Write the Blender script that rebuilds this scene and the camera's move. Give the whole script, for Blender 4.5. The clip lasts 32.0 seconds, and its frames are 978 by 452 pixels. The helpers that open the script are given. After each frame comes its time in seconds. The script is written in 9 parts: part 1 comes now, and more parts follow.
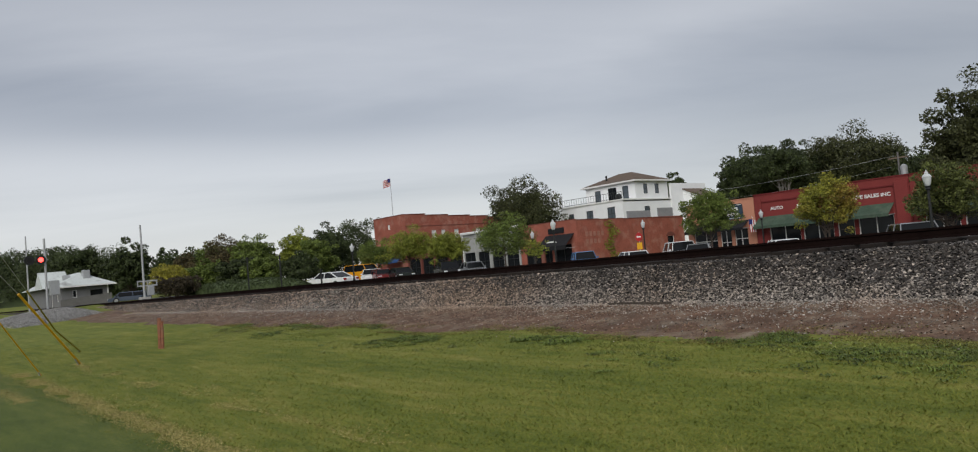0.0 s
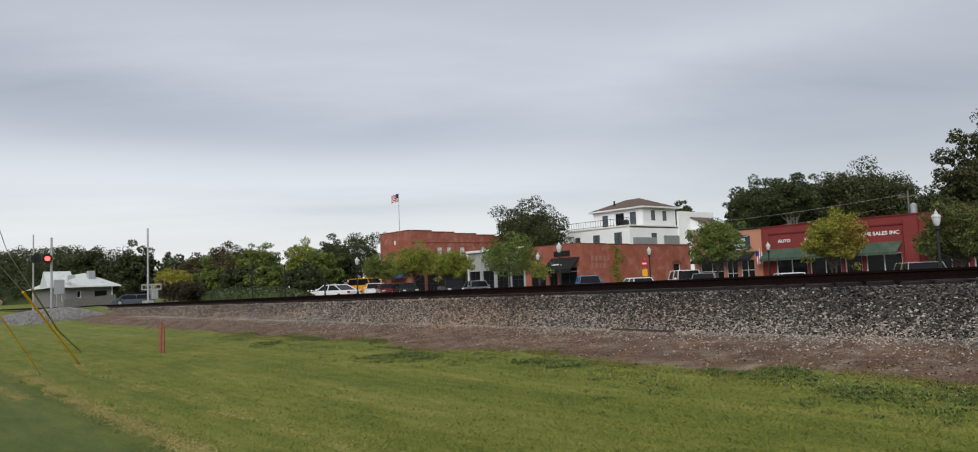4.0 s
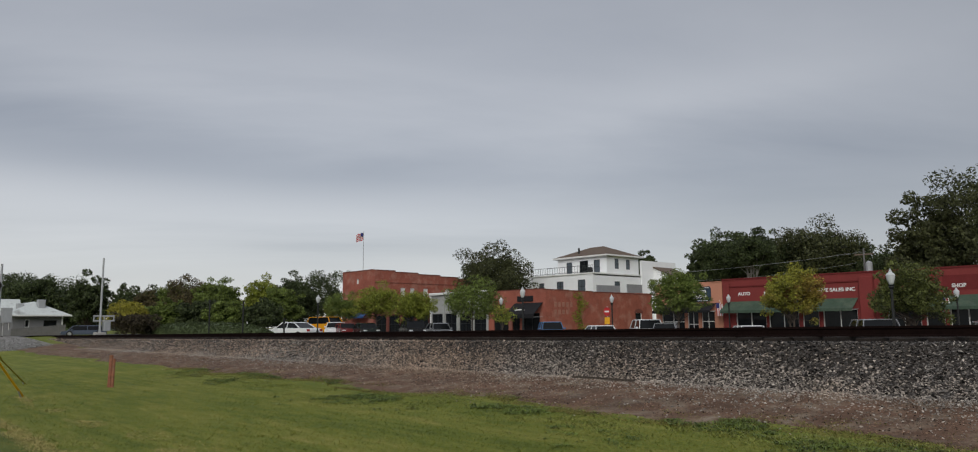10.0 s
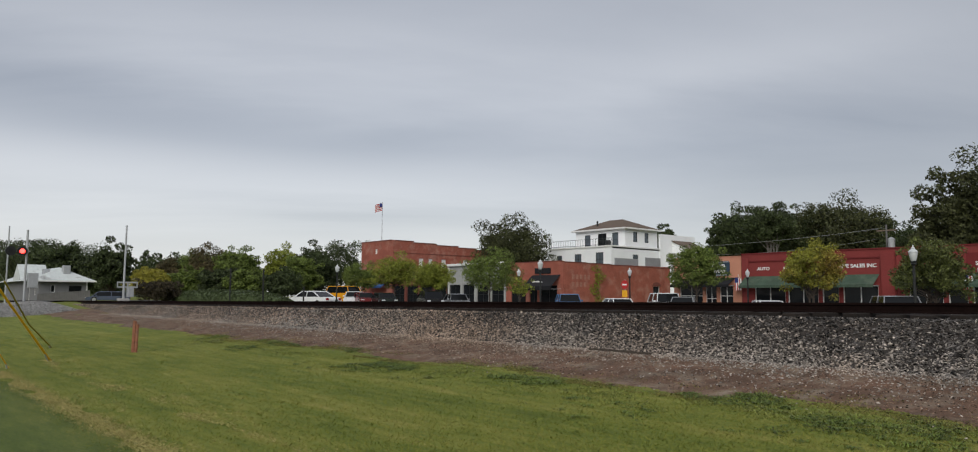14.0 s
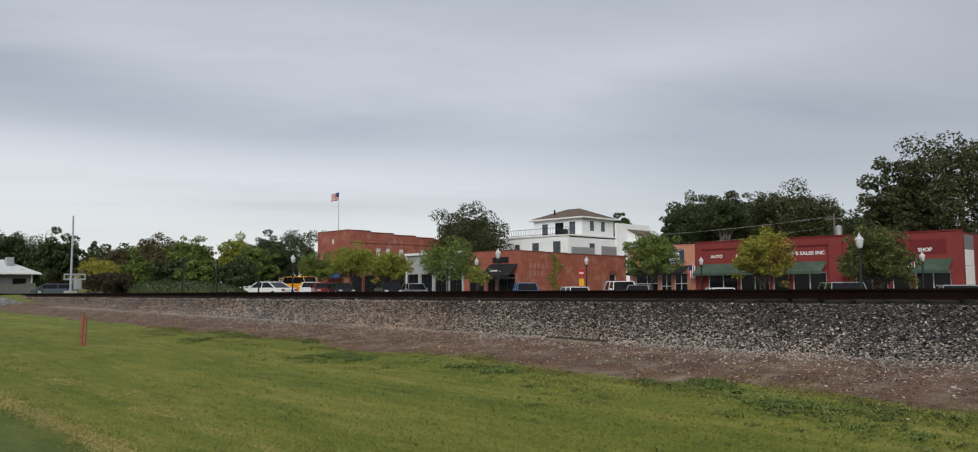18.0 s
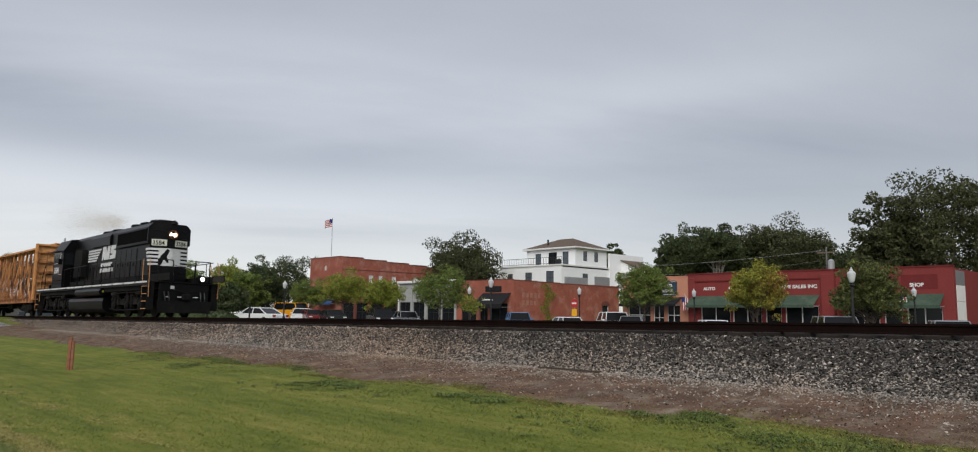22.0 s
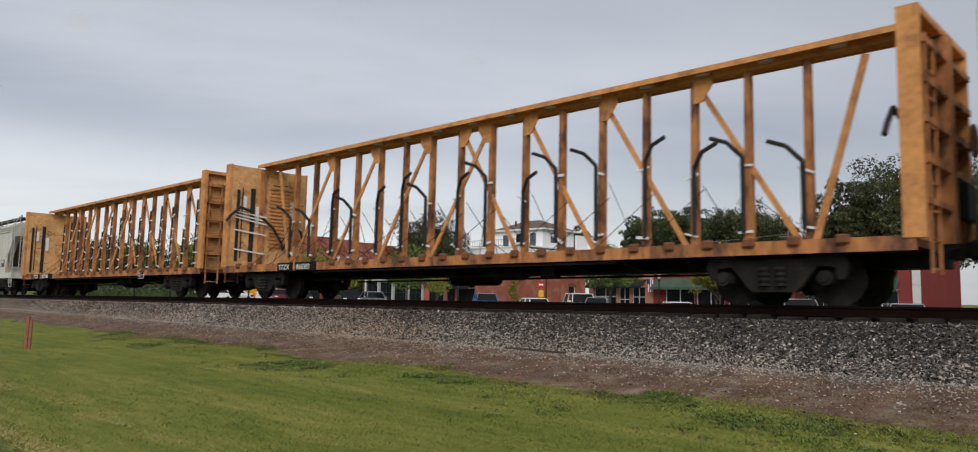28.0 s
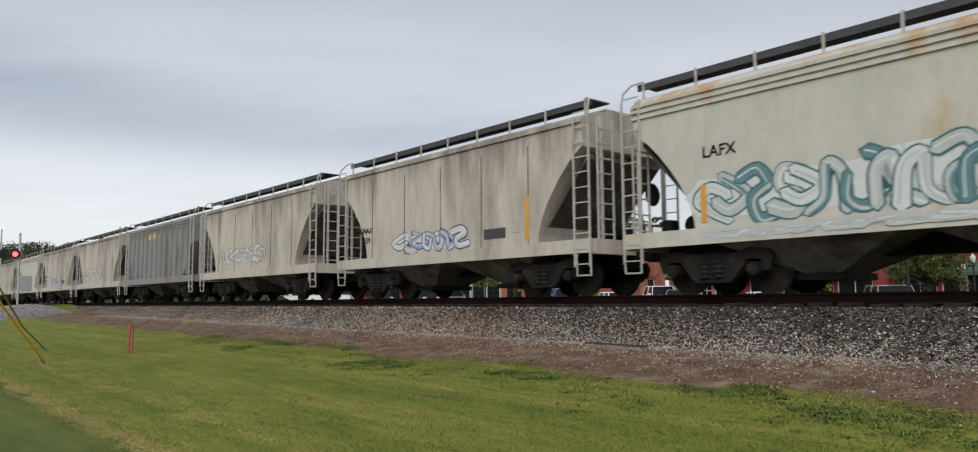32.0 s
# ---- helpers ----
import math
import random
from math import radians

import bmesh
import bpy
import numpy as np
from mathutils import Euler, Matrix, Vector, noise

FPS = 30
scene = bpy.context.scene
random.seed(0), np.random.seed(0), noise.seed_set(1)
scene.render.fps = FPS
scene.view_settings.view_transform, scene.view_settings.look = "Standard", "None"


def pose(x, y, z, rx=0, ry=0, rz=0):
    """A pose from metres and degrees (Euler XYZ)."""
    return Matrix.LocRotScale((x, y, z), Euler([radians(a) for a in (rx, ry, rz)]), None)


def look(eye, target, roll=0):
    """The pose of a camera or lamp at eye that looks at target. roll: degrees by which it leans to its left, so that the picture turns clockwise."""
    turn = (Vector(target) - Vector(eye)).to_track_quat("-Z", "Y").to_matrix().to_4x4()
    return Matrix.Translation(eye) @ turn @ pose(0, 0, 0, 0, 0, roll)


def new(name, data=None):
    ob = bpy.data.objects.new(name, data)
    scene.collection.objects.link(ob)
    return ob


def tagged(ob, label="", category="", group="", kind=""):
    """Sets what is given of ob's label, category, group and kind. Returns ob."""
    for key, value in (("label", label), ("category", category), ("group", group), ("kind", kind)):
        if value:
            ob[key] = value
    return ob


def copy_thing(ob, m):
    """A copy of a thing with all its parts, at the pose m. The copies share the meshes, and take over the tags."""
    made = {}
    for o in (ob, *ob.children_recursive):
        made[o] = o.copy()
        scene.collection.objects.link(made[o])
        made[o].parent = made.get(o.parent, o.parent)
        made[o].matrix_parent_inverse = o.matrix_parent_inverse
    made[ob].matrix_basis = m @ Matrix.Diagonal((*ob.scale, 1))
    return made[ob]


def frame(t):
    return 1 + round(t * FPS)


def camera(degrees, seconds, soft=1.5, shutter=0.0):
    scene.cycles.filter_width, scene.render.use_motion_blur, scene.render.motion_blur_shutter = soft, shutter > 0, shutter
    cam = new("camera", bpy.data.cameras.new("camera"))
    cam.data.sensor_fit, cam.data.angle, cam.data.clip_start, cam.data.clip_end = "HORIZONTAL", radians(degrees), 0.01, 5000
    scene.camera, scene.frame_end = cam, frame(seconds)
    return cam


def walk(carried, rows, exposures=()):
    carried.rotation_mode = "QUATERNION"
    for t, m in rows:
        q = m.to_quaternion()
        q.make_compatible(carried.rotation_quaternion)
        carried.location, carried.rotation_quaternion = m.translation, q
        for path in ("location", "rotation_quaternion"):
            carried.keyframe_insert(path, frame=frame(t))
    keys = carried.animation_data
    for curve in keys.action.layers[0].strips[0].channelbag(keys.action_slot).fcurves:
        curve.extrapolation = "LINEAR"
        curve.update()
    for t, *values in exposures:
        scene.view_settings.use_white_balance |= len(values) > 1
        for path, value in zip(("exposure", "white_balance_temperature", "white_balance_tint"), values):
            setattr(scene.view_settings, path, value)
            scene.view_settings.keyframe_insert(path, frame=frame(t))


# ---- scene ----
# World: x runs along the railway in the train's direction, y across it away from the camera, z up.
cam = camera(65.58, 32.0, soft=1.1, shutter=0.12)
EYE = (0.0, 0.0, 1.6)
# seconds, yaw, pitch, roll of the hand-held camera, which stands on one spot
PATH = [
    (0.0, 50.51, 2.82, 5.08), (0.5, 49.66, 2.96, 4.48), (1.0, 50.31, 2.55, 4.03), (1.5, 51.69, 1.60, 3.16),
    (2.0, 50.70, 1.16, 2.22), (2.5, 49.05, 2.48, 1.96), (4.5, 51.28, 4.44, 2.38), (5.0, 52.55, 2.78, 0.81),
    (5.5, 54.43, 2.59, 0.82), (6.0, 55.28, 4.75, 0.59), (6.5, 58.95, 4.19, 0.88), (7.0, 57.55, 1.68, 0.94),
    (7.5, 54.07, 2.30, 0.33), (8.0, 51.22, 4.33, 1.36), (8.5, 55.27, 5.31, 1.03), (9.0, 51.57, 5.89, 2.16),
    (9.5, 48.39, 5.93, 1.23), (10.0, 48.00, 7.49, 0.51), (10.5, 47.35, 7.96, 1.60),
    (11.0, 47.89, 7.21, -0.64), (11.5, 49.03, 7.29, 1.10), (12.0, 48.19, 5.92, -0.38),
    (12.5, 48.80, 6.95, 0.28), (13.0, 47.88, 7.00, -0.15), (13.5, 48.74, 6.26, -0.14),
    (15.5, 49.86, 4.10, -0.29), (16.0, 50.76, 4.39, -0.07), (16.5, 46.90, 6.33, -0.61),
    (17.0, 46.55, 6.83, 0.09), (17.5, 46.83, 5.70, 0.36), (18.0, 46.15, 4.55, 0.18),
    (18.5, 46.80, 5.23, 1.05), (19.0, 47.47, 5.65, 1.31), (19.5, 47.07, 5.58, 0.59),
    (20.0, 46.98, 5.66, 0.66), (20.5, 47.52, 5.19, 0.11), (21.0, 47.38, 4.38, -0.44),
    (21.5, 46.71, 6.01, -0.63), (22.0, 45.58, 6.72, -0.64), (22.5, 45.88, 6.88, -1.09),
    (23.0, 45.76, 6.50, -1.41), (23.5, 45.53, 5.97, -2.11), (24.0, 46.58, 5.88, -2.31),
    (24.5, 46.47, 5.70, -2.34), (25.0, 46.70, 5.51, -2.54), (25.5, 47.50, 4.76, -1.69),
    (26.0, 47.08, 6.39, -1.37), (26.5, 43.48, 7.39, -0.86), (28.5, 43.19, 5.06, -0.93),
    (29.0, 46.16, 8.35, 0.01), (29.5, 48.10, 6.03, 0.20), (30.0, 50.08, 4.97, -0.41),
    (30.5, 49.55, 4.67, -0.26), (31.0, 49.01, 5.04, 0.35), (31.5, 49.89, 4.58, -0.23),
    (32.0, 48.97, 5.03, 0.65),
]
EXPOSURE = [(0.0, -0.25), (2.0, 0.0), (5.0, -0.05), (6.0, -0.05), (7.0, 0.0), (8.0, -0.03), (9.0, -0.25), (10.0, -0.42), (11.0, -0.56), (12.0, -0.54), (13.0, -0.37), (16.0, -0.12), (17.0, -0.18), (19.0, -0.05), (21.0, -0.12), (23.0, -0.05), (24.0, 0.18), (25.0, 0.32), (26.0, 0.14), (28.5, -0.08), (29.0, 0.1), (30.0, 0.06), (31.0, 0.05), (32.0, 0.04)]
walk(cam, [(t, pose(*EYE, 90 + p, r, y)) for t, y, p, r in PATH], EXPOSURE)

# ---- light ----
SUN_EL, SUN_ROT = radians(33), radians(144)


def make_world():
    w = bpy.data.worlds.new("overcast")
    scene.world = w
    w.use_nodes = True
    nt = w.node_tree
    nd, ln = nt.nodes, nt.links
    nd.clear()
    out = nd.new("ShaderNodeOutputWorld")
    bg = nd.new("ShaderNodeBackground")
    ln.new(bg.outputs[0], out.inputs[0])
    sky = nd.new("ShaderNodeTexSky")
    sky.sky_type = "NISHITA"
    sky.sun_disc = False
    sky.sun_elevation, sky.sun_rotation = SUN_EL, SUN_ROT
    tc = nd.new("ShaderNodeTexCoord")
    sep = nd.new("ShaderNodeSeparateXYZ")
    ln.new(tc.outputs["Generated"], sep.inputs[0])
    up = nd.new("ShaderNodeMath")
    up.operation = "MAXIMUM"
    ln.new(sep.outputs[2], up.inputs[0])
    up.inputs[1].default_value = 0.0
    add = nd.new("ShaderNodeMath")
    add.operation = "ADD"
    ln.new(up.outputs[0], add.inputs[0])
    add.inputs[1].default_value = 0.12
    comb = nd.new("ShaderNodeCombineXYZ")
    for k in (0, 1):
        dv = nd.new("ShaderNodeMath")
        dv.operation = "DIVIDE"
        ln.new(sep.outputs[k], dv.inputs[0])
        ln.new(add.outputs[0], dv.inputs[1])
        ln.new(dv.outputs[0], comb.inputs[k])
    mp = nd.new("ShaderNodeMapping")
    mp.vector_type = "TEXTURE"
    mp.inputs["Rotation"].default_value = (0, 0, radians(52))
    mp.inputs["Scale"].default_value = (2.4, 0.9, 1.0)
    mp.inputs["Location"].default_value = (3.1, 1.7, 0.0)
    ln.new(comb.outputs[0], mp.inputs[0])
    n1 = nd.new("ShaderNodeTexNoise")
    n1.inputs["Scale"].default_value = 0.55
    n1.inputs["Detail"].default_value = 6.0
    n1.inputs["Roughness"].default_value = 0.54
    n1.inputs["Distortion"].default_value = 0.5
    ln.new(mp.outputs[0], n1.inputs["Vector"])

    def calc(op, a, b=None, c=None):
        m = nd.new("ShaderNodeMath")
        m.operation = op
        for k, q in enumerate((a, b, c)):
            if q is None:
                continue
            if isinstance(q, (int, float)):
                m.inputs[k].default_value = q
            else:
                ln.new(q, m.inputs[k])
        return m.outputs[0]

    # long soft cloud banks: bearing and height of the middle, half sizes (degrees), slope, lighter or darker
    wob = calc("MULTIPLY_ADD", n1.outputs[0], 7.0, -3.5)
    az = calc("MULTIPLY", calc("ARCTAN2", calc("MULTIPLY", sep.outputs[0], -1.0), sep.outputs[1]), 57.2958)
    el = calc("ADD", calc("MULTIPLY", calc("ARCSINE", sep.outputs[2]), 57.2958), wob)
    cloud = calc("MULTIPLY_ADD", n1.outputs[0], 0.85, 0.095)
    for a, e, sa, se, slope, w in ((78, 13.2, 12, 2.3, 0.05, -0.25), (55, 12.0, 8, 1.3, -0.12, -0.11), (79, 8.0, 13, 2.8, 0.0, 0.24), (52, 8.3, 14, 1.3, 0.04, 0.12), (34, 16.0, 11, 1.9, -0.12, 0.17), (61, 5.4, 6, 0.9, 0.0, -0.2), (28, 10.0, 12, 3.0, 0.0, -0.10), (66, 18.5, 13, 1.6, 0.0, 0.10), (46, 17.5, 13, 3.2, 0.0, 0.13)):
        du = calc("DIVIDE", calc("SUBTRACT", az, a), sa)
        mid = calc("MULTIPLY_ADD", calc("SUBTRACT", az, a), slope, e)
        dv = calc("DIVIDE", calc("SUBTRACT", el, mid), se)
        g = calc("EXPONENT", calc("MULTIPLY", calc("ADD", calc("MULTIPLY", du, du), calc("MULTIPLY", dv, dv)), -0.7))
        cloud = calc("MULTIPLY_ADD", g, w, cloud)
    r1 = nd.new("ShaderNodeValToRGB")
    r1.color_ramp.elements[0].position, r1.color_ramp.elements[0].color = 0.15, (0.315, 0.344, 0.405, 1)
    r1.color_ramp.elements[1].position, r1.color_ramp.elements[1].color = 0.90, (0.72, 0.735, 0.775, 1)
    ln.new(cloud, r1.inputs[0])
    # paler towards the horizon
    hz = nd.new("ShaderNodeMapRange")
    hz.inputs["From Min"].default_value, hz.inputs["From Max"].default_value = 0.0, 0.19
    hz.inputs["To Min"].default_value, hz.inputs["To Max"].default_value = 0.75, 0.0
    ln.new(up.outputs[0], hz.inputs[0])
    dt = nd.new("ShaderNodeVectorMath")
    dt.operation = "DOT_PRODUCT"
    ln.new(tc.outputs["Generated"], dt.inputs[0])
    dt.inputs[1].default_value = (-0.95, 0.30, 0.0)
    side = nd.new("ShaderNodeMapRange")
    side.inputs["From Min"].default_value, side.inputs["From Max"].default_value = 0.35, 0.95
    side.inputs["To Min"].default_value, side.inputs["To Max"].default_value = 0.15, 1.0
    ln.new(dt.outputs["Value"], side.inputs[0])
    hs = nd.new("ShaderNodeMath")
    hs.operation = "MULTIPLY"
    ln.new(hz.outputs[0], hs.inputs[0])
    ln.new(side.outputs[0], hs.inputs[1])
    mx = nd.new("ShaderNodeMix")
    mx.data_type = "RGBA"
    ln.new(hs.outputs[0], mx.inputs[0])
    ln.new(r1.outputs[0], mx.inputs[6])
    mx.inputs[7].default_value = (0.93, 0.93, 0.92, 1)
    sk = nd.new("ShaderNodeMix")
    sk.data_type = "RGBA"
    sk.blend_type = "ADD"
    sk.inputs[0].default_value = 0.02
    ln.new(mx.outputs[2], sk.inputs[6])
    ln.new(sky.outputs[0], sk.inputs[7])
    # the cloud deck is thinner over the far end of the line
    mr = nd.new("ShaderNodeMapRange")
    mr.inputs["From Min"].default_value, mr.inputs["From Max"].default_value = 0.3, 0.98
    mr.inputs["To Min"].default_value, mr.inputs["To Max"].default_value = 0.76, 0.97
    ln.new(dt.outputs["Value"], mr.inputs[0])
    sc = nd.new("ShaderNodeVectorMath")
    sc.operation = "SCALE"
    ln.new(sk.outputs[2], sc.inputs[0])
    zen = nd.new("ShaderNodeMapRange")
    zen.inputs["From Min"].default_value, zen.inputs["From Max"].default_value = 0.38, 0.95
    zen.inputs["To Min"].default_value, zen.inputs["To Max"].default_value = 1.0, 1.25
    ln.new(up.outputs[0], zen.inputs[0])
    both = nd.new("ShaderNodeMath")
    both.operation = "MULTIPLY"
    ln.new(mr.outputs[0], both.inputs[0])
    ln.new(zen.outputs[0], both.inputs[1])
    ln.new(both.outputs[0], sc.inputs["Scale"])
    ln.new(sc.outputs[0], bg.inputs[0])
    bg.inputs[1].default_value = 1.0


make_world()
sun = new("sun", bpy.data.lights.new("sun", "SUN"))
sun.data.energy, sun.data.angle, sun.data.color = 2.3, radians(45), (1.0, 0.97, 0.92)
sun.matrix_world = look((0, 0, 100), (-91, 124, 0))
scene.view_settings.exposure = 0.0

# ---- materials ----


def mat(name, col, rough=0.8, metal=0.0, var=0.25, scale=2.0, fine=18.0, bump=0.0, tint=None, tint_scale=0.4, tint_lo=0.5, tint_hi=0.7,
        spec=0.3, rand=0.0, streak=1.0, coords="Object", emit=None, island=False, band=None):
    """A procedural surface: base colour varied at two scales, an optional second colour in patches, bump, gloss."""
    m = bpy.data.materials.new(name)
    m.use_nodes = True
    nt = m.node_tree
    nd, ln = nt.nodes, nt.links
    bs = nd["Principled BSDF"]
    bs.inputs["Roughness"].default_value = rough
    bs.inputs["Metallic"].default_value = metal
    bs.inputs["Specular IOR Level"].default_value = spec
    tc = nd.new("ShaderNodeTexCoord")
    mp = nd.new("ShaderNodeMapping")
    mp.inputs["Scale"].default_value = streak if isinstance(streak, tuple) else (1, 1, streak)
    ln.new(tc.outputs[coords], mp.inputs[0])
    big = nd.new("ShaderNodeTexNoise")
    big.inputs["Scale"].default_value = scale
    big.inputs["Detail"].default_value = 4
    sm = nd.new("ShaderNodeTexNoise")
    sm.inputs["Scale"].default_value = fine
    sm.inputs["Detail"].default_value = 3
    ln.new(mp.outputs[0], big.inputs["Vector"])
    ln.new(mp.outputs[0], sm.inputs["Vector"])
    sumn = nd.new("ShaderNodeMath")
    sumn.operation = "ADD"
    ln.new(big.outputs[0], sumn.inputs[0])
    ln.new(sm.outputs[0], sumn.inputs[1])
    fac = sumn.outputs[0]
    if rand or island:
        src = nd.new("ShaderNodeNewGeometry").outputs["Random Per Island"] if island else nd.new("ShaderNodeObjectInfo").outputs["Random"]
        rr = nd.new("ShaderNodeMath")
        rr.operation = "MULTIPLY_ADD"
        ln.new(src, rr.inputs[0])
        rr.inputs[1].default_value = rand * 2
        rr.inputs[2].default_value = -rand
        a2 = nd.new("ShaderNodeMath")
        a2.operation = "ADD"
        ln.new(fac, a2.inputs[0])
        ln.new(rr.outputs[0], a2.inputs[1])
        fac = a2.outputs[0]
    mr = nd.new("ShaderNodeMapRange")
    mr.inputs["From Min"].default_value, mr.inputs["From Max"].default_value = 0.6, 1.4
    mr.inputs["To Min"].default_value, mr.inputs["To Max"].default_value = 1 - var, 1 + var
    mr.clamp = False
    ln.new(fac, mr.inputs[0])
    base = nd.new("ShaderNodeRGB")
    base.outputs[0].default_value = (*col, 1)
    cur = base.outputs[0]
    if tint:
        tn = nd.new("ShaderNodeTexNoise")
        tn.inputs["Scale"].default_value = tint_scale
        tn.inputs["Detail"].default_value = 6
        tn.inputs["Roughness"].default_value = 0.65
        ln.new(mp.outputs[0], tn.inputs["Vector"])
        tr = nd.new("ShaderNodeMapRange")
        tr.inputs["From Min"].default_value, tr.inputs["From Max"].default_value = tint_lo, tint_hi
        ln.new(tn.outputs[0], tr.inputs[0])
        tm = nd.new("ShaderNodeMix")
        tm.data_type = "RGBA"
        ln.new(tr.outputs[0], tm.inputs[0])
        ln.new(cur, tm.inputs[6])
        tm.inputs[7].default_value = (*tint, 1)
        cur = tm.outputs[2]
    if band:
        # runs of rust or grime that start along one height and fade downwards: top, bottom, colour, noise low and high
        sx = nd.new("ShaderNodeSeparateXYZ")
        ln.new(tc.outputs["Object"], sx.inputs[0])
        hgt = nd.new("ShaderNodeMapRange")
        hgt.inputs["From Min"].default_value, hgt.inputs["From Max"].default_value = band[1], band[0]
        hgt.inputs["To Min"].default_value, hgt.inputs["To Max"].default_value = -0.32, 0.06
        ln.new(sx.outputs[2], hgt.inputs[0])
        m2 = nd.new("ShaderNodeMapping")
        m2.inputs["Scale"].default_value = (1.3, 1, 0.16)
        ln.new(tc.outputs["Object"], m2.inputs[0])
        n2 = nd.new("ShaderNodeTexNoise")
        n2.inputs["Scale"].default_value, n2.inputs["Detail"].default_value, n2.inputs["Roughness"].default_value = 0.9, 6, 0.7
        ln.new(m2.outputs[0], n2.inputs["Vector"])
        sm2 = nd.new("ShaderNodeMath")
        sm2.operation = "ADD"
        ln.new(hgt.outputs[0], sm2.inputs[0])
        ln.new(n2.outputs[0], sm2.inputs[1])
        r2 = nd.new("ShaderNodeMapRange")
        r2.inputs["From Min"].default_value, r2.inputs["From Max"].default_value = band[3], band[4]
        ln.new(sm2.outputs[0], r2.inputs[0])
        b2 = nd.new("ShaderNodeMix")
        b2.data_type = "RGBA"
        ln.new(r2.outputs[0], b2.inputs[0])
        ln.new(cur, b2.inputs[6])
        b2.inputs[7].default_value = (*band[2], 1)
        cur = b2.outputs[2]
    mul = nd.new("ShaderNodeVectorMath")
    mul.operation = "SCALE"
    ln.new(cur, mul.inputs[0])
    ln.new(mr.outputs[0], mul.inputs["Scale"])
    ln.new(mul.outputs[0], bs.inputs["Base Color"])
    if bump:
        bp = nd.new("ShaderNodeBump")
        bp.inputs["Strength"].default_value = bump
        bp.inputs["Distance"].default_value = 0.02
        ln.new(sm.outputs[0], bp.inputs["Height"])
        ln.new(bp.outputs[0], bs.inputs["Normal"])
    if emit:
        bs.inputs["Emission Color"].default_value = (*emit[0], 1)
        bs.inputs["Emission Strength"].default_value = emit[1]
    return m


def glass(name, col=(0.02, 0.025, 0.03)):
    m = mat(name, col, 0.08, 0.0, 0.1, spec=0.6)
    return m


def turf(name, cols, gain=1.0, shift=0.0, island=False):
    """Mown grass: mower lines along the railway, patches, fine streaks and blades, from deep green to straw."""
    m = bpy.data.materials.new(name)
    m.use_nodes = True
    nd, ln = m.node_tree.nodes, m.node_tree.links
    bs = nd["Principled BSDF"]
    bs.inputs["Roughness"].default_value, bs.inputs["Specular IOR Level"].default_value = 0.85, 0.15
    tc = nd.new("ShaderNodeTexCoord")
    total = None
    for sc, scale, detail, w in (((0.06, 1.35, 0.2), 1.0, 2, 0.40), ((0.5, 1.0, 1.0), 0.9, 4, 0.40), ((0.9, 5.0, 3.0), 1.2, 5, 0.62), ((1.0, 1.6, 1.0), 24.0, 3, 0.48)):
        mp = nd.new("ShaderNodeMapping")
        mp.inputs["Scale"].default_value = sc
        ln.new(tc.outputs["Object"], mp.inputs[0])
        no = nd.new("ShaderNodeTexNoise")
        no.inputs["Scale"].default_value, no.inputs["Detail"].default_value, no.inputs["Roughness"].default_value = scale, detail, 0.6
        ln.new(mp.outputs[0], no.inputs["Vector"])
        ad = nd.new("ShaderNodeMath")
        ad.operation = "MULTIPLY_ADD"
        ln.new(no.outputs[0], ad.inputs[0])
        ad.inputs[1].default_value = w * gain
        if total is None:
            ad.inputs[2].default_value = 0.5 - 0.95 * gain + shift
        else:
            ln.new(total, ad.inputs[2])
        total = ad.outputs[0]
    if island:
        geo = nd.new("ShaderNodeNewGeometry")
        ad = nd.new("ShaderNodeMath")
        ad.operation = "MULTIPLY_ADD"
        ln.new(geo.outputs["Random Per Island"], ad.inputs[0])
        ad.inputs[1].default_value = 0.16
        sb = nd.new("ShaderNodeMath")
        sb.operation = "SUBTRACT"
        ln.new(total, sb.inputs[0])
        sb.inputs[1].default_value = 0.08
        ln.new(sb.outputs[0], ad.inputs[2])
        total = ad.outputs[0]
    else:
        bp = nd.new("ShaderNodeBump")
        bp.inputs["Strength"].default_value, bp.inputs["Distance"].default_value = 0.7, 0.03
        ln.new(no.outputs[0], bp.inputs["Height"])
        ln.new(bp.outputs[0], bs.inputs["Normal"])
    ra = nd.new("ShaderNodeValToRGB")
    el = ra.color_ramp.elements
    el[0].position, el[0].color = 0.22, (*cols[0], 1)
    el[1].position, el[1].color = 0.80, (*cols[3], 1)
    for p, c in ((0.45, cols[1]), (0.62, cols[2])):
        e = el.new(p)
        e.color = (*c, 1)
    ln.new(total, ra.inputs[0])
    ln.new(ra.outputs[0], bs.inputs["Base Color"])
    return m


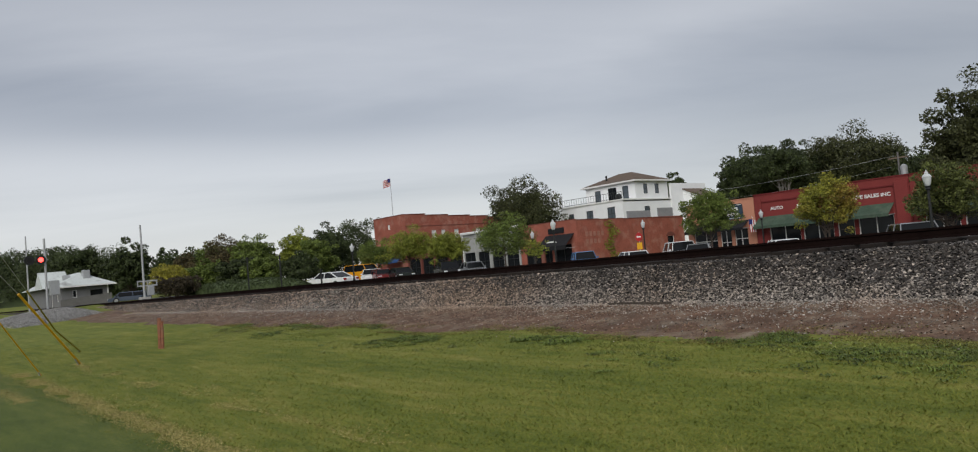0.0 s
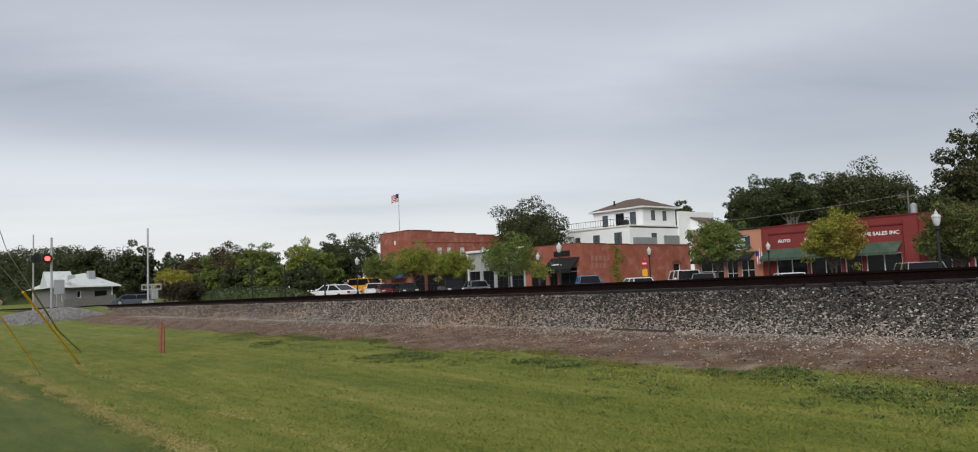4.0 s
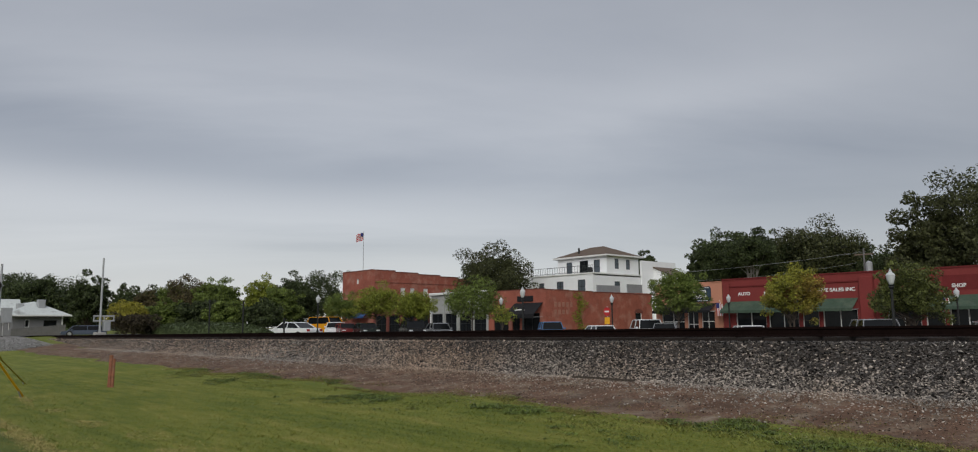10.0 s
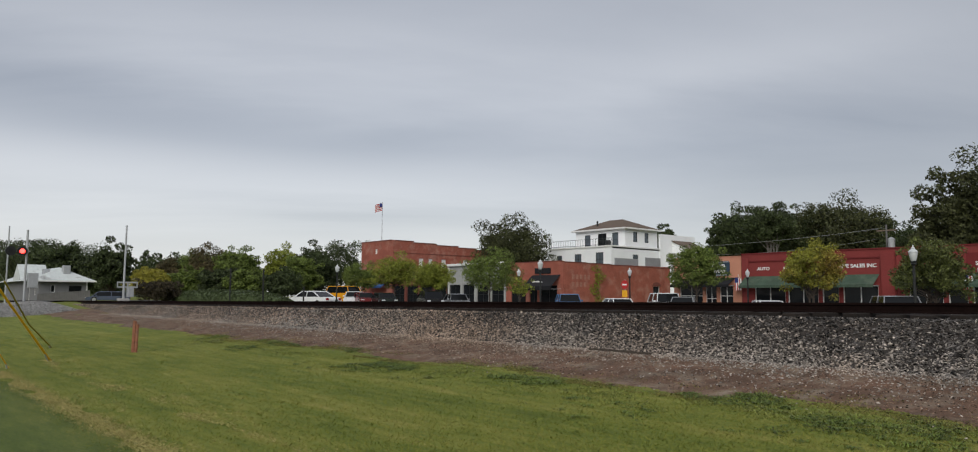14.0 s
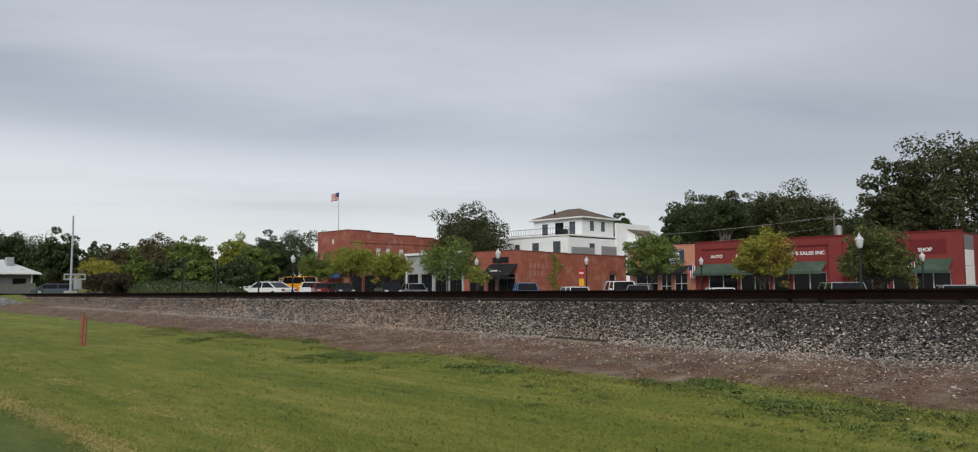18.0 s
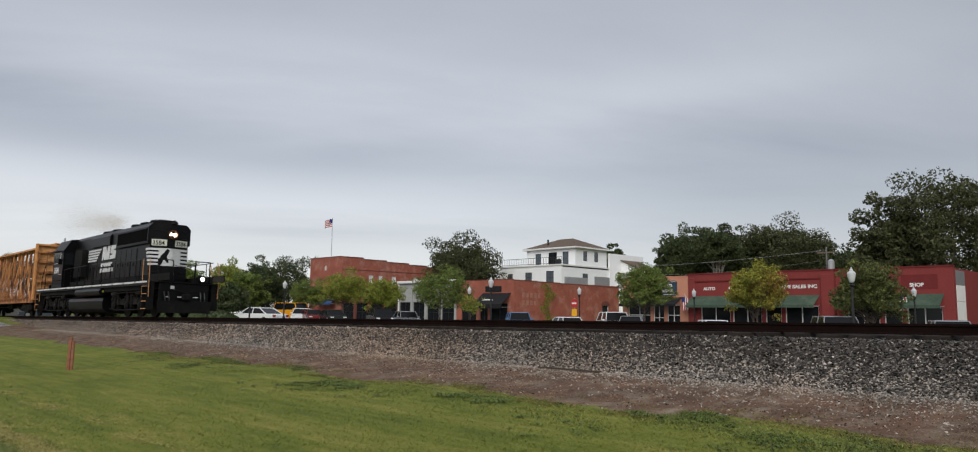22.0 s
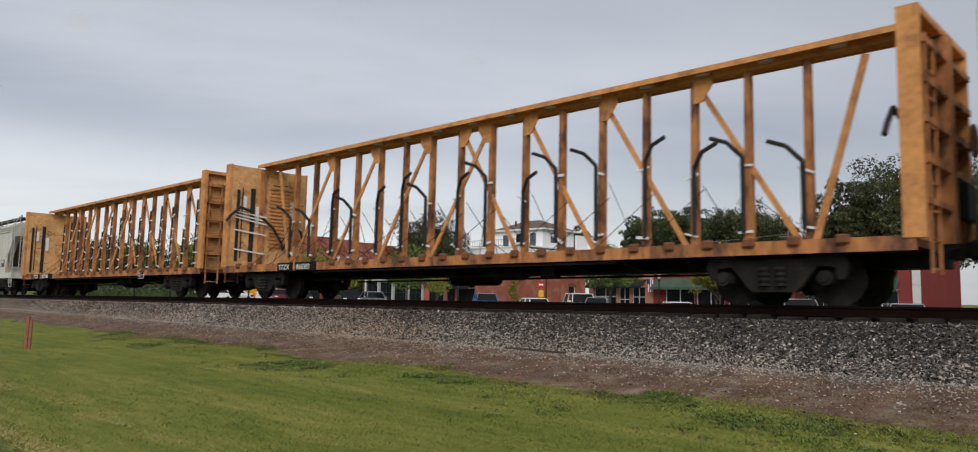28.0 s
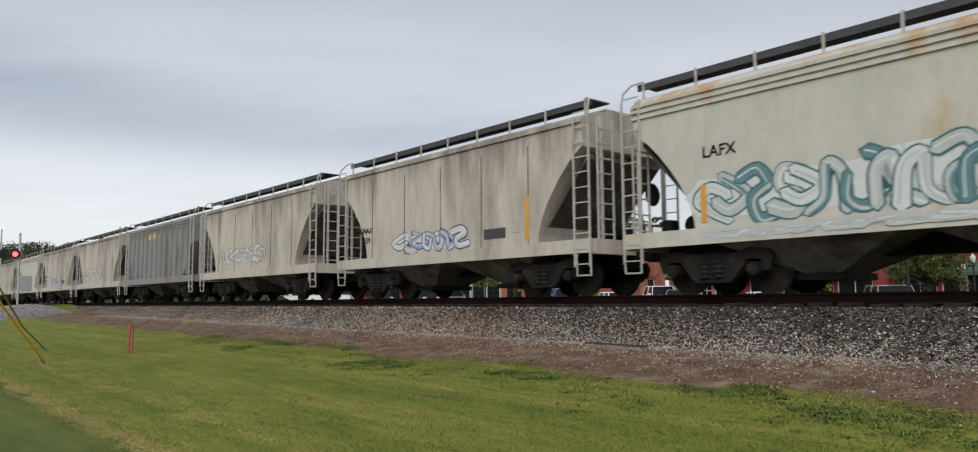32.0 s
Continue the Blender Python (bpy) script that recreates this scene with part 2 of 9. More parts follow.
LAWN = ((0.070, 0.098, 0.018), (0.132, 0.160, 0.027), (0.196, 0.206, 0.040), (0.31, 0.265, 0.09))
VERGE = ((0.052, 0.080, 0.018), (0.090, 0.120, 0.027), (0.132, 0.150, 0.036), (0.20, 0.19, 0.06))
GRASS, BLADE = turf("grass", LAWN), turf("grass_blade", LAWN, 0.9, 0.09, True)
TURF, BLADEDK = turf("deep_green_turf", VERGE), turf("deep_green_blade", VERGE, 0.9, 0.08, True)
WEEDDK = mat("dark_weed_leaf", (0.115, 0.158, 0.028), 0.7, var=0.45, scale=1.0, fine=9, island=True, rand=0.5)
WORN = mat("worn_grass_blade", (0.175, 0.158, 0.045), 0.8, var=0.4, scale=1.0, fine=9, island=True, rand=0.6)
WEED = mat("weed_leaf", (0.165, 0.185, 0.042), 0.7, var=0.4, scale=1.0, fine=9, island=True, rand=0.5)
DIRT = mat("dirt", (0.125, 0.072, 0.046), 0.95, var=0.6, scale=1.6, fine=32, bump=1.0, tint=(0.215, 0.17, 0.125), tint_scale=2.2, tint_lo=0.48, tint_hi=0.68)
STONE = mat("ballast_stone", (0.325, 0.297, 0.265), 0.9, var=0.42, scale=0.8, fine=20, island=True, rand=0.55, tint=(0.33, 0.25, 0.19), tint_scale=0.16, tint_lo=0.42, tint_hi=0.66)
STONERU = mat("rusty_ballast_stone", (0.30, 0.222, 0.17), 0.9, var=0.45, scale=0.8, fine=20, island=True, rand=0.9)
STRAW = mat("straw", (0.36, 0.30, 0.115), 0.9, var=0.25, island=True, rand=0.4)
STONEDK = mat("shaded_sooty_stone", (0.070, 0.064, 0.060), 0.9, var=0.8, scale=0.8, fine=20, island=True, rand=0.7)
GRIT = mat("brown_grit", (0.155, 0.10, 0.068), 0.95, var=0.6, scale=0.8, fine=20, island=True, rand=0.9)
STONEBED = mat("ballast_bed", (0.050, 0.042, 0.037), 0.95, var=0.5, scale=3, fine=22, bump=1.0)
STONEPALE = mat("pale_broken_stone", (0.27, 0.265, 0.255), 0.9, var=0.3, scale=0.8, fine=12, island=True, rand=0.7)
GRAVEL = mat("pale_gravel", (0.20, 0.195, 0.19), 0.95, var=0.4, scale=2, fine=25, bump=1.0)
ASPHALT = mat("asphalt", (0.10, 0.10, 0.10), 0.9, var=0.2, scale=0.5, fine=30, bump=0.3)
CONC = mat("concrete", (0.36, 0.35, 0.33), 0.9, var=0.15, scale=0.8, fine=20, bump=0.2)
PAINTLINE = mat("road_paint", (0.7, 0.7, 0.68), 0.7, var=0.15)
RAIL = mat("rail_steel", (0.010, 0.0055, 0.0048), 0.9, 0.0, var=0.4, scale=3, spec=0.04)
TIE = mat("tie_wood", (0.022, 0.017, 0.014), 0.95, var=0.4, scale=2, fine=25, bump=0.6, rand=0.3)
BRICK = mat("brick_red", (0.295, 0.094, 0.064), 0.9, var=0.3, scale=0.9, fine=11, bump=0.3, tint=(0.37, 0.19, 0.145), tint_scale=0.7, tint_lo=0.50, tint_hi=0.72)
BRICKDK = mat("brick_dark", (0.16, 0.055, 0.042), 0.9, var=0.2)
REDPAINT = mat("red_painted_brick", (0.205, 0.036, 0.033), 0.8, var=0.15, scale=0.6, fine=8, bump=0.2)
REDTRIM = mat("red_coping", (0.15, 0.02, 0.02), 0.8, var=0.15)
SALMON = mat("salmon_stucco", (0.52, 0.24, 0.155), 0.9, var=0.1, scale=0.8)
WHITE = mat("white_siding", (0.84, 0.85, 0.86), 0.7, var=0.05, scale=1)
TRIMW = mat("white_trim", (0.72, 0.72, 0.70), 0.7, var=0.08)
SHINGLE = mat("brown_shingle", (0.135, 0.10, 0.078), 0.95, var=0.2, fine=8)
METALROOF = mat("pale_metal_roof", (0.55, 0.585, 0.57), 0.5, 0.0, var=0.12, scale=0.8, fine=4, tint=(0.22, 0.22, 0.205), tint_scale=0.45, tint_lo=0.56, tint_hi=0.72)
GREYWALL = mat("grey_siding", (0.18, 0.18, 0.185), 0.85, var=0.12)
PALEWALL = mat("pale_grey_paint", (0.34, 0.345, 0.33), 0.8, var=0.12)
GREYWOOD = mat("grey_wood", (0.15, 0.145, 0.14), 0.9, var=0.2)
AWNG = mat("green_awning", (0.052, 0.084, 0.058), 0.85, var=0.35, scale=1.4, tint=(0.085, 0.11, 0.08), tint_scale=1.2, streak=0.4)
AWNB = mat("black_awning", (0.012, 0.012, 0.014), 0.8, var=0.2)
MESHDK = mat("radiator_mesh", (0.0022, 0.0016, 0.0016), 0.8, var=0.4, scale=1.0, fine=30, spec=0.05)
DARK = mat("dark_interior", (0.012, 0.012, 0.012), 0.6, var=0.3, spec=0.3)
PANE = mat("window_glass", (0.012, 0.014, 0.016), 0.1, var=0.15, spec=0.32)
CARGLASS = mat("car_glass", (0.008, 0.009, 0.010), 0.14, var=0.1, spec=0.22)
PANEGREY = glass("grey_window_glass", (0.10, 0.12, 0.14))
BLACKM = mat("black_metal", (0.012, 0.013, 0.013), 0.5, 0.0, var=0.2, spec=0.4)
GLOBE = mat("lamp_globe", (0.55, 0.57, 0.58), 0.3, var=0.05, spec=0.5)
GALV = mat("galvanised_steel", (0.40, 0.41, 0.42), 0.5, 0.4, var=0.15)
OLIVEP = mat("faded_olive_plastic", (0.30, 0.24, 0.03), 0.7, var=0.2)
WOODBR = mat("brown_pole", (0.13, 0.075, 0.05), 0.95, var=0.3, scale=1.5, fine=20, streak=0.15, bump=0.5)
WOODPOLE = mat("weathered_pole", (0.17, 0.13, 0.10), 0.95, var=0.3, scale=1.5, fine=20, streak=0.15, bump=0.5)
YELLOWP = mat("yellow_plastic", (0.78, 0.43, 0.02), 0.6, var=0.12)
STAKEW = mat("stake_orange", (0.26, 0.105, 0.06), 0.9, var=0.35, scale=6, tint=(0.16, 0.11, 0.075), tint_scale=5)
LEAF = mat("leaf_mid", (0.108, 0.145, 0.029), 0.65, var=0.45, scale=0.5, fine=2, island=True, rand=0.5)
LEAFSH = mat("leaf_deep", (0.082, 0.096, 0.024), 0.65, var=0.5, scale=0.5, fine=2, island=True, rand=0.5)
LEAFOL = mat("leaf_olive", (0.052, 0.058, 0.020), 0.65, var=0.45, scale=0.4, fine=2, island=True, rand=0.5)
LEAFBR = mat("leaf_brown", (0.082, 0.066, 0.028), 0.65, var=0.45, scale=0.5, fine=2, island=True, rand=0.5)
LEAFDK = mat("leaf_dark", (0.044, 0.060, 0.020), 0.65, var=0.45, scale=0.4, fine=2, island=True, rand=0.5)
LEAFYEL = mat("leaf_yellow", (0.26, 0.235, 0.03), 0.65, var=0.4, scale=0.5, fine=2, island=True, rand=0.5)
LEAFLIME = mat("leaf_lime", (0.18, 0.205, 0.026), 0.65, var=0.4, scale=0.5, fine=2, island=True, rand=0.5)
LEAFGOLD = mat("leaf_gold", (0.19, 0.19, 0.024), 0.65, var=0.4, scale=0.5, fine=2, island=True, rand=0.5, tint=(0.24, 0.13, 0.03), tint_scale=0.3, tint_lo=0.45, tint_hi=0.65)
LEAFRED = mat("leaf_red", (0.040, 0.031, 0.017), 0.7, var=0.4, island=True, rand=0.5)
SMOKE = mat("exhaust_smoke", (0.62, 0.53, 0.42), 1.0, var=0.1, spec=0.0)
HEDGE = mat("hedge_leaf", (0.040, 0.056, 0.019), 0.7, var=0.4, island=True, rand=0.5)
BARKPALE = mat("pale_bark", (0.25, 0.235, 0.215), 0.9, var=0.25, bump=0.4)
BARK = mat("bark", (0.075, 0.06, 0.048), 0.95, var=0.3, bump=0.5)
# train
LOCO = mat("black_loco_paint", (0.0030, 0.0030, 0.0036), 0.34, var=0.5, scale=1.2, fine=6, spec=0.17, bump=0.05, tint=(0.0095, 0.009, 0.0085), tint_scale=0.8, tint_lo=0.55, tint_hi=0.85)
LOCOU = mat("dirty_black_steel", (0.006, 0.0058, 0.0055), 0.7, var=0.5, scale=2, fine=10, spec=0.15, tint=(0.014, 0.0125, 0.011), tint_scale=1.2)
ROOFM = mat("sky_sheen_paint", (0.028, 0.028, 0.029), 0.5, var=0.35, scale=1.5, fine=8, spec=0.3)
LOCOW = mat("loco_white", (0.60, 0.61, 0.62), 0.6, var=0.15, scale=2, fine=9, tint=(0.38, 0.37, 0.35), tint_scale=2.5, tint_lo=0.55, tint_hi=0.8)
ORANGE = mat("orange_brown_steel", (0.55, 0.25, 0.085), 0.75, var=0.3, scale=1.2, fine=9, bump=0.08, tint=(0.27, 0.12, 0.055), tint_scale=2.2, tint_lo=0.50, tint_hi=0.72)
RUST = mat("rusty_steel", (0.16, 0.065, 0.03), 0.85, var=0.3)
BAREPLY = mat("worn_bulkhead", (0.60, 0.33, 0.14), 0.85, var=0.3, scale=1.4, fine=9, streak=(1, 0.9, 1.0), bump=0.15, tint=(0.24, 0.105, 0.05), tint_scale=2.6, tint_lo=0.52, tint_hi=0.70)
TRUCK = mat("truck_steel", (0.0095, 0.0088, 0.0084), 0.72, var=0.4, scale=3, spec=0.16, tint=(0.024, 0.020, 0.017), tint_scale=1.5)
TRUCKD = mat("dusty_truck_steel", (0.016, 0.0145, 0.0138), 0.8, var=0.45, scale=3, spec=0.15, tint=(0.036, 0.031, 0.027), tint_scale=1.6)
LADDERM = mat("pale_ladder_steel", (0.40, 0.39, 0.36), 0.75, var=0.2, scale=1.5, fine=9, tint=(0.22, 0.17, 0.13), tint_scale=2.0, tint_lo=0.55, tint_hi=0.75)
WALKM = mat("grated_walk_steel", (0.055, 0.057, 0.062), 0.75, var=0.3, scale=2, fine=22)
HOPA = mat("hopper_green_grey", (0.54, 0.58, 0.535), 0.7, var=0.08, scale=0.6, fine=5, tint=(0.42, 0.25, 0.13), tint_scale=0.55, tint_lo=0.66, tint_hi=0.8, streak=0.3, band=(4.15, 2.55, (0.40, 0.18, 0.07), 0.40, 0.60))
HOPB = mat("hopper_pale_grey", (0.51, 0.51, 0.465), 0.75, var=0.10, scale=0.6, fine=5, tint=(0.33, 0.25, 0.18), tint_scale=0.6, tint_lo=0.6, tint_hi=0.78, streak=0.35, band=(4.0, 2.2, (0.40, 0.36, 0.31), 0.42, 0.7))
HOPC = mat("hopper_dirty_grey", (0.47, 0.43, 0.375), 0.8, var=0.15, scale=0.7, fine=5, tint=(0.18, 0.16, 0.145), tint_scale=0.7, tint_lo=0.5, tint_hi=0.75, streak=0.25, band=(4.0, 1.6, (0.16, 0.145, 0.13), 0.42, 0.68))
HOPD = mat("hopper_slate_grey", (0.235, 0.235, 0.24), 0.8, var=0.12, scale=0.7, fine=5, tint=(0.14, 0.13, 0.125), tint_scale=0.7, streak=0.25)
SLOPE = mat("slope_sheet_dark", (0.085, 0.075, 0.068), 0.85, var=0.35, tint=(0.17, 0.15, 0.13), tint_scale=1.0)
POSTM = mat("rusty_post_steel", (0.42, 0.175, 0.063), 0.78, var=0.4, scale=1.6, fine=10, bump=0.1, tint=(0.11, 0.047, 0.028), tint_scale=2.4, tint_lo=0.44, tint_hi=0.62, streak=0.4)
HOPE = mat("hopper_rust_spotted_grey", (0.47, 0.46, 0.41), 0.75, var=0.12, scale=0.6, fine=5, tint=(0.40, 0.30, 0.16), tint_scale=0.8, tint_lo=0.58, tint_hi=0.72, streak=0.5, band=(4.0, 2.6, (0.42, 0.25, 0.12), 0.5, 0.68))
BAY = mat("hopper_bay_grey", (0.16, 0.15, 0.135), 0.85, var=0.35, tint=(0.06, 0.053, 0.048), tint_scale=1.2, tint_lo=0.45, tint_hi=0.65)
STRAP = mat("white_strap", (0.7, 0.7, 0.7), 0.6, var=0.1)
STRAPB = mat("black_strap", (0.02, 0.02, 0.02), 0.7, var=0.2)
HEADLIGHT = mat("lit_headlight", (0.9, 0.88, 0.8), 0.3, emit=((1.0, 0.88, 0.68), 30.0))
REDLIGHT = mat("lit_red_signal", (0.6, 0.02, 0.02), 0.3, emit=((1.0, 0.05, 0.04), 7.0))
TYRE = mat("tyre", (0.015, 0.015, 0.015), 0.85)
CHROME = mat("wheel_rim", (0.5, 0.5, 0.5), 0.35, 0.8)
HEADL = mat("car_headlamp", (0.6, 0.62, 0.65), 0.2, spec=0.6)
TAILL = mat("car_tail_lamp", (0.3, 0.015, 0.015), 0.3)

# ---- mesh helpers ----


def part(name, bm, material, parent=None, label="", smooth=False):
    me = bpy.data.meshes.new(name)
    bm.normal_update()
    bm.to_mesh(me)
    bm.free()
    me.materials.append(material)
    if smooth:
        for p in me.polygons:
            p.use_smooth = True
    ob = new(name, me)
    if parent is not None:
        ob.parent = parent
    if label:
        ob["label"] = label
    return ob


def share(name, me, parent, m):
    ob = new(name, me)
    ob.parent = parent
    ob.matrix_basis = m
    return ob


def thing(name, label, category, m=None, group="", kind=""):
    ob = tagged(new(name), label, category, group, kind)
    if m is not None:
        ob.matrix_basis = m
    return ob


def quads(name, v, k, material, parent=None, kind="", label="", category=""):
    """A mesh of loose faces with k corners each, from one array of points."""
    n = len(v) // k
    me = bpy.data.meshes.new(name)
    me.vertices.add(n * k)
    me.vertices.foreach_set("co", np.ascontiguousarray(v, dtype=np.float32).ravel())
    me.loops.add(n * k)
    me.loops.foreach_set("vertex_index", np.arange(n * k, dtype=np.int32))
    me.polygons.add(n)
    me.polygons.foreach_set("loop_start", np.arange(0, n * k, k, dtype=np.int32))
    me.update()
    me.materials.append(material)
    ob = new(name, me)
    if parent is not None:
        ob.parent = parent
    return tagged(ob, label, category, "", kind)


def raw(name, v, f, material, parent=None, kind="", label="", category=""):
    me = bpy.data.meshes.new(name)
    me.from_pydata(v, [], f)
    me.materials.append(material)
    ob = new(name, me)
    if parent is not None:
        ob.parent = parent
    return tagged(ob, label, category, "", kind)


def box(bm, x0, x1, y0, y1, z0, z1, bev=0.0):
    r = bmesh.ops.create_cube(bm, size=1.0, matrix=Matrix.Translation(((x0 + x1) / 2, (y0 + y1) / 2, (z0 + z1) / 2)) @ Matrix.Diagonal((x1 - x0, y1 - y0, z1 - z0, 1)))
    if bev:
        es = list({e for v in r["verts"] for e in v.link_edges})
        bmesh.ops.bevel(bm, geom=es, offset=bev, segments=1, affect="EDGES", profile=0.5)
    return bm


def bx(*a, bev=0.0):
    return box(bmesh.new(), *a, bev=bev)


def cyl(bm, p, q, r0, r1=None, n=8):
    p, q = Vector(p), Vector(q)
    d = q - p
    m = Matrix.Translation((p + q) / 2) @ d.to_track_quat("Z", "Y").to_matrix().to_4x4()
    bmesh.ops.create_cone(bm, cap_ends=True, segments=n, radius1=r0, radius2=r0 if r1 is None else r1, depth=d.length, matrix=m)
    return bm


def cy(*a, **k):
    return cyl(bmesh.new(), *a, **k)


def beam(bm, p, q, w, h):
    """A bar of rectangular section from p to q; w across (y), h the other way."""
    p, q = Vector(p), Vector(q)
    d = q - p
    m = Matrix.Translation((p + q) / 2) @ d.to_track_quat("X", "Z").to_matrix().to_4x4() @ Matrix.Diagonal((d.length, w, h, 1))
    bmesh.ops.create_cube(bm, size=1.0, matrix=m)
    return bm


def prism(bm, pts, a, b, axis="y"):
    """Extrudes a closed outline (two coordinates a point) along an axis from a to b."""
    def at(u, v, w):
        return {"x": (w, u, v), "y": (u, w, v), "z": (u, v, w)}[axis]
    va = [bm.verts.new(at(u, v, a)) for u, v in pts]
    vb = [bm.verts.new(at(u, v, b)) for u, v in pts]
    bm.faces.new(va)
    bm.faces.new(vb[::-1])
    n = len(pts)
    for i in range(n):
        bm.faces.new((va[i], vb[i], vb[(i + 1) % n], va[(i + 1) % n]))
    bmesh.ops.recalc_face_normals(bm, faces=bm.faces)
    return bm


def lathe(bm, prof, n=12, c=(0, 0, 0)):
    rings = [[bm.verts.new((c[0] + r * math.cos(2 * math.pi * i / n), c[1] + r * math.sin(2 * math.pi * i / n), c[2] + z)) for i in range(n)] for r, z in prof]
    for a, b in zip(rings, rings[1:]):
        for i in range(n):
            bm.faces.new((a[i], a[(i + 1) % n], b[(i + 1) % n], b[i]))
    bm.faces.new(rings[0][::-1])
    bm.faces.new(rings[-1])
    return bm


def pipe(bm, pts, r=0.02, n=6):
    for p, q in zip(pts, pts[1:]):
        cyl(bm, p, q, r, r, n)
    return bm


def words(text, size, material, parent, m, name="letter", depth=0.01, bold=0.0, wide=1.0, align="LEFT"):
    """Raised lettering, each letter a mesh of its own."""
    cu = bpy.data.curves.new(name, "FONT")
    cu.body, cu.size, cu.extrude, cu.offset = text, size, depth, bold
    cu.align_x = align
    tmp = new(name, cu)
    me = bpy.data.meshes.new_from_object(tmp.evaluated_get(bpy.context.evaluated_depsgraph_get()))
    bpy.data.objects.remove(tmp)
    bm = bmesh.new()
    bm.from_mesh(me)
    bpy.data.meshes.remove(me)
    left = set(bm.faces)
    while left:
        todo, isle = [left.pop()], []
        while todo:
            f = todo.pop()
            isle.append(f)
            for e in f.edges:
                for g in e.link_faces:
                    if g in left:
                        left.discard(g)
                        todo.append(g)
        out, seen = bmesh.new(), {}
        for f in isle:
            vs = []
            for v in f.verts:
                if v not in seen:
                    seen[v] = out.verts.new(v.co)
                vs.append(seen[v])
            out.faces.new(vs)
        ob = part("letter", out, material, parent)
        ob.matrix_basis = m @ Matrix.Diagonal((wide, 1, 1, 1))
    bm.free()

# ---- ground, railway and roads ----
YT = 13.5
PROFILE = [(-400, -0.3), (-8, -0.04), (-0.4, 0.0), (3, 0.07), (8.9, 0.32), (11.1, 0.58), (17.4, 0.6), (36, 0.55), (60, 0.5), (4000, 0.5)]


def gz(x, y):
    z = float(np.interp(y, [p[0] for p in PROFILE], [p[1] for p in PROFILE]))
    k = min(max((y - 15) / 10, 0), 1)
    z += k * min(max(-(x + 45) * 0.009, -0.28), 0.28)
    if x > -62:
        z -= 0.13 * k
    # the ground rises to the level crossing
    r = max(0.0, 1 - abs(x + 63) / 16) * max(0.0, 1 - abs(y - YT) / 22)
    return z + r * 0.58


def curve_y(x):
    """The track's middle: straight past the camera, a wide curve beyond the crossing."""
    return YT - 0.01222 * x + (0.00024 * (x + 80) ** 2 if x < -80 else 0.0)


def curve_dy(x):
    return -0.01222 + (0.00048 * (x + 80) if x < -80 else 0.0)


def rail_z(x):
    return 1.569 + 0.00602 * x


def sheet(name, xs, ys, zf, material, label, category, lift=0.0, kind="structure"):
    v = [(x, y, zf(x, y) + lift) for y in ys for x in xs]
    n = len(xs)
    f = [(j * n + i, j * n + i + 1, (j + 1) * n + i + 1, (j + 1) * n + i) for j in range(len(ys) - 1) for i in range(n - 1)]
    ob = raw(name, v, f, material, None, kind, label, category)
    for p in ob.data.polygons:
        p.use_smooth = True
    return ob


def axis(*spans):
    out = []
    for a, b, st in spans:
        out += list(np.arange(a, b, st))
    return [float(q) for q in out] + [float(spans[-1][1])]


sheet("ground", axis((-2500, -700, 200), (-700, -100, 20), (-100, -46, 2.0), (-46, 20, 1.0), (20, 100, 10), (100, 2500, 300)),
      axis((-1500, -100, 200), (-100, -10, 15), (-10, 22, 0.8), (22, 70, 4), (70, 200, 20), (200, 3000, 350)), gz, GRASS, "mown green lawn and open ground", "ground")
sheet("road_1", axis((-420, -100, 20), (-100, 60, 4)), [-7.6, -6, -4, -2, -0.45], gz, ASPHALT, "grey asphalt road beside the lawn", "road", 0.012)
sheet("road_line", axis((-420, -100, 20), (-100, 60, 4)), [-0.78, -0.66], gz, PAINTLINE, "white edge line painted on the road", "road line", 0.018)
sheet("road_2", [-70.5, -68, -66, -64, -62.0], axis((-0.4, 12.2, 1.4), (12.2, 16.2, 1.0), (16.2, 34, 2.0)), lambda x, y: max(gz(x, y), rail_z(x) - 0.03 if abs(y - curve_y(x)) < 2.4 else -9), ASPHALT, "asphalt road over the level crossing", "road", 0.02)
sheet("street", axis((-130, 10, 5)), axis((31, 54.4, 3)), gz, ASPHALT, "asphalt main street with parking bays", "street", 0.015)
sheet("pavement", axis((-130, 10, 5)), [54.55, 56, 57.9], gz, CONC, "pale concrete pavement before the shops", "pavement", 0.15)
kb = bmesh.new()
for i in range(28):
    x = -130 + 5 * i
    prism(kb, [(54.4, gz(x, 54) - 0.2), (54.56, gz(x, 54) - 0.2), (54.56, gz(x, 54) + 0.155), (54.42, gz(x, 54) + 0.14)], x, x + 5, "x")
tagged(part("kerb", kb, CONC), "concrete kerb along the street", "kerb", "", "structure")


def dirt_edges(x):
    n1 = noise.noise((x * 0.35, 3.1, 0)) * 0.55 + noise.noise((x * 1.3, 7.7, 0)) * 0.3 + noise.noise((x * 4.0, 1.7, 0)) * 0.12
    return 8.62 - 0.0122 * x + n1


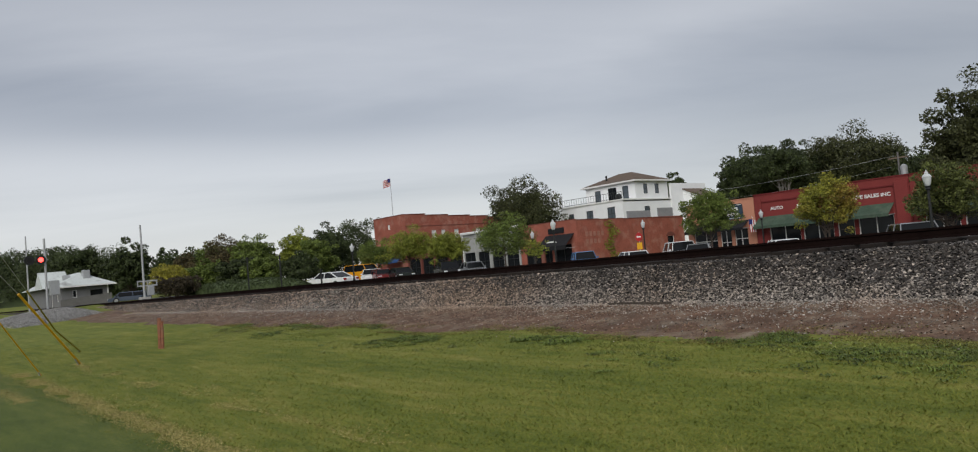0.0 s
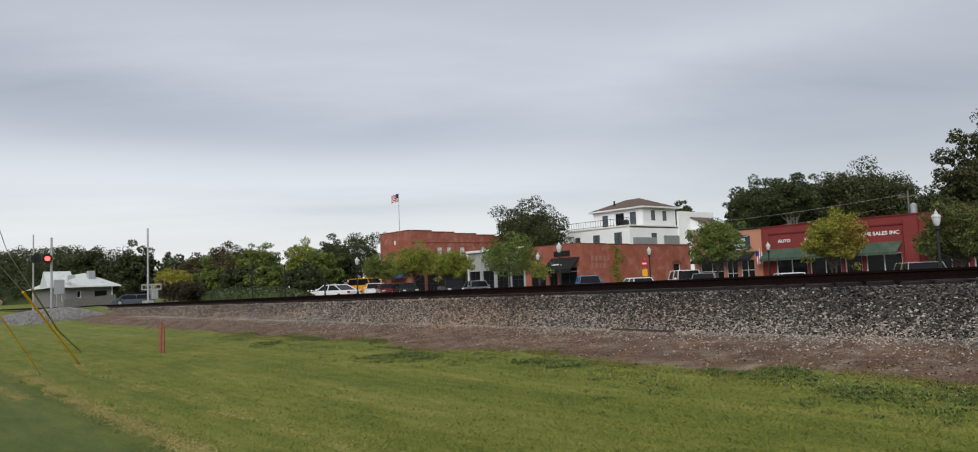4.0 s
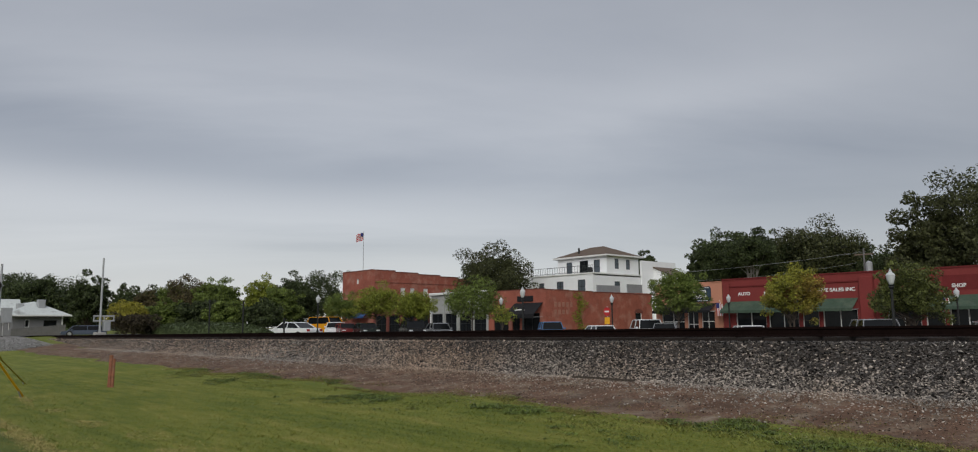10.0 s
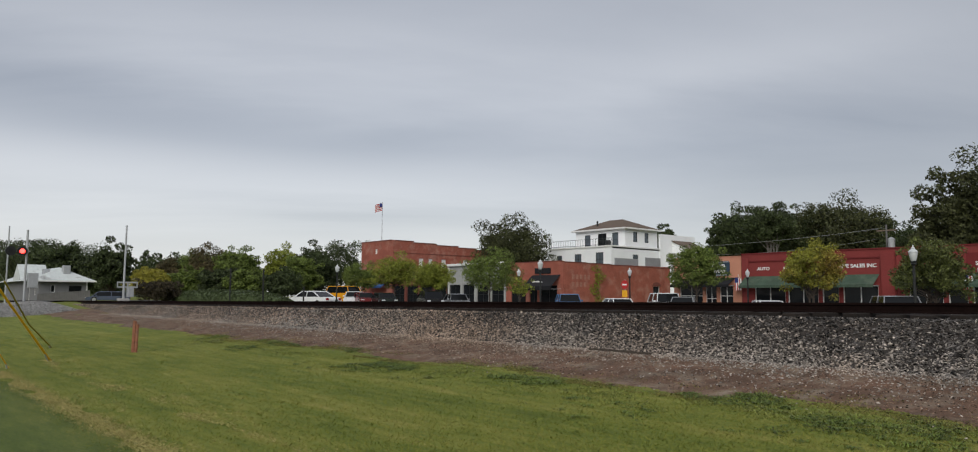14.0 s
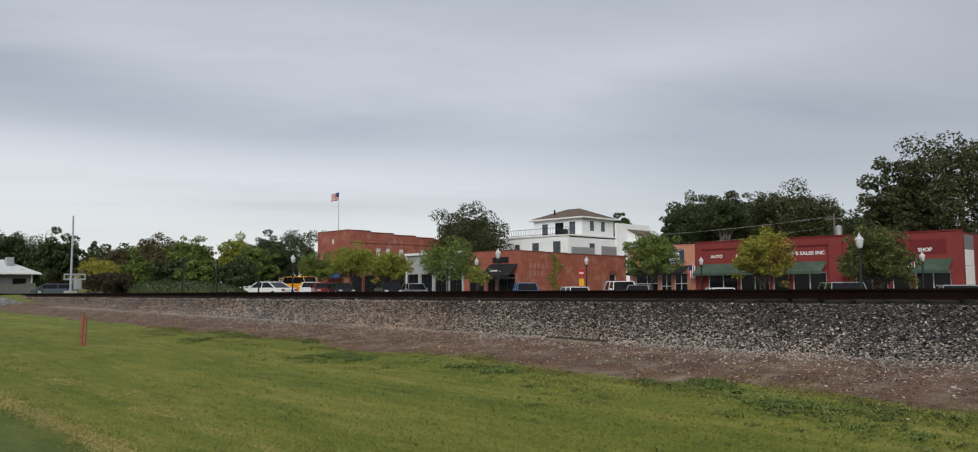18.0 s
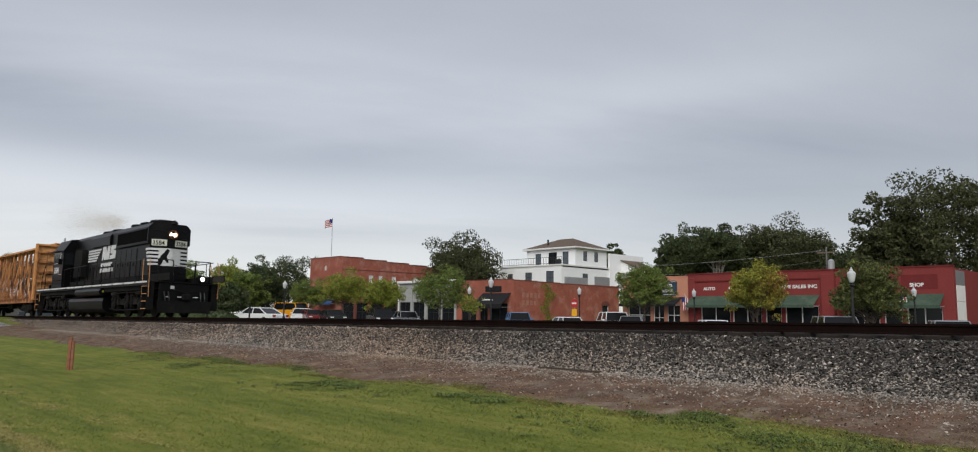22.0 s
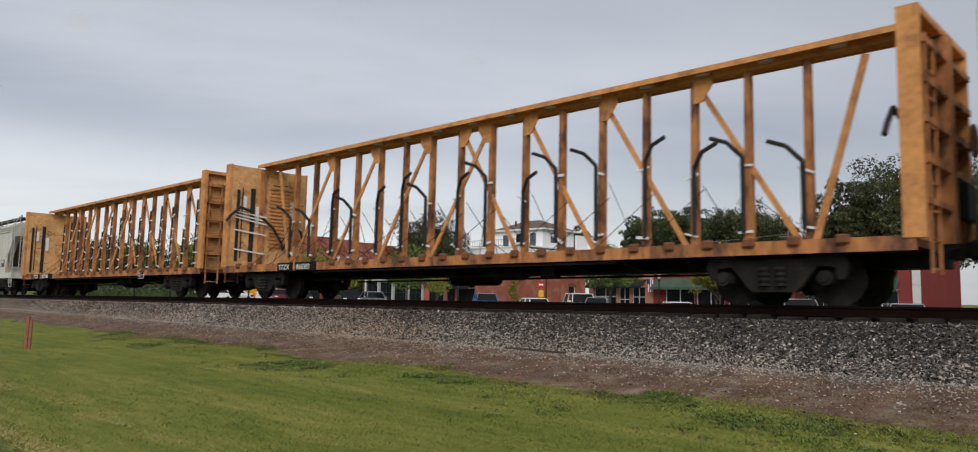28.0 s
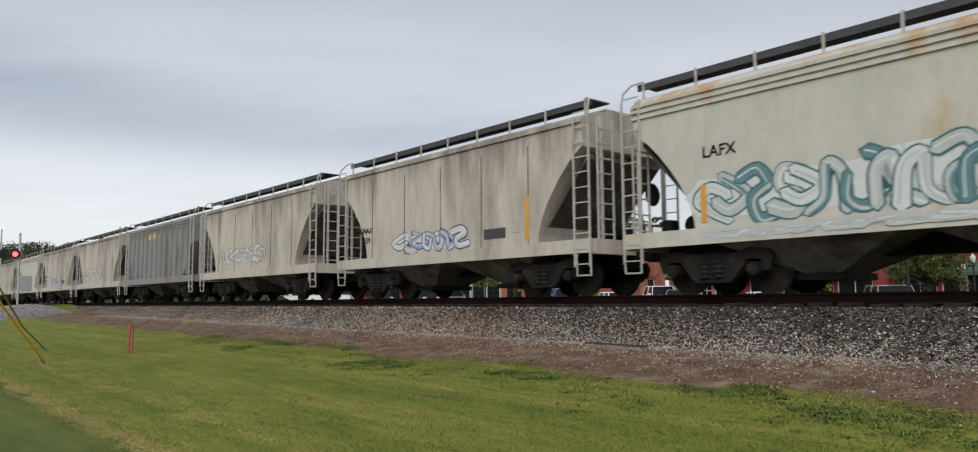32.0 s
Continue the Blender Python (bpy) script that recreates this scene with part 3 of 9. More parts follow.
xs = axis((-52, -30, 0.8), (-30, 14, 0.2))
v, f = [], []
for x in xs:
    a = dirt_edges(x)
    for k in range(6):
        y = a + (11.6 - 0.0122 * x - a) * k / 5
        v.append((x, y, gz(x, y) + 0.012 + (0.015 * noise.noise((x, y * 2, 0)) if k else -0.014)))
for i in range(len(xs) - 1):
    for k in range(5):
        f.append((i * 6 + k, (i + 1) * 6 + k, (i + 1) * 6 + k + 1, i * 6 + k + 1))
raw("bare_dirt", v, f, DIRT, None, "structure", "brown bare dirt strip below the ballast", "ground")


SECTION = [(-2.5, -1.02), (-1.95, -0.55), (-1.72, -0.26), (0, -0.235), (1.75, -0.26), (3.2, -1.0)]
xs = axis((-640, -80, 8), (-80, 40, 1.5), (40, 150, 10))
v, f = [], []
for x in xs:
    for dy, dz in SECTION:
        v.append((x, curve_y(x) + dy, rail_z(x) + dz))
n = len(SECTION)
for i in range(len(xs) - 1):
    for k in range(n - 1):
        f.append((i * n + k, (i + 1) * n + k, (i + 1) * n + k + 1, i * n + k + 1))
raw("ballast_bed", v, f, STONEBED, None, "structure", "grey ballast bank under the rails", "ballast")


def stones(name, n, pick, size, material, label, category):
    """Many loose angular stones in one mesh."""
    rng = np.random.default_rng(5)
    dirs = np.array([(1, 0, 0), (-1, 0, 0), (0, 1, 0), (0, -1, 0), (0, 0, 1), (0, 0, -1)], float)
    tri = [(0, 2, 4), (2, 1, 4), (1, 3, 4), (3, 0, 4), (2, 0, 5), (1, 2, 5), (3, 1, 5), (0, 3, 5)]
    P = np.array([pick(rng) for _ in range(n)])
    S = size * rng.uniform(0.5, 1.55, n)
    q = dirs[None] * rng.uniform(0.6, 1.25, (n, 6, 1)) * np.array([1.5, 0.95, 0.45]) * S[:, None, None]
    a = rng.normal(size=(n, 3)) * np.array([1, 1, 0.45])
    a /= np.linalg.norm(a, axis=1)[:, None]
    b = np.cross(np.array([0, 0, 1.0]) + rng.normal(0, 0.5, size=(n, 3)), a)
    b /= np.linalg.norm(b, axis=1)[:, None]
    R = np.stack([a, b, np.cross(a, b)], 1)
    q = np.einsum("nij,njk->nik", q, R) + P[:, None]
    v = q.reshape(-1, 3)
    f = (np.array(tri)[None] + 6 * np.arange(n)[:, None, None]).reshape(-1, 3)
    return raw(name, v.tolist(), f.tolist(), material, None, "stuff", label, category)



def on_bank(rng):
    x = -rng.random() ** 1.45 * 62 - 0.5
    u = rng.random()
    dy = -2.5 - 0.22 * rng.random() ** 2 + u * 1.1 if u < 0.95 else -1.4 + rng.random() * 2.8
    z = float(np.interp(dy, [s[0] for s in SECTION], [s[1] for s in SECTION])) + rail_z(x)
    return x, curve_y(x) + dy, z + rng.uniform(-0.01, 0.025)


def bank_part(darkened):
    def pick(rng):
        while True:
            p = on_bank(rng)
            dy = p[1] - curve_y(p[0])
            # soot, oil and painted-in shade darken the shoulder, more right of the clean stretch
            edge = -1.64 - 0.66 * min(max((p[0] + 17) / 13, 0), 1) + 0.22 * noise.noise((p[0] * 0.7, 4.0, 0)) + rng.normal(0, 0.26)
            if ((dy > edge) and rng.random() > 0.22 - 0.3 * min(max(dy - edge, 0), 0.6)) == darkened:
                if not darkened and p[0] < -17 and rng.random() < 0.5 * min(1, (-17 - p[0]) / 12) * (dy > -2.15):
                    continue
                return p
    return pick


stones("ballast_stones", 66000, bank_part(False), 0.0175, STONE, "loose grey crushed ballast stones", "ballast")
stones("sooty_ballast_stones", 50000, bank_part(True), 0.0175, STONEDK, "ballast stones beside the rail darkened for soot and shade", "ballast")


def on_shoulder(rng):
    """Rust-stained stones high on the bank, away to the crossing."""
    while True:
        x, y, z = on_bank(rng)
        if x < -14 - 6 * rng.random() and y - curve_y(x) > -2.3 + rng.normal(0, 0.2):
            return x, y, z + 0.012


stones("rusty_ballast_stones", 11000, on_shoulder, 0.0205, STONERU, "rust-stained brown ballast stones below the rail", "ballast")


def on_toe(rng):
    x = -rng.random() ** 1.4 * 45 - 0.5
    y = 11.2 - 0.0122 * x - abs(rng.normal(0, 0.95 if rng.random() < 0.45 else 0.3))
    return x, y, gz(x, y) + 0.02


stones("spilled_stones", 20000, on_toe, 0.013, STONE, "small stones spilled over the dirt", "gravel")


def on_dirt(rng):
    x = -rng.random() ** 1.3 * 34 + 1
    y = dirt_edges(x) + 0.1 + rng.random() * (10.9 - dirt_edges(x))
    return x, y, gz(x, y) + 0.014


stones("brown_grit", 14000, on_dirt, 0.0095, GRIT, "brown grit and clods over the dirt", "gravel")


def rail_run(name, side):
    prof = [(-0.07, -0.165), (0.07, -0.165), (0.07, -0.15), (0.012, -0.13), (0.012, -0.045), (0.035, -0.035), (0.035, 0), (-0.035, 0), (-0.035, -0.035), (-0.012, -0.045), (-0.012, -0.13), (-0.07, -0.15)]
    v, f = [], []
    xs = axis((-640, -80, 8), (-80, 150, 20))
    n = len(prof)
    for x in xs:
        for u, w in prof:
            v.append((x, curve_y(x) + side * 0.7525 + u, rail_z(x) + w))
    for i in range(len(xs) - 1):
        for k in range(n):
            f.append((i * n + k, i * n + (k + 1) % n, (i + 1) * n + (k + 1) % n, (i + 1) * n + k))
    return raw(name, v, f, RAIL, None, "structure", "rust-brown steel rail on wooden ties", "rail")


rail_run("rail_1", -1)
rail_run("rail_2", 1)
tie_me = bx(-0.115, 0.115, -1.3, 1.3, -0.09, 0.09, bev=0.012)
tie0 = tagged(new("track_ties"), "dark weathered wooden railway ties in ballast", "railway ties", "", "structure")
tm = bpy.data.meshes.new("tie")
tie_me.to_mesh(tm)
tie_me.free()
tm.materials.append(TIE)
for i in range(150):
    x = -58 + i * 0.52
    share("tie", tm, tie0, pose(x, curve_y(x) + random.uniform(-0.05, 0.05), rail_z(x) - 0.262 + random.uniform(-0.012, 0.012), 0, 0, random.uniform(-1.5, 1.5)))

# pale gravel heap beside the crossing
bm = bmesh.new()
for i in range(15):
    for j in range(9):
        u, w = i / 14 * 2 - 1, j / 8 * 2 - 1
        h = max(0, 1 - u * u) * max(0, 1 - w * w)
        x, y = -56.5 + u * 6.0, 8.9 + w * 2.3
        bm.verts.new((x, y, gz(x, y) - 0.05 + 0.5 * h ** 0.7 + 0.05 * noise.noise((x, y, 0))))
bm.verts.ensure_lookup_table()
for i in range(14):
    for j in range(8):
        bm.faces.new([bm.verts[k] for k in (i * 9 + j, (i + 1) * 9 + j, (i + 1) * 9 + j + 1, i * 9 + j + 1)])
tagged(part("gravel_heap", bm, GRAVEL, smooth=True), "low heap of pale gravel beside the crossing", "gravel", "", "structure")


def on_heap(rng):
    u, w = rng.uniform(-1, 1), rng.uniform(-1, 1)
    x, y = -56.5 + u * 6.3, 8.9 + w * 2.5
    return x, y, gz(x, y) - 0.04 + 0.5 * (max(0, 1 - u * u) * max(0, 1 - w * w)) ** 0.7


stones("heaped_stones", 9000, on_heap, 0.032, STONEPALE, "pale broken stones heaped beside the crossing", "gravel")


# ---- vegetation ----
def leaves(blobs, n, size, rng, flat=0.0):
    """Leaf cards spread through ellipsoids (centre, radii), denser to the outside."""
    w = np.array([b[1][0] * b[1][1] * b[1][2] for b in blobs]) ** 0.67
    pickb = rng.choice(len(blobs), n, p=w / w.sum())
    d = rng.normal(size=(n, 3))
    d /= np.linalg.norm(d, axis=1)[:, None]
    r = rng.uniform(0.35, 1.0, n) ** 0.5 * rng.uniform(0.85, 1.12, n)
    c = np.array([b[0] for b in blobs])[pickb]
    s = np.array([b[1] for b in blobs])[pickb]
    p = c + d * r[:, None] * s
    a = rng.normal(size=(n, 3))
    a /= np.linalg.norm(a, axis=1)[:, None]
    b = np.cross(a, rng.normal(size=(n, 3)))
    b /= np.linalg.norm(b, axis=1)[:, None]
    k = size * rng.uniform(0.6, 1.4, n)[:, None]
    return np.stack([p - a * k - b * k * 0.3, p + b * k * 0.75, p + a * k - b * k * 0.3], 1).reshape(-1, 3)



def tree(name, x, y, top, half, leaf, label, seed, base=None, z=None, n=3000, size=0.16, trunk=0.14, low=0.25, lumps=16, stems=1, category="tree", group="", core=1.0, bark=None):
    rng = np.random.default_rng(seed)
    z = gz(x, y) if z is None else z
    H = (top - z) * 1.05
    t = thing(name, label, category, pose(x, y, z), group)
    cz0 = H * low
    blobs, limbs = [], []
    hz, cz = (H - cz0) / 2, (H + cz0) / 2
    K = lumps * 4
    for i in range(K):
        # clumps on an uneven shell, thinner below, with gaps between them
        u = -0.85 + 1.83 * (i + 0.5) / K
        a = 2.399963 * i + rng.uniform(-0.5, 0.5)
        d = Vector((math.sqrt(1 - u * u) * math.cos(a), math.sqrt(1 - u * u) * math.sin(a), u))
        bulge = 0.84 + 0.52 * noise.noise(d * 1.7 + Vector((seed * 3.1, 0, 0))) + 0.25 * noise.noise(d * 4.0 + Vector((0, seed * 1.7, 0)))
        r = bulge * rng.uniform(0.6, 1.0)
        br = half * rng.uniform(0.12, 0.26)
        c = (d.x * r * half, d.y * r * half, max(cz + d.z * r * hz, cz0 * 0.7))
        blobs.append((c, (br, br, br * rng.uniform(0.55, 0.9))))
        if i % 4 == 0:
            limbs.append(c)
    blobs.append(((0, 0, cz + hz * 0.05), (half * 0.55 * core, half * 0.55 * core, hz * 0.6 * core)))
    blobs.append(((0, 0, cz - hz * 0.2), (half * 0.5 * core, half * 0.5 * core, hz * 0.45 * core)))
    quads("crown", leaves(blobs, n, size, rng), 3, leaf, t)
    bm = bmesh.new()
    for s in range(stems):
        ox = (s - (stems - 1) / 2) * 0.4
        cyl(bm, (ox * 0.5, 0, -0.05), (ox, 0, cz), trunk, trunk * 0.5, 8)
        for c in limbs[s::stems][:12]:
            cyl(bm, (ox, 0, cz0 + rng.uniform(-0.1, 0.35) * hz), c, trunk * 0.4, trunk * 0.08, 5)
    part("trunk", bm, bark or BARK, t)
    return t


street_trees = [
    ("street_tree", -25.3, 51, 5.4, 2.45, LEAFGOLD, "small street tree turning yellow and orange", 1),
    ("street_tree", -15.4, 44.5, 4.65, 2.1, LEAFSH, "bushy dark green street tree beside a lamp post", 2),
    ("street_tree", -34.5, 51, 5.95, 2.3, LEAF, "rounded green street tree before the salmon shop", 3),
    ("street_tree", -53.4, 46, 5.7, 3.1, LEAF, "full green street tree with a rounded crown", 4),
    ("street_tree", -62.4, 46, 5.0, 2.35, LEAFLIME, "low spreading yellow-green street tree", 5),
    ("street_tree", -69.2, 46, 5.95, 2.95, LEAFLIME, "light green street tree before the brick block", 6),
    ("street_tree", -76.5, 46, 5.1, 2.5, LEAF, "small dark green street tree", 7)]
for nm, x, y, top, half, lf, lab, sd in street_trees:
    tree(nm, x, y, top, half, lf, lab, sd, n=17000, size=0.07, trunk=0.085, low=0.27, lumps=26, stems=2 if sd < 3 else 1, group="street trees")
tree("sapling", -45.0, 42, 3.35, 1.25, LEAFLIME, "thin yellow-green sapling beside the street", 8, n=700, size=0.085, trunk=0.035, low=0.3, lumps=7, group="street trees")
back = [(-84.5, 77.5, 13.0, 6.2, LEAFOL, 11), (-89.5, 80, 11.6, 4.6, LEAFDK, 12), (-53.2, 85.0, 10.8, 2.9, LEAFDK, 13), (-51.5, 85.7, 13.0, 4.6, LEAFDK, 14), (-48.5, 87.5, 13.2, 4.2, LEAFDK, 15), (-41.8, 90.8, 14.1, 7.0, LEAFOL, 16),
        (-39.0, 92.7, 12.0, 4.0, LEAFDK, 17), (-24.4, 77, 12.6, 3.9, LEAFOL, 18), (-19.6, 78, 14.9, 6.6, LEAFOL, 19), (-10.6, 78, 15.2, 8.6, LEAFOL, 20), (-45, 89, 11.6, 5.0, LEAFDK, 21), (-83, 113, 15.2, 3.2, LEAFDK, 22),
        (-54, 100, 10.6, 3.4, LEAFDK, 25), (-32, 88, 9.5, 5.0, LEAFDK, 26), (-62, 102, 10.4, 3.4, LEAFDK, 28)]
for x, y, top, half, lf, sd in back:
    tree("shade_tree", x, y, top, half, lf, "tall dark green shade tree behind the shops", sd, n=30000, size=0.14, trunk=0.3, low=0.16, lumps=40, core=0.62 if sd in (18, 19, 20) else 0.85)
tree("shade_tree", -44.3, 80.5, 11.6, 3.3, LEAFDK, "dark green tree with pale bare limbs behind the shops", 29, n=13000, size=0.13, trunk=0.1, low=0.56, lumps=26, stems=4, bark=BARKPALE)
park = [(-112, 37, 7.0, 3.2, LEAFDK, 31), (-104, 37, 7.6, 3.2, LEAF, 32), (-97, 36.5, 7.9, 3.4, LEAFBR, 33), (-93, 38, 7.5, 2.8, LEAF, 34), (-88, 37, 6.9, 3.0, LEAF, 35), (-85.7, 41, 7.5, 2.9, LEAFLIME, 36), (-80, 40.5, 6.4, 2.4, LEAF, 37),
        (-84, 45, 7.2, 2.8, LEAFDK, 38), (-100, 57, 10.3, 4.2, LEAFDK, 39), (-95.5, 50, 8.6, 3.0, LEAFDK, 40), (-106, 34, 6.4, 2.6, LEAFBR, 43), (-81, 31.5, 4.6, 2.4, LEAFDK, 44), (-75, 32, 4.4, 2.2, LEAF, 45), (-69, 33, 4.2, 2.2, LEAFDK, 46), (-88, 30.5, 4.8, 2.4, LEAF, 47)]
for x, y, top, half, lf, sd in park:
    tree("park_tree", x, y, top, half, lf, "leafy green tree in the park beside the tracks", sd, n=15000, size=0.11, trunk=0.14, low=0.06, lumps=28)
tree("lime_shrub", -85.6, 25.6, 4.75, 2.7, LEAFYEL, "bright yellow-green shrub beside the park", 41, n=8000, size=0.085, trunk=0.07, low=0.05, lumps=14)
tree("red_shrub", -75.6, 23.4, 3.0, 2.3, LEAFRED, "dark reddish shrub beside the hedge", 42, n=8000, size=0.08, trunk=0.07, low=0.02, lumps=14)
far_trees = [(-205, 34, 14.0, 9, 51), (-147, 29.5, 10.6, 4.6, 52), (-150, 36, 9.8, 4.0, 53), (-232, 52, 16, 10, 54), (-136, 34.6, 10.4, 4.0, 55), (-130, 40, 8.0, 4.0, 56), (-165, 62, 10, 7, 57), (-140, 48, 8.6, 5, 58)]
for x, y, top, half, sd in far_trees:
    tree("far_tree", x, y, top, half, LEAFDK, "dark distant tree beyond the crossing", sd, n=11000, size=0.21, trunk=0.25, low=0.05, lumps=26)

# clipped hedge along the park: a dense rounded mound
rng = np.random.default_rng(60)
t = thing("hedge", "low clipped dark green hedge beside the tracks", "hedge", pose(0, 0, 0))


def hedge_at(u, th):
    e = (1 - abs(2 * u - 1) ** 3.2) ** 0.6
    x = -81.0 + 28.3 * u
    top = 2.2 - gz(x, 26) + 0.07 * noise.noise((x * 0.6, 1.0, 0)) - 0.12 * u
    return Vector((x, 26.2 - 1.5 * e * math.cos(th), gz(x, 26) - 0.05 + top * e * math.sin(th) ** 0.55))


bm = bmesh.new()
grid = [[bm.verts.new(hedge_at(0.004 + 0.992 * i / 48, math.pi * (0.001 + 0.998 * j / 12))) for j in range(13)] for i in range(49)]
for a, b in zip(grid, grid[1:]):
    for j in range(12):
        bm.faces.new((a[j], a[j + 1], b[j + 1], b[j]))
part("dense_core", bm, HEDGE, t, smooth=True)
blobs = []
for i in range(2400):
    p = hedge_at(0.004 + 0.992 * rng.random(), math.pi * (0.02 + 0.9 * rng.random()))
    k = rng.uniform(0.05, 0.11)
    blobs.append((p[:], (k * 1.5, k * 1.2, k)))
quads("foliage", leaves(blobs, 46000, 0.045, rng), 3, HEDGE, t)

# wooded rise at the end of the road
def rise(x, y):
    k = min(max((-245 - x) / 40, 0), 1) * min(max((15 - y) / 22, 0), 1)
    return 0.2 + k * (13 + 3.5 * noise.noise((x * 0.03, y * 0.03, 0)) + max(0, -y) * 0.07)


sheet("wooded_rise", axis((-420, -244, 8)), axis((-130, 30, 6)), rise, LEAFDK, "dark undergrowth of a wooded rise", "ground")


def far_rise(x, y):
    k = min(max((-430 - x) / 50, 0), 1) * min(max((150 - y) / 60, 0), 1)
    return 0.2 + k * (24 + 4 * noise.noise((x * 0.02, y * 0.025, 5)))


sheet("far_hill", axis((-640, -428, 14)), axis((-60, 160, 10)), far_rise, LEAFDK, "dark wooded hill at the end of the line", "ground")
rng = np.random.default_rng(61)
blobs = []
for i in range(260):
    x = -246 - 60 * rng.random()
    y = rng.uniform(-100, 12)
    h = rng.uniform(5, 9)
    blobs.append(((x, y, rise(x, y) + h * 0.3), (4.2, 4.2, h * 0.6)))
for i in range(170):
    x = -436 - 60 * rng.random()
    y = rng.uniform(-20, 110)
    h = rng.uniform(7, 12)
    blobs.append(((x, y, far_rise(x, y) + h * 0.3), (6, 6, h * 0.6)))
quads("distant_wood", leaves(blobs, 110000, 0.56, rng), 3, LEAFDK, None, "stuff", "dark wooded hillside beyond the road", "trees")


# deeper green turf of the road verge, laid against the lawn
xs = axis((-60, -46, 2.0), (-46, 6, 0.25))
v, f = [], []
for x in xs:
    e = 2.42 + 0.13 * noise.noise((x * 0.5, 2.0, 0)) + 0.07 * noise.noise((x * 2.1, 5.0, 0))
    for k in range(6):
        y = -0.4 + (e + 0.4) * k / 5
        v.append((x, y, gz(x, y) + (0.024 if k < 5 else 0.002)))
for i in range(len(xs) - 1):
    for k in range(5):
        f.append((i * 6 + k, (i + 1) * 6 + k, (i + 1) * 6 + k + 1, i * 6 + k + 1))
vt = raw("verge_turf", v, f, TURF, None, "structure", "smooth deep green turf along the road verge", "ground")
for p in vt.data.polygons:
    p.use_smooth = True


# lawn blades and weeds
def blades(name, n, pick, h, w, material, label):
    rng = np.random.default_rng(7)
    P = np.array([pick(rng) for _ in range(n)])
    a = rng.uniform(0, 6.283, n)
    k = h * rng.uniform(0.5, 1.5, n)
    lean = rng.normal(0, 1.4, (n, 2)) * k[:, None]
    side = np.stack([np.cos(a), np.sin(a), np.zeros(n)], 1) * w
    tip = P + np.stack([lean[:, 0], lean[:, 1], k], 1)
    v = np.stack([P - side, P + side, tip], 1).reshape(-1, 3)
    return quads(name, v, 3, material, None, "stuff", label, "grass")


def on_lawn(rng, verge=False):
    while True:
        d = 4.2 + rng.random() ** 1.6 * 26
        b = radians(rng.uniform(-92, -12))
        x, y = d * math.sin(b), d * math.cos(b)
        if y < dirt_edges(x) + 0.1 and y > -0.3 and (not verge or (y < 2.46 + 0.12 * noise.noise((x * 0.7, 2.0, 0)) - rng.random() ** 2 * 0.2)):
            return x, y, gz(x, y) - 0.004


blades("lawn_grass", 185000, on_lawn, 0.026, 0.0055, BLADE, "short mown green grass blades")
blades("verge_grass", 36000, lambda r: on_lawn(r, True), 0.026, 0.007, BLADEDK, "deep green grass blades on the verge")


def on_edge(rng):
    while True:
        x = -rng.random() ** 1.3 * 26 + 2
        y = dirt_edges(x) + 0.25 - abs(rng.normal(0, 0.75))
        c = noise.noise((x * 0.7, y * 1.3, 2.0)) + 0.5 * noise.noise((x * 2.6, y * 3.0, 5.0))
        if c > 0.14 + rng.uniform(-0.25, 0.3):
            return x, y, gz(x, y)


blades("verge_weeds", 16000, on_edge, 0.03, 0.007, WEED, "taller green weeds along the dirt edge")


def on_fringe(rng):
    """Thin worn grass creeping out over the dirt."""
    while True:
        x = -rng.random() ** 1.3 * 27 + 2
        u = abs(rng.normal(0, 0.42))
        y = dirt_edges(x) - 0.1 + u
        if noise.noise((x * 1.1, y * 2.2, 7.0)) + 0.6 * noise.noise((x * 4.0, y * 6.0, 3.0)) > -0.1 + 0.5 * u + rng.uniform(-0.3, 0.2):
            return x, y, gz(x, y) + 0.01


blades("worn_grass", 30000, on_fringe, 0.016, 0.006, WORN, "worn olive grass thinning out over the dirt")


def tufts(name, n, per, h, material, label, seed, reach, keep):
    """Clumps of leaning leaves, each clump fanning out from its own root."""
    rng = np.random.default_rng(seed)
    out = []
    while len(out) < n:
        x = -rng.random() ** 1.2 * 25 + 1.5
        y = dirt_edges(x) + 0.3 - abs(rng.normal(0, reach))
        if noise.noise((x * 0.45, y * 0.9, keep)) + rng.uniform(-0.1, 0.12) < 0.22:
            continue
        m = per + int(rng.integers(0, per))
        a = rng.uniform(0, 6.283, m)
        k = h * rng.uniform(0.4, 1.3) * rng.uniform(0.5, 1.2, m)
        r = k * rng.uniform(0.6, 2.0, m)
        root = np.array((x, y, gz(x, y) - 0.005)) + np.stack([rng.normal(0, 0.05, m), rng.normal(0, 0.04, m), np.zeros(m)], 1)
        side = np.stack([-np.sin(a), np.cos(a), np.zeros(m)], 1) * rng.uniform(0.004, 0.011, m)[:, None]
        mid = root + np.stack([np.cos(a) * r * 0.45, np.sin(a) * r * 0.45, k * 0.62], 1)
        tip = root + np.stack([np.cos(a) * r, np.sin(a) * r, k * 0.5], 1)
        out.append(np.stack([root - side * 0.4, mid - side, tip, mid + side], 1).reshape(-1, 3))
    return quads(name, np.concatenate(out), 4, material, None, "stuff", label, "weeds")


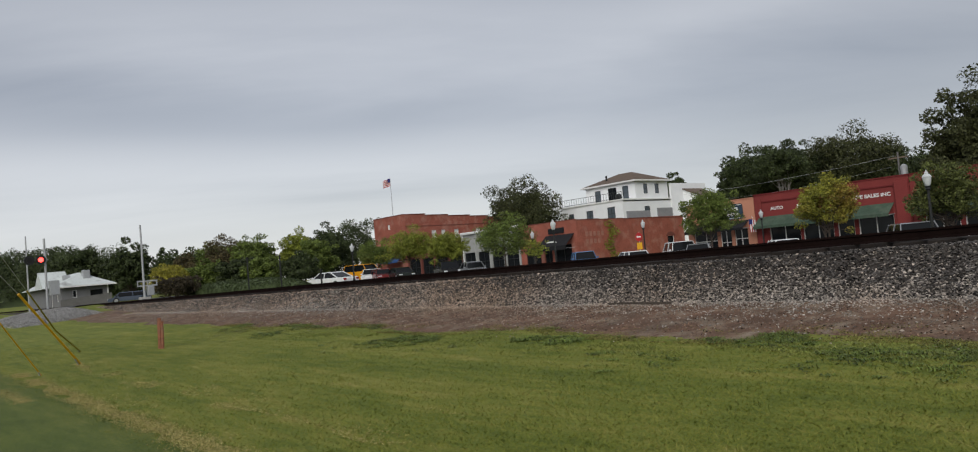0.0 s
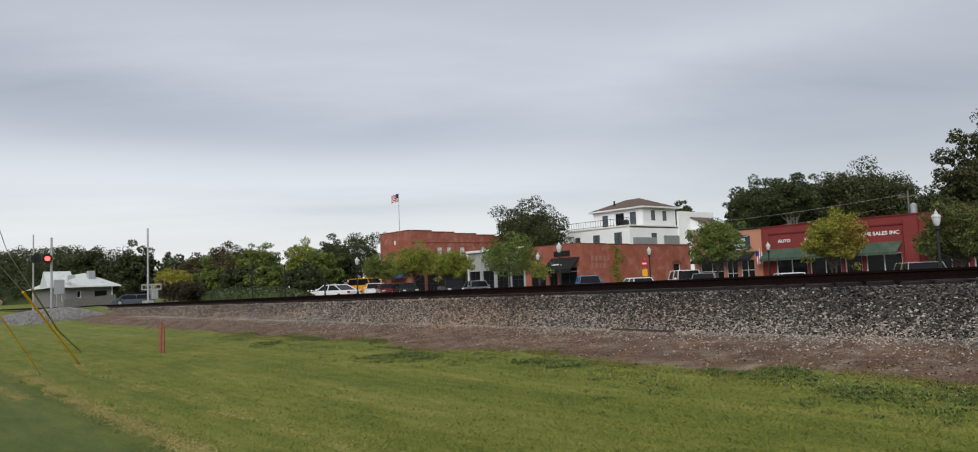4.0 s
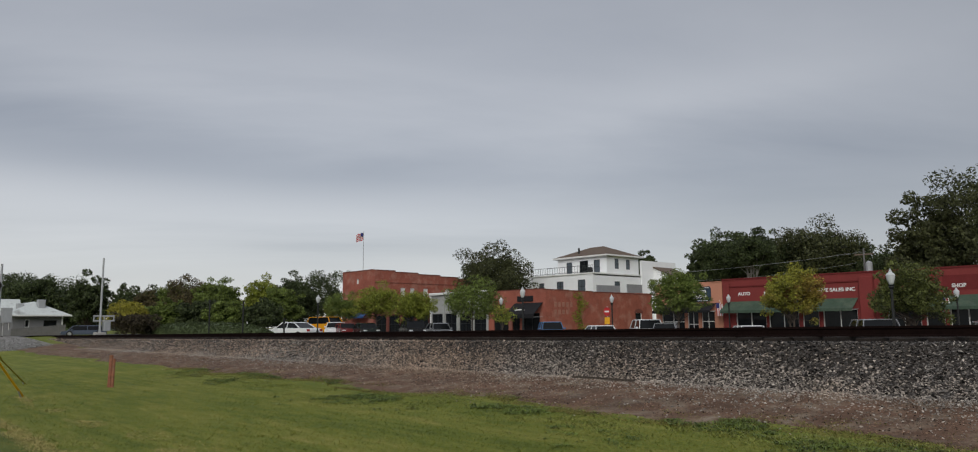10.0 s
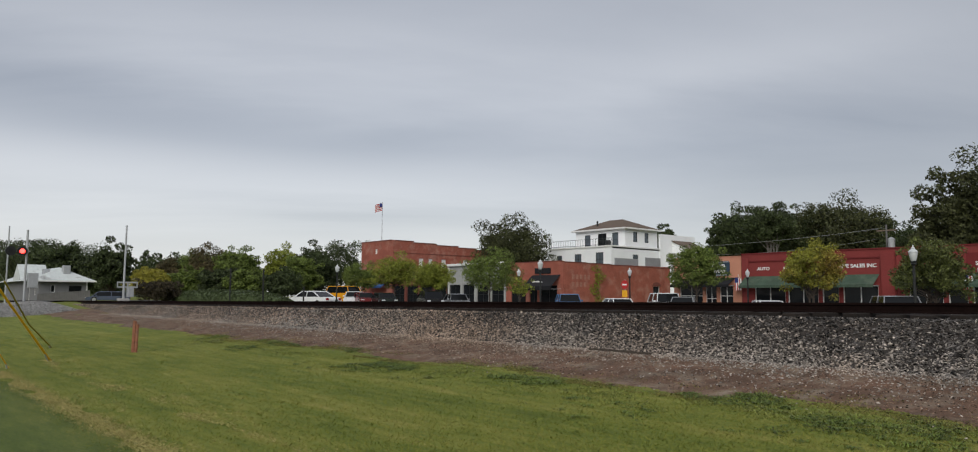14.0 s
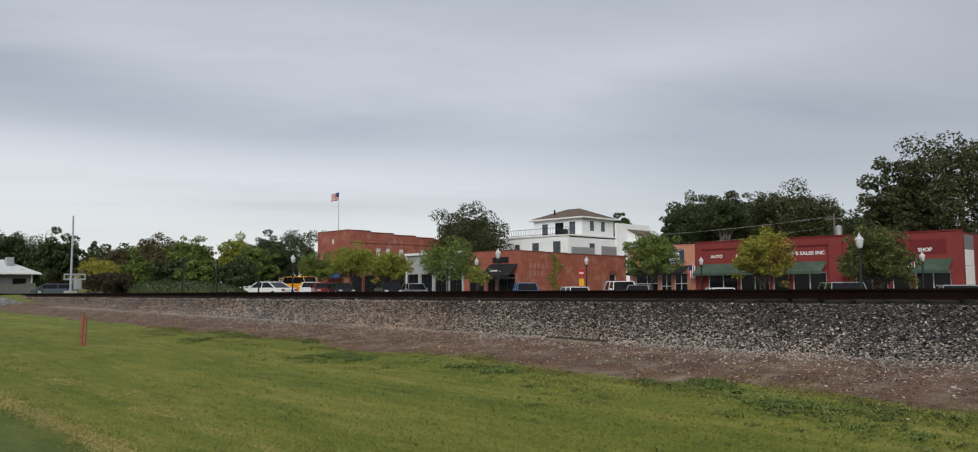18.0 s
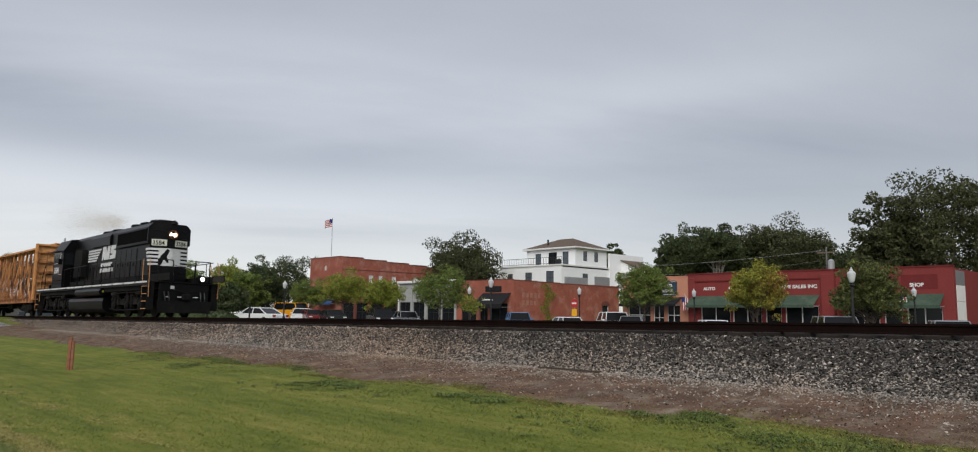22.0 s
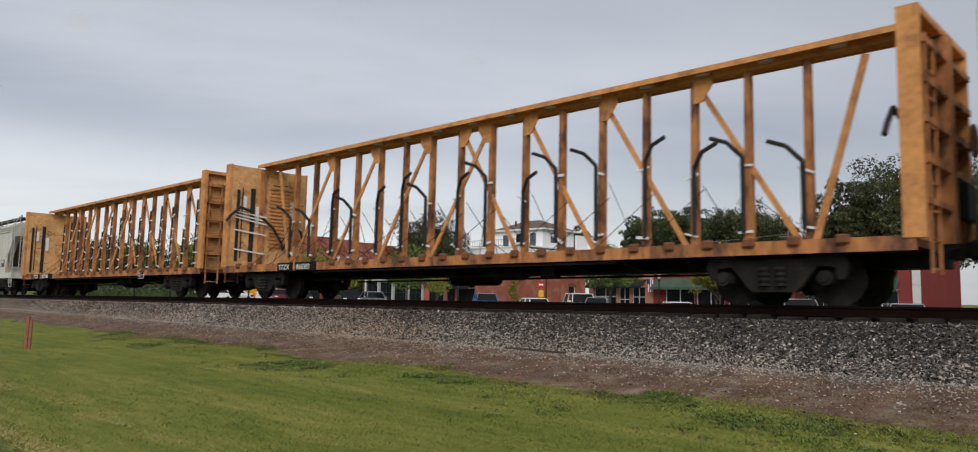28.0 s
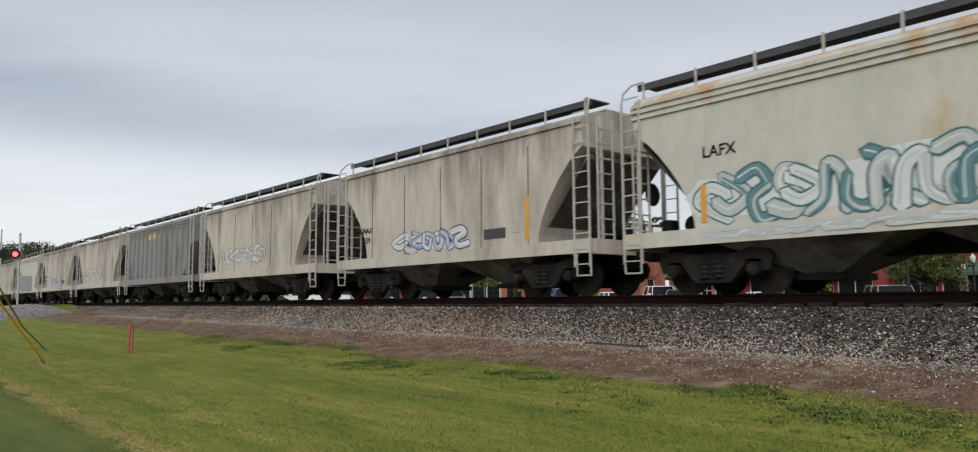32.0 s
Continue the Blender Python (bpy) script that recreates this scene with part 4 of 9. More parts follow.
tufts("weed_tufts", 760, 17, 0.055, WEEDDK, "dark green weed tufts along the dirt edge", 81, 0.8, 4.0)
tufts("pale_weed_tufts", 260, 12, 0.06, WEED, "yellow-green weed tufts along the dirt edge", 82, 0.9, 11.0)


def on_straw(rng):
    """Dry clippings left in lines by the mower."""
    while True:
        x = -5.0 - rng.random() ** 1.3 * 15
        k = rng.random()
        if k < 0.42:
            y = 2.5 + rng.normal(0, 0.11) + max(0, -16 - x) * 0.03
            ok = noise.noise((x * 0.9, y * 2.0, 3.0)) > -0.2
        elif k < 0.62:
            y = 3.5 + rng.normal(0, 0.12) - 0.03 * (x + 12)
            ok = noise.noise((x * 0.7, y * 2.0, 6.0)) > 0.0
        elif k < 0.80:
            x -= 9
            y = 1.1 + max(0, -18 - x) * 0.05 + rng.normal(0, 0.06) if k < 0.71 else 1.85 + 0.01 * (x + 20) + rng.normal(0, 0.07)
            ok = noise.noise((x * 0.4, k, 6.0)) > -0.1
        else:
            y = rng.uniform(2.7, 4.6) - 0.03 * x - 0.25
            ok = noise.noise((x * 0.55, y * 2.2, 9.0)) > 0.33
        if ok:
            return x, y, gz(x, y) + 0.024


blades("dry_clippings", 26000, on_straw, 0.014, 0.005, STRAW, "dry straw-coloured clippings on the lawn")

# ---- shops across the street ----
F = 58.0


def wall_grid(us, zs, holes, put, bm):
    """One connected wall with rectangular holes (ua, ub, za, zb); put(u, z, side) gives a vertex's place."""
    full = {}
    for i in range(len(us) - 1):
        for j in range(len(zs) - 1):
            mu, mz = (us[i] + us[i + 1]) / 2, (zs[j] + zs[j + 1]) / 2
            full[i, j] = not any(h[0] < mu < h[1] and h[2] < mz < h[3] for h in holes)
    vs = {}

    def v(i, j, s):
        if (i, j, s) not in vs:
            vs[i, j, s] = bm.verts.new(put(us[i], zs[j], s))
        return vs[i, j, s]
    for (i, j), on in full.items():
        if not on:
            continue
        bm.faces.new((v(i, j, 0), v(i + 1, j, 0), v(i + 1, j + 1, 0), v(i, j + 1, 0)))
        bm.faces.new((v(i, j, 1), v(i, j + 1, 1), v(i + 1, j + 1, 1), v(i + 1, j, 1)))
        for (di, dj), (p, q) in (((-1, 0), ((i, j), (i, j + 1))), ((1, 0), ((i + 1, j), (i + 1, j + 1))), ((0, -1), ((i, j), (i + 1, j))), ((0, 1), ((i, j + 1), (i + 1, j + 1)))):
            if not full.get((i + di, j + dj), False):
                bm.faces.new((v(*p, 0), v(*q, 0), v(*q, 1), v(*p, 1)))
    bmesh.ops.recalc_face_normals(bm, faces=bm.faces)
    return bm


def wall_y(bm, x0, x1, z0, z1, y, th, holes):
    """A wall across x at y..y+th with rectangular holes (xa, xb, za, zb) cut through."""
    us = sorted({x0, x1, *[h[0] for h in holes], *[h[1] for h in holes]})
    zs = sorted({z0, z1, *[h[2] for h in holes], *[h[3] for h in holes]})
    return wall_grid(us, zs, holes, lambda u, z, s: (u, y + th * s, z), bm)


def wall_x(bm, y0, y1, z0, z1, x, th, holes):
    us = sorted({y0, y1, *[h[0] for h in holes], *[h[1] for h in holes]})
    zs = sorted({z0, z1, *[h[2] for h in holes], *[h[3] for h in holes]})
    return wall_grid(us, zs, holes, lambda u, z, s: (x - th * s, u, z), bm)


def window_y(par, x0, x1, z0, z1, y, frame_m=None, pane=None, bars=(1, 1), fw=0.06, sill=True, name="window"):
    """A window in a wall facing -y: frame, panes, sill."""
    frame_m, pane = frame_m or TRIMW, pane or PANE
    bm = bmesh.new()
    box(bm, x0, x0 + fw, y, y + 0.1, z0, z1)
    box(bm, x1 - fw, x1, y, y + 0.1, z0, z1)
    box(bm, x0 + fw, x1 - fw, y, y + 0.1, z1 - fw, z1)
    box(bm, x0 + fw, x1 - fw, y, y + 0.1, z0, z0 + fw)
    w = part(name, bm, frame_m, par)
    for i in range(1, bars[0]):
        x = x0 + (x1 - x0) * i / bars[0]
        part("glazing_bar", bx(x - fw / 2, x + fw / 2, y + 0.01, y + 0.09, z0 + fw, z1 - fw), frame_m, w)
    for i in range(1, bars[1]):
        z = z0 + (z1 - z0) * i / bars[1]
        part("glazing_bar", bx(x0 + fw, x1 - fw, y + 0.015, y + 0.085, z - fw / 2, z + fw / 2), frame_m, w)
    part("pane", bx(x0 + fw / 2, x1 - fw / 2, y + 0.045, y + 0.06, z0 + fw / 2, z1 - fw / 2), pane, w)
    if sill:
        part("sill", bx(x0 - 0.06, x1 + 0.06, y - 0.07, y + 0.05, z0 - 0.08, z0), frame_m, w)
    return w


def window_x(par, y0, y1, z0, z1, x, frame_m=None, pane=None, bars=(1, 1), fw=0.06, name="window"):
    frame_m, pane = frame_m or TRIMW, pane or PANE
    bm = bmesh.new()
    box(bm, x - 0.1, x, y0, y0 + fw, z0, z1)
    box(bm, x - 0.1, x, y1 - fw, y1, z0, z1)
    box(bm, x - 0.1, x, y0 + fw, y1 - fw, z1 - fw, z1)
    box(bm, x - 0.1, x, y0 + fw, y1 - fw, z0, z0 + fw)
    w = part(name, bm, frame_m, par)
    for i in range(1, bars[0]):
        y = y0 + (y1 - y0) * i / bars[0]
        part("glazing_bar", bx(x - 0.09, x - 0.01, y - fw / 2, y + fw / 2, z0 + fw, z1 - fw), frame_m, w)
    for i in range(1, bars[1]):
        z = z0 + (z1 - z0) * i / bars[1]
        part("glazing_bar", bx(x - 0.085, x - 0.015, y0 + fw, y1 - fw, z - fw / 2, z + fw / 2), frame_m, w)
    part("pane", bx(x - 0.06, x - 0.045, y0 + fw / 2, y1 - fw / 2, z0 + fw / 2, z1 - fw / 2), pane, w)
    part("sill", bx(x - 0.02, x + 0.07, y0 - 0.06, y1 + 0.06, z0 - 0.08, z0), frame_m, w)
    return w


def awning(par, x0, x1, z0, z1, y, out, material, valance=0.22):
    bm = bmesh.new()
    prism(bm, [(y, z1), (y, z1 - 0.04), (y - out, z0 + valance - 0.04), (y - out, z0), (y - out - 0.03, z0), (y - out - 0.03, z0 + valance)], x0, x1, "x")
    a = part("awning", bm, material, par)
    for x in (x0 + 0.05, x1 - 0.05):
        part("awning_arm", beam(bmesh.new(), (x, y, z0 + 0.15), (x, y - out, z0 + 0.12), 0.04, 0.04), GALV, a)
    return a


def shell(par, x0, x1, y0, y1, z0, z1, wm, side_holes=(), back=True):
    """Side and back walls and a flat roof behind a shop front."""
    bm = bmesh.new()
    wall_x(bm, y0 + 0.3, y1, z0, z1, x1, 0.3, side_holes)
    part("side_wall", bm, wm, par)
    part("side_wall", bx(x0, x0 + 0.3, y0 + 0.3, y1, z0, z1), wm, par)
    part("back_wall", bx(x0 + 0.3, x1 - 0.3, y1 - 0.3, y1, z0, z1), wm, par)
    part("roof", bx(x0 + 0.3, x1 - 0.3, y0 + 0.3, y1 - 0.3, z1 - 0.75, z1 - 0.5), GREYWOOD, par)
    part("floor", bx(x0 + 0.3, x1 - 0.3, y0 + 0.3, y1 - 0.3, z0, z0 + 0.25), CONC, par)


G0 = 0.1  # footing of the shops

# red auto parts shop with two green awnings
t = thing("auto_parts_shop", "red painted one-storey shop with green awnings and white letters", "shop")
x0, x1, zt = -34.75, -22.45, 5.25
holes = [(-33.6, -30.9, 0.9, 2.6), (-30.7, -28.2, 0.9, 2.6), (-27.9, -26.6, 0.45, 2.6), (-26.3, -23.7, 0.9, 2.6)]
part("front_wall", wall_y(bmesh.new(), x0, x1, G0, zt, F, 0.3, holes), REDPAINT, t)
shell(t, x0, x1, F, F + 16, G0, zt - 0.1, REDPAINT)
part("coping", bx(x0 - 0.03, x1 + 0.03, F - 0.06, F + 0.36, zt, zt + 0.1), REDTRIM, t)
part("cornice", bx(x0 + 0.2, x1 - 0.4, F - 0.08, F - 0.002, 4.62, 4.72), REDTRIM, t)
part("pier", bx(-23.45, -22.5, F - 0.14, F - 0.003, G0, zt - 0.3, bev=0.02), REDPAINT, t)
part("pier", bx(-34.7, -34.1, F - 0.1, F - 0.003, G0, zt - 0.3, bev=0.02), REDPAINT, t)
for a, b, c, d in holes:
    window_y(t, a, b, c, d, F + 0.1, TRIMW, PANE, (2 if b - a > 1.5 else 1, 1), 0.07, name="shop_window" if b - a > 1.5 else "shop_door")
awning(t, -34.4, -28.6, 2.45, 3.42, F, 1.1, AWNG)
awning(t, -28.5, -23.6, 2.45, 3.42, F, 1.1, AWNG)
words("AUTO", 0.35, TRIMW, t, pose(-33.3, F - 0.02, 3.92, 90), bold=0.011, wide=1.12)
words("PARTS", 0.35, TRIMW, t, pose(-31.0, F - 0.02, 3.9, 90), bold=0.011, wide=1.12)
words("AUTOMOTIVE SALES INC", 0.37, TRIMW, t, pose(-23.75, F - 0.02, 3.95, 90), bold=0.011, wide=1.12, align="RIGHT")

# second red shop
t = thing("red_corner_shop", "red painted corner shop with a green awning and white shop letters", "shop")
x0, x1, zt = -22.4, -14.65, 5.24
holes = [(-21.6, -19.4, 0.8, 2.5), (-19.1, -17.9, 0.4, 2.5), (-17.6, -15.4, 0.8, 2.5)]
part("front_wall", wall_y(bmesh.new(), x0, x1, G0, zt, F, 0.3, holes), REDPAINT, t)
shell(t, x0, x1, F, F + 15, G0, zt - 0.1, REDPAINT)
part("coping", bx(x0 + 0.02, x1 + 0.03, F - 0.06, F + 0.36, zt, zt + 0.1), REDTRIM, t)
for a, b, c, d in holes:
    window_y(t, a, b, c, d, F + 0.1, TRIMW, PANE, (2 if b - a > 1.5 else 1, 1), 0.07, name="shop_window" if b - a > 1.5 else "shop_door")
awning(t, -22.0, -15.25, 2.4, 3.4, F, 1.1, AWNG)
part("letter_panel", bx(-17.9, -15.6, F - 0.025, F - 0.004, 3.75, 4.75), REDTRIM, t)
words("SHOP", 0.35, TRIMW, t, pose(-17.35, F - 0.04, 3.92, 90), bold=0.012)
for i, (za, zb) in enumerate(((1.6, 2.9), (2.9, 4.0), (4.0, 5.0))):
    part("white_patch", bx(x1 + 0.004, x1 + 0.03, F + 0.5, F + 2.6, za + 0.02, zb), TRIMW if i != 2 else GREYWALL, t, "white painted panel on the side wall")
# more of the row past the side lane
t = thing("brick_store", "red brick store beyond the lane", "shop")
part("front_wall", wall_y(bmesh.new(), -7.5, 6, G0, 5.2, F, 0.3, [(-6.5, -3.5, 0.8, 2.8), (-3, -1.8, 0.4, 2.8), (-1.2, 4.5, 0.8, 2.8)]), BRICK, t)
shell(t, -7.5, 6, F, F + 15, G0, 5.1, BRICK)
for a, b in ((-6.5, -3.5), (-3, -1.8), (-1.2, 4.5)):
    window_y(t, a, b, 0.8 if b - a > 1.5 else 0.4, 2.8, F + 0.1, TRIMW, PANE, (2, 1))

# salmon shop
t = thing("salmon_shop", "salmon stucco shop with a round-cornered blue sign and dark awning", "shop")
x0, x1, zt = -41.6, -34.8, 5.12
holes = [(-41.0, -38.6, 0.9, 2.7), (-38.3, -37.2, 0.45, 2.7), (-36.9, -35.6, 0.9, 2.7)]
part("front_wall", wall_y(bmesh.new(), x0, x1, G0, zt, F, 0.3, holes), SALMON, t)
shell(t, x0, x1, F, F + 15, G0, zt - 0.1, SALMON)
part("coping", bx(x0, x1 - 0.02, F - 0.05, F + 0.34, zt, zt + 0.07), SALMON, t)
for a, b, c, d in holes:
    window_y(t, a, b, c, d, F + 0.1, TRIMW, PANE, (2, 2))
awning(t, -41.3, -35.4, 2.55, 3.35, F, 1.0, AWNB)
SIGNBLUE = mat("sign_blue", (0.03, 0.05, 0.075), 0.6)
sg = part("wall_sign", prism(bmesh.new(), [(-38.0, 3.65), (-37.85, 3.5), (-36.0, 3.5), (-35.85, 3.65), (-35.85, 4.65), (-36.0, 4.8), (-37.85, 4.8), (-38.0, 4.65)], F - 0.08, F - 0.005), SIGNBLUE, t, "dark blue board with pale border and two pale lines")
for za, zb, xa, xb in ((4.25, 4.5, -37.6, -36.3), (3.8, 4.05, -37.6, -36.25)):
    part("sign_bar", bx(xa, xb, F - 0.1, F - 0.083, za, zb), TRIMW, sg)
part("sign_bar", bx(-37.9, -35.95, F - 0.1, F - 0.083, 4.68, 4.72), TRIMW, sg)
part("sign_bar", bx(-37.9, -35.95, F - 0.1, F - 0.083, 3.58, 3.62), TRIMW, sg)

# brick corner building with the black awning
t = thing("brick_corner_building", "one-storey red brick corner building with faded wall lettering", "building")
x0, x1, zt = -64.5, -55.5, 5.42
holes = [(-63.6, -61.2, 0.9, 2.9), (-60.6, -59.4, 0.5, 2.9), (-58.9, -56.4, 0.9, 2.9)]
part("front_wall", wall_y(bmesh.new(), x0, x1, G0, zt, F, 0.35, holes), BRICK, t)
sh = [(73.25, 74.55, 0.5, 3.0)]
bm = bmesh.new()
wall_x(bm, F + 0.35, F + 18.6, G0, zt - 0.12, x1, 0.35, sh)
part("side_wall", bm, BRICK, t)
part("side_wall", bx(x0, x0 + 0.35, F + 0.35, F + 18.6, G0, zt - 0.3), BRICK, t)
part("back_wall", bx(x0 + 0.35, x1 - 0.35, F + 18.2, F + 18.6, G0, zt - 0.3), BRICK, t)
part("roof", bx(x0 + 0.35, x1 - 0.35, F + 0.35, F + 18.2, 4.5, 4.7), GREYWOOD, t)
for ya, yb, zz in ((67.6, 71.8, 6.15), (73.2, 77.4, 6.4)):
    part("roof_screen", bx(x1 - 1.1, x1 - 1.0, ya, min(yb, 76.1), 4.7, zz), GALV, t, "grey screen on the flat roof")
for i in range(5):
    part("coping", bx(x1 - 0.4, x1 + 0.04, F + 3.8 * i - 0.02, F + 3.8 * i + 3.7, zt - 0.11 - 0.05 * i, zt - 0.02 - 0.05 * i), BRICKDK, t)
part("coping", bx(x0, x1 - 0.42, F - 0.04, F + 0.4, zt, zt + 0.08), BRICKDK, t)
window_x(t, 73.25, 74.55, 0.5, 3.0, x1 - 0.1, TRIMW, PANE, (1, 2), name="side_door")
part("door_arch", prism(bmesh.new(), [(73.9 + 0.85 * math.cos(a), 2.95 + 0.5 * math.sin(a)) for a in np.linspace(0, math.pi, 9)], x1 - 0.02, x1 + 0.03, "x"), BRICKDK, t)
for a, b, c, d in holes:
    window_y(t, a, b, c, d, F + 0.1, BLACKM, PANE, (2, 1))
aw = awning(t, -60.2, -55.9, 2.35, 4.0, F, 1.4, AWNB, 0.45)
part("awning_mark", prism(bmesh.new(), [(-59.4 + 0.95 + 0.95 * math.cos(a), 3.1 + 0.25 * math.sin(a)) for a in np.linspace(0, math.pi, 8)], F - 0.95, F - 0.93), TRIMW, aw, "pale arched mark on the awning")
part("wall_sign", bx(-59.7, -57.3, F - 0.12, F - 0.004, 4.15, 4.75, bev=0.02), AWNB, t)
FADE = mat("faded_paint", (0.33, 0.155, 0.115), 0.95, var=0.3, fine=5)
for z, n in ((3.55, 5), (2.75, 4)):
    for k in range(n):
        part("faded_mark", bx(x1 + 0.004, x1 + 0.016, F + 1.3 + 0.62 * k, F + 1.3 + 0.62 * k + 0.4, z, z + 0.5), FADE, t)
# creeper on the side wall
v = leaves([((x1 + 0.15, F + 5.2 + 0.5 * math.sin(i), 0.6 + i * 0.42), (0.15, 0.5 + 0.3 * (i % 3), 0.45)) for i in range(11)], 1100, 0.075, np.random.default_rng(3))
tagged(quads("wall_creeper", v, 3, LEAFLIME), "thin yellow-green creeper climbing the brick wall", "creeper")

# pale low shops between the two brick blocks
for nm, xa, xb, zt, wm, lab in (("storefront", -75.2, -64.6, 5.35, PALEWALL, "pale grey storefront with white pilasters and cornice"), ("storefront", -87.6, -75.3, 4.6, BRICKDK, "long dark brick storefront with tall windows")):
    t = thing(nm, lab, "shop", group="storefronts")
    nb = max(2, int((xb - xa) / 2.6))
    wd = (xb - xa) / nb
    holes = [(xa + i * wd + 0.25, xa + (i + 1) * wd - 0.25, 0.7, 3.1) for i in range(nb)]
    part("front_wall", wall_y(bmesh.new(), xa, xb, G0, zt, F, 0.3, holes), wm, t)
    shell(t, xa, xb, F, F + 14, G0, zt - 0.05, wm)
    for a, b, c, d in holes:
        window_y(t, a, b, c, d, F + 0.1, BLACKM, PANE, (2, 2), 0.06, name="shop_window")
    part("cornice", bx(xa - 0.05, xb, F - 0.35, F + 0.35, zt, zt + 0.3, bev=0.05), TRIMW if nm and xb > -66 else BRICKDK, t)
    for i in range(nb + 1):
        part("pilaster", bx(xa + i * wd - 0.14, xa + i * wd + 0.14, F - 0.12, F - 0.003, G0, zt - 0.05), TRIMW if xb > -66 and i == 0 else BRICKDK if xb < -66 else PALEWALL, t)

# two-storey brick block with the flagpole
t = thing("brick_block", "two-storey red brick block with a stepped parapet and white windows", "building")
x0, x1 = -96.0, -87.8
part("front_wall", wall_y(bmesh.new(), x0, x1, G0, 9.35, F, 0.4, [(-92.35, -91.75, 7.6, 8.3)]), BRICK, t)
window_y(t, -92.35, -91.75, 7.6, 8.3, F + 0.1, TRIMW, TRIMW)
steps = [(F + 0.4, 61.5, 9.3), (61.5, 65.5, 9.12), (65.5, 69.5, 8.94), (69.5, 73, 8.76), (73, 76.5, 8.58)]
for i, (a, b, zt) in enumerate(steps):
    hs = [(a + 0.9, a + 1.7, 5.6, 7.0)] if i in (1, 2, 3) else []
    hs2 = hs + ([(a + 2.6, a + 3.3, 5.6, 7.0)] if i in (1,) else [])
    bm = wall_x(bmesh.new(), a, b, G0, zt, x1, 0.4, hs2)
    part("side_wall", bm, BRICK, t)
    part("coping", bx(x1 - 0.45, x1 + 0.05, a, b - 0.02, zt, zt + 0.12), BRICKDK, t)
    for h in hs2:
        window_x(t, *h, x1 - 0.08, TRIMW, TRIMW, (1, 2))
part("side_wall", bx(x0, x0 + 0.4, F + 0.4, 76.5, G0, 8.0), BRICK, t)
part("back_wall", bx(x0 + 0.4, x1 - 0.4, 76.1, 76.5, G0, 8.0), BRICK, t)
part("roof", bx(x0 + 0.4, x1 - 0.4, F + 0.4, 76.1, 7.2, 7.4), GREYWOOD, t)
part("coping", bx(x0 - 0.04, x1 - 0.46, F - 0.05, F + 0.45, 9.35, 9.47), BRICKDK, t)
awning(t, -92.9, -88.5, 2.8, 3.8, F, 1.3, mat("blue_awning", (0.03, 0.075, 0.19), 0.8, var=0.25, scale=1.5))
for k in range(4):
    part("corbel_band", bx(x1 + 0.003, x1 + 0.05, F + 0.02, 76.4, 7.62 + 0.16 * k if k < 1 else 4.2 + 0.12 * k, 7.7 + 0.16 * k if k < 1 else 4.26 + 0.12 * k), BRICKDK, t)
t = thing("flagpole", "slim pole flying a striped flag on the brick block", "flagpole", pose(-91.9, F + 0.8, 7.4, 0, 0, 57.6))
part("pole", cy((0, 0, 0), (0, 0, 7.7), 0.05, 0.03, 8), GALV, t)
FLAGR, FLAGB = mat("flag_red", (0.45, 0.05, 0.06), 0.8), mat("flag_blue", (0.03, 0.04, 0.16), 0.8)
for i in range(9):
    bm = bmesh.new()
    pts = [(-0.03 - 1.0 * (k / 8) ** 0.85, 0.2 * math.sin(k * 1.1) * k / 8, 7.55 - 0.118 * i - 0.045 * k - 0.05 * math.sin(k * 0.8)) for k in range(9)]
    for p, q in zip(pts, pts[1:]):
        vs = [bm.verts.new(c) for c in (p, q, (q[0], q[1] + 0.004, q[2] - 0.118), (p[0], p[1] + 0.004, p[2] - 0.118))]
        bm.faces.new(vs)
    part("flag_stripe", bm, FLAGR if i % 2 == 0 else TRIMW, t)
part("flag_canton", bx(-0.4, -0.03, -0.13, -0.11, 7.0, 7.5), FLAGB, t)

# white house behind the shops
t = thing("white_house", "white three-storey house with a roof terrace and brown hip roof", "house")
hx0, hx1, hy0, hy1 = -81.4, -71.6, 88.0, 95.7
zf1, zf2 = 8.97, 11.95
lx0, lx1, ly0, ly1 = -84.0, -72.6 + 1.2, 84.6, 103
holes = [(-78.6, -77.2, 6.6, 8.1), (-74.4, -72.9, 6.2, 8.2), (-82.3, -81.2, 6.9, 8.0)]
part("lower_wall", wall_y(bmesh.new(), lx0, lx1, G0, zf1, ly0, 0.3, holes), WHITE, t)
part("lower_side_wall", wall_x(bmesh.new(), ly0 + 0.3, ly1, G0, zf1 - 0.2, lx1, 0.3, [(89.5, 90.8, 6.2, 8.0)]), WHITE, t)
part("lower_back_wall", bx(lx0, lx1, ly1, ly1 + 0.3, G0, zf1 - 0.2), WHITE, t)
part("lower_side_wall", bx(lx0, lx0 + 0.3, ly0 + 0.3, ly1, G0, zf1), WHITE, t)
part("terrace_floor", bx(lx0 - 0.15, lx1 + 0.15, ly0 - 0.15, ly1, zf1 + 0.002, zf1 + 0.2), TRIMW, t)
for h in holes:
    window_y(t, *h, ly0 + 0.08, BLACKM, PANEGREY, (2, 2), 0.07)
window_x(t, 89.5, 90.8, 6.2, 8.0, lx1 - 0.08, BLACKM, PANEGREY, (1, 2))
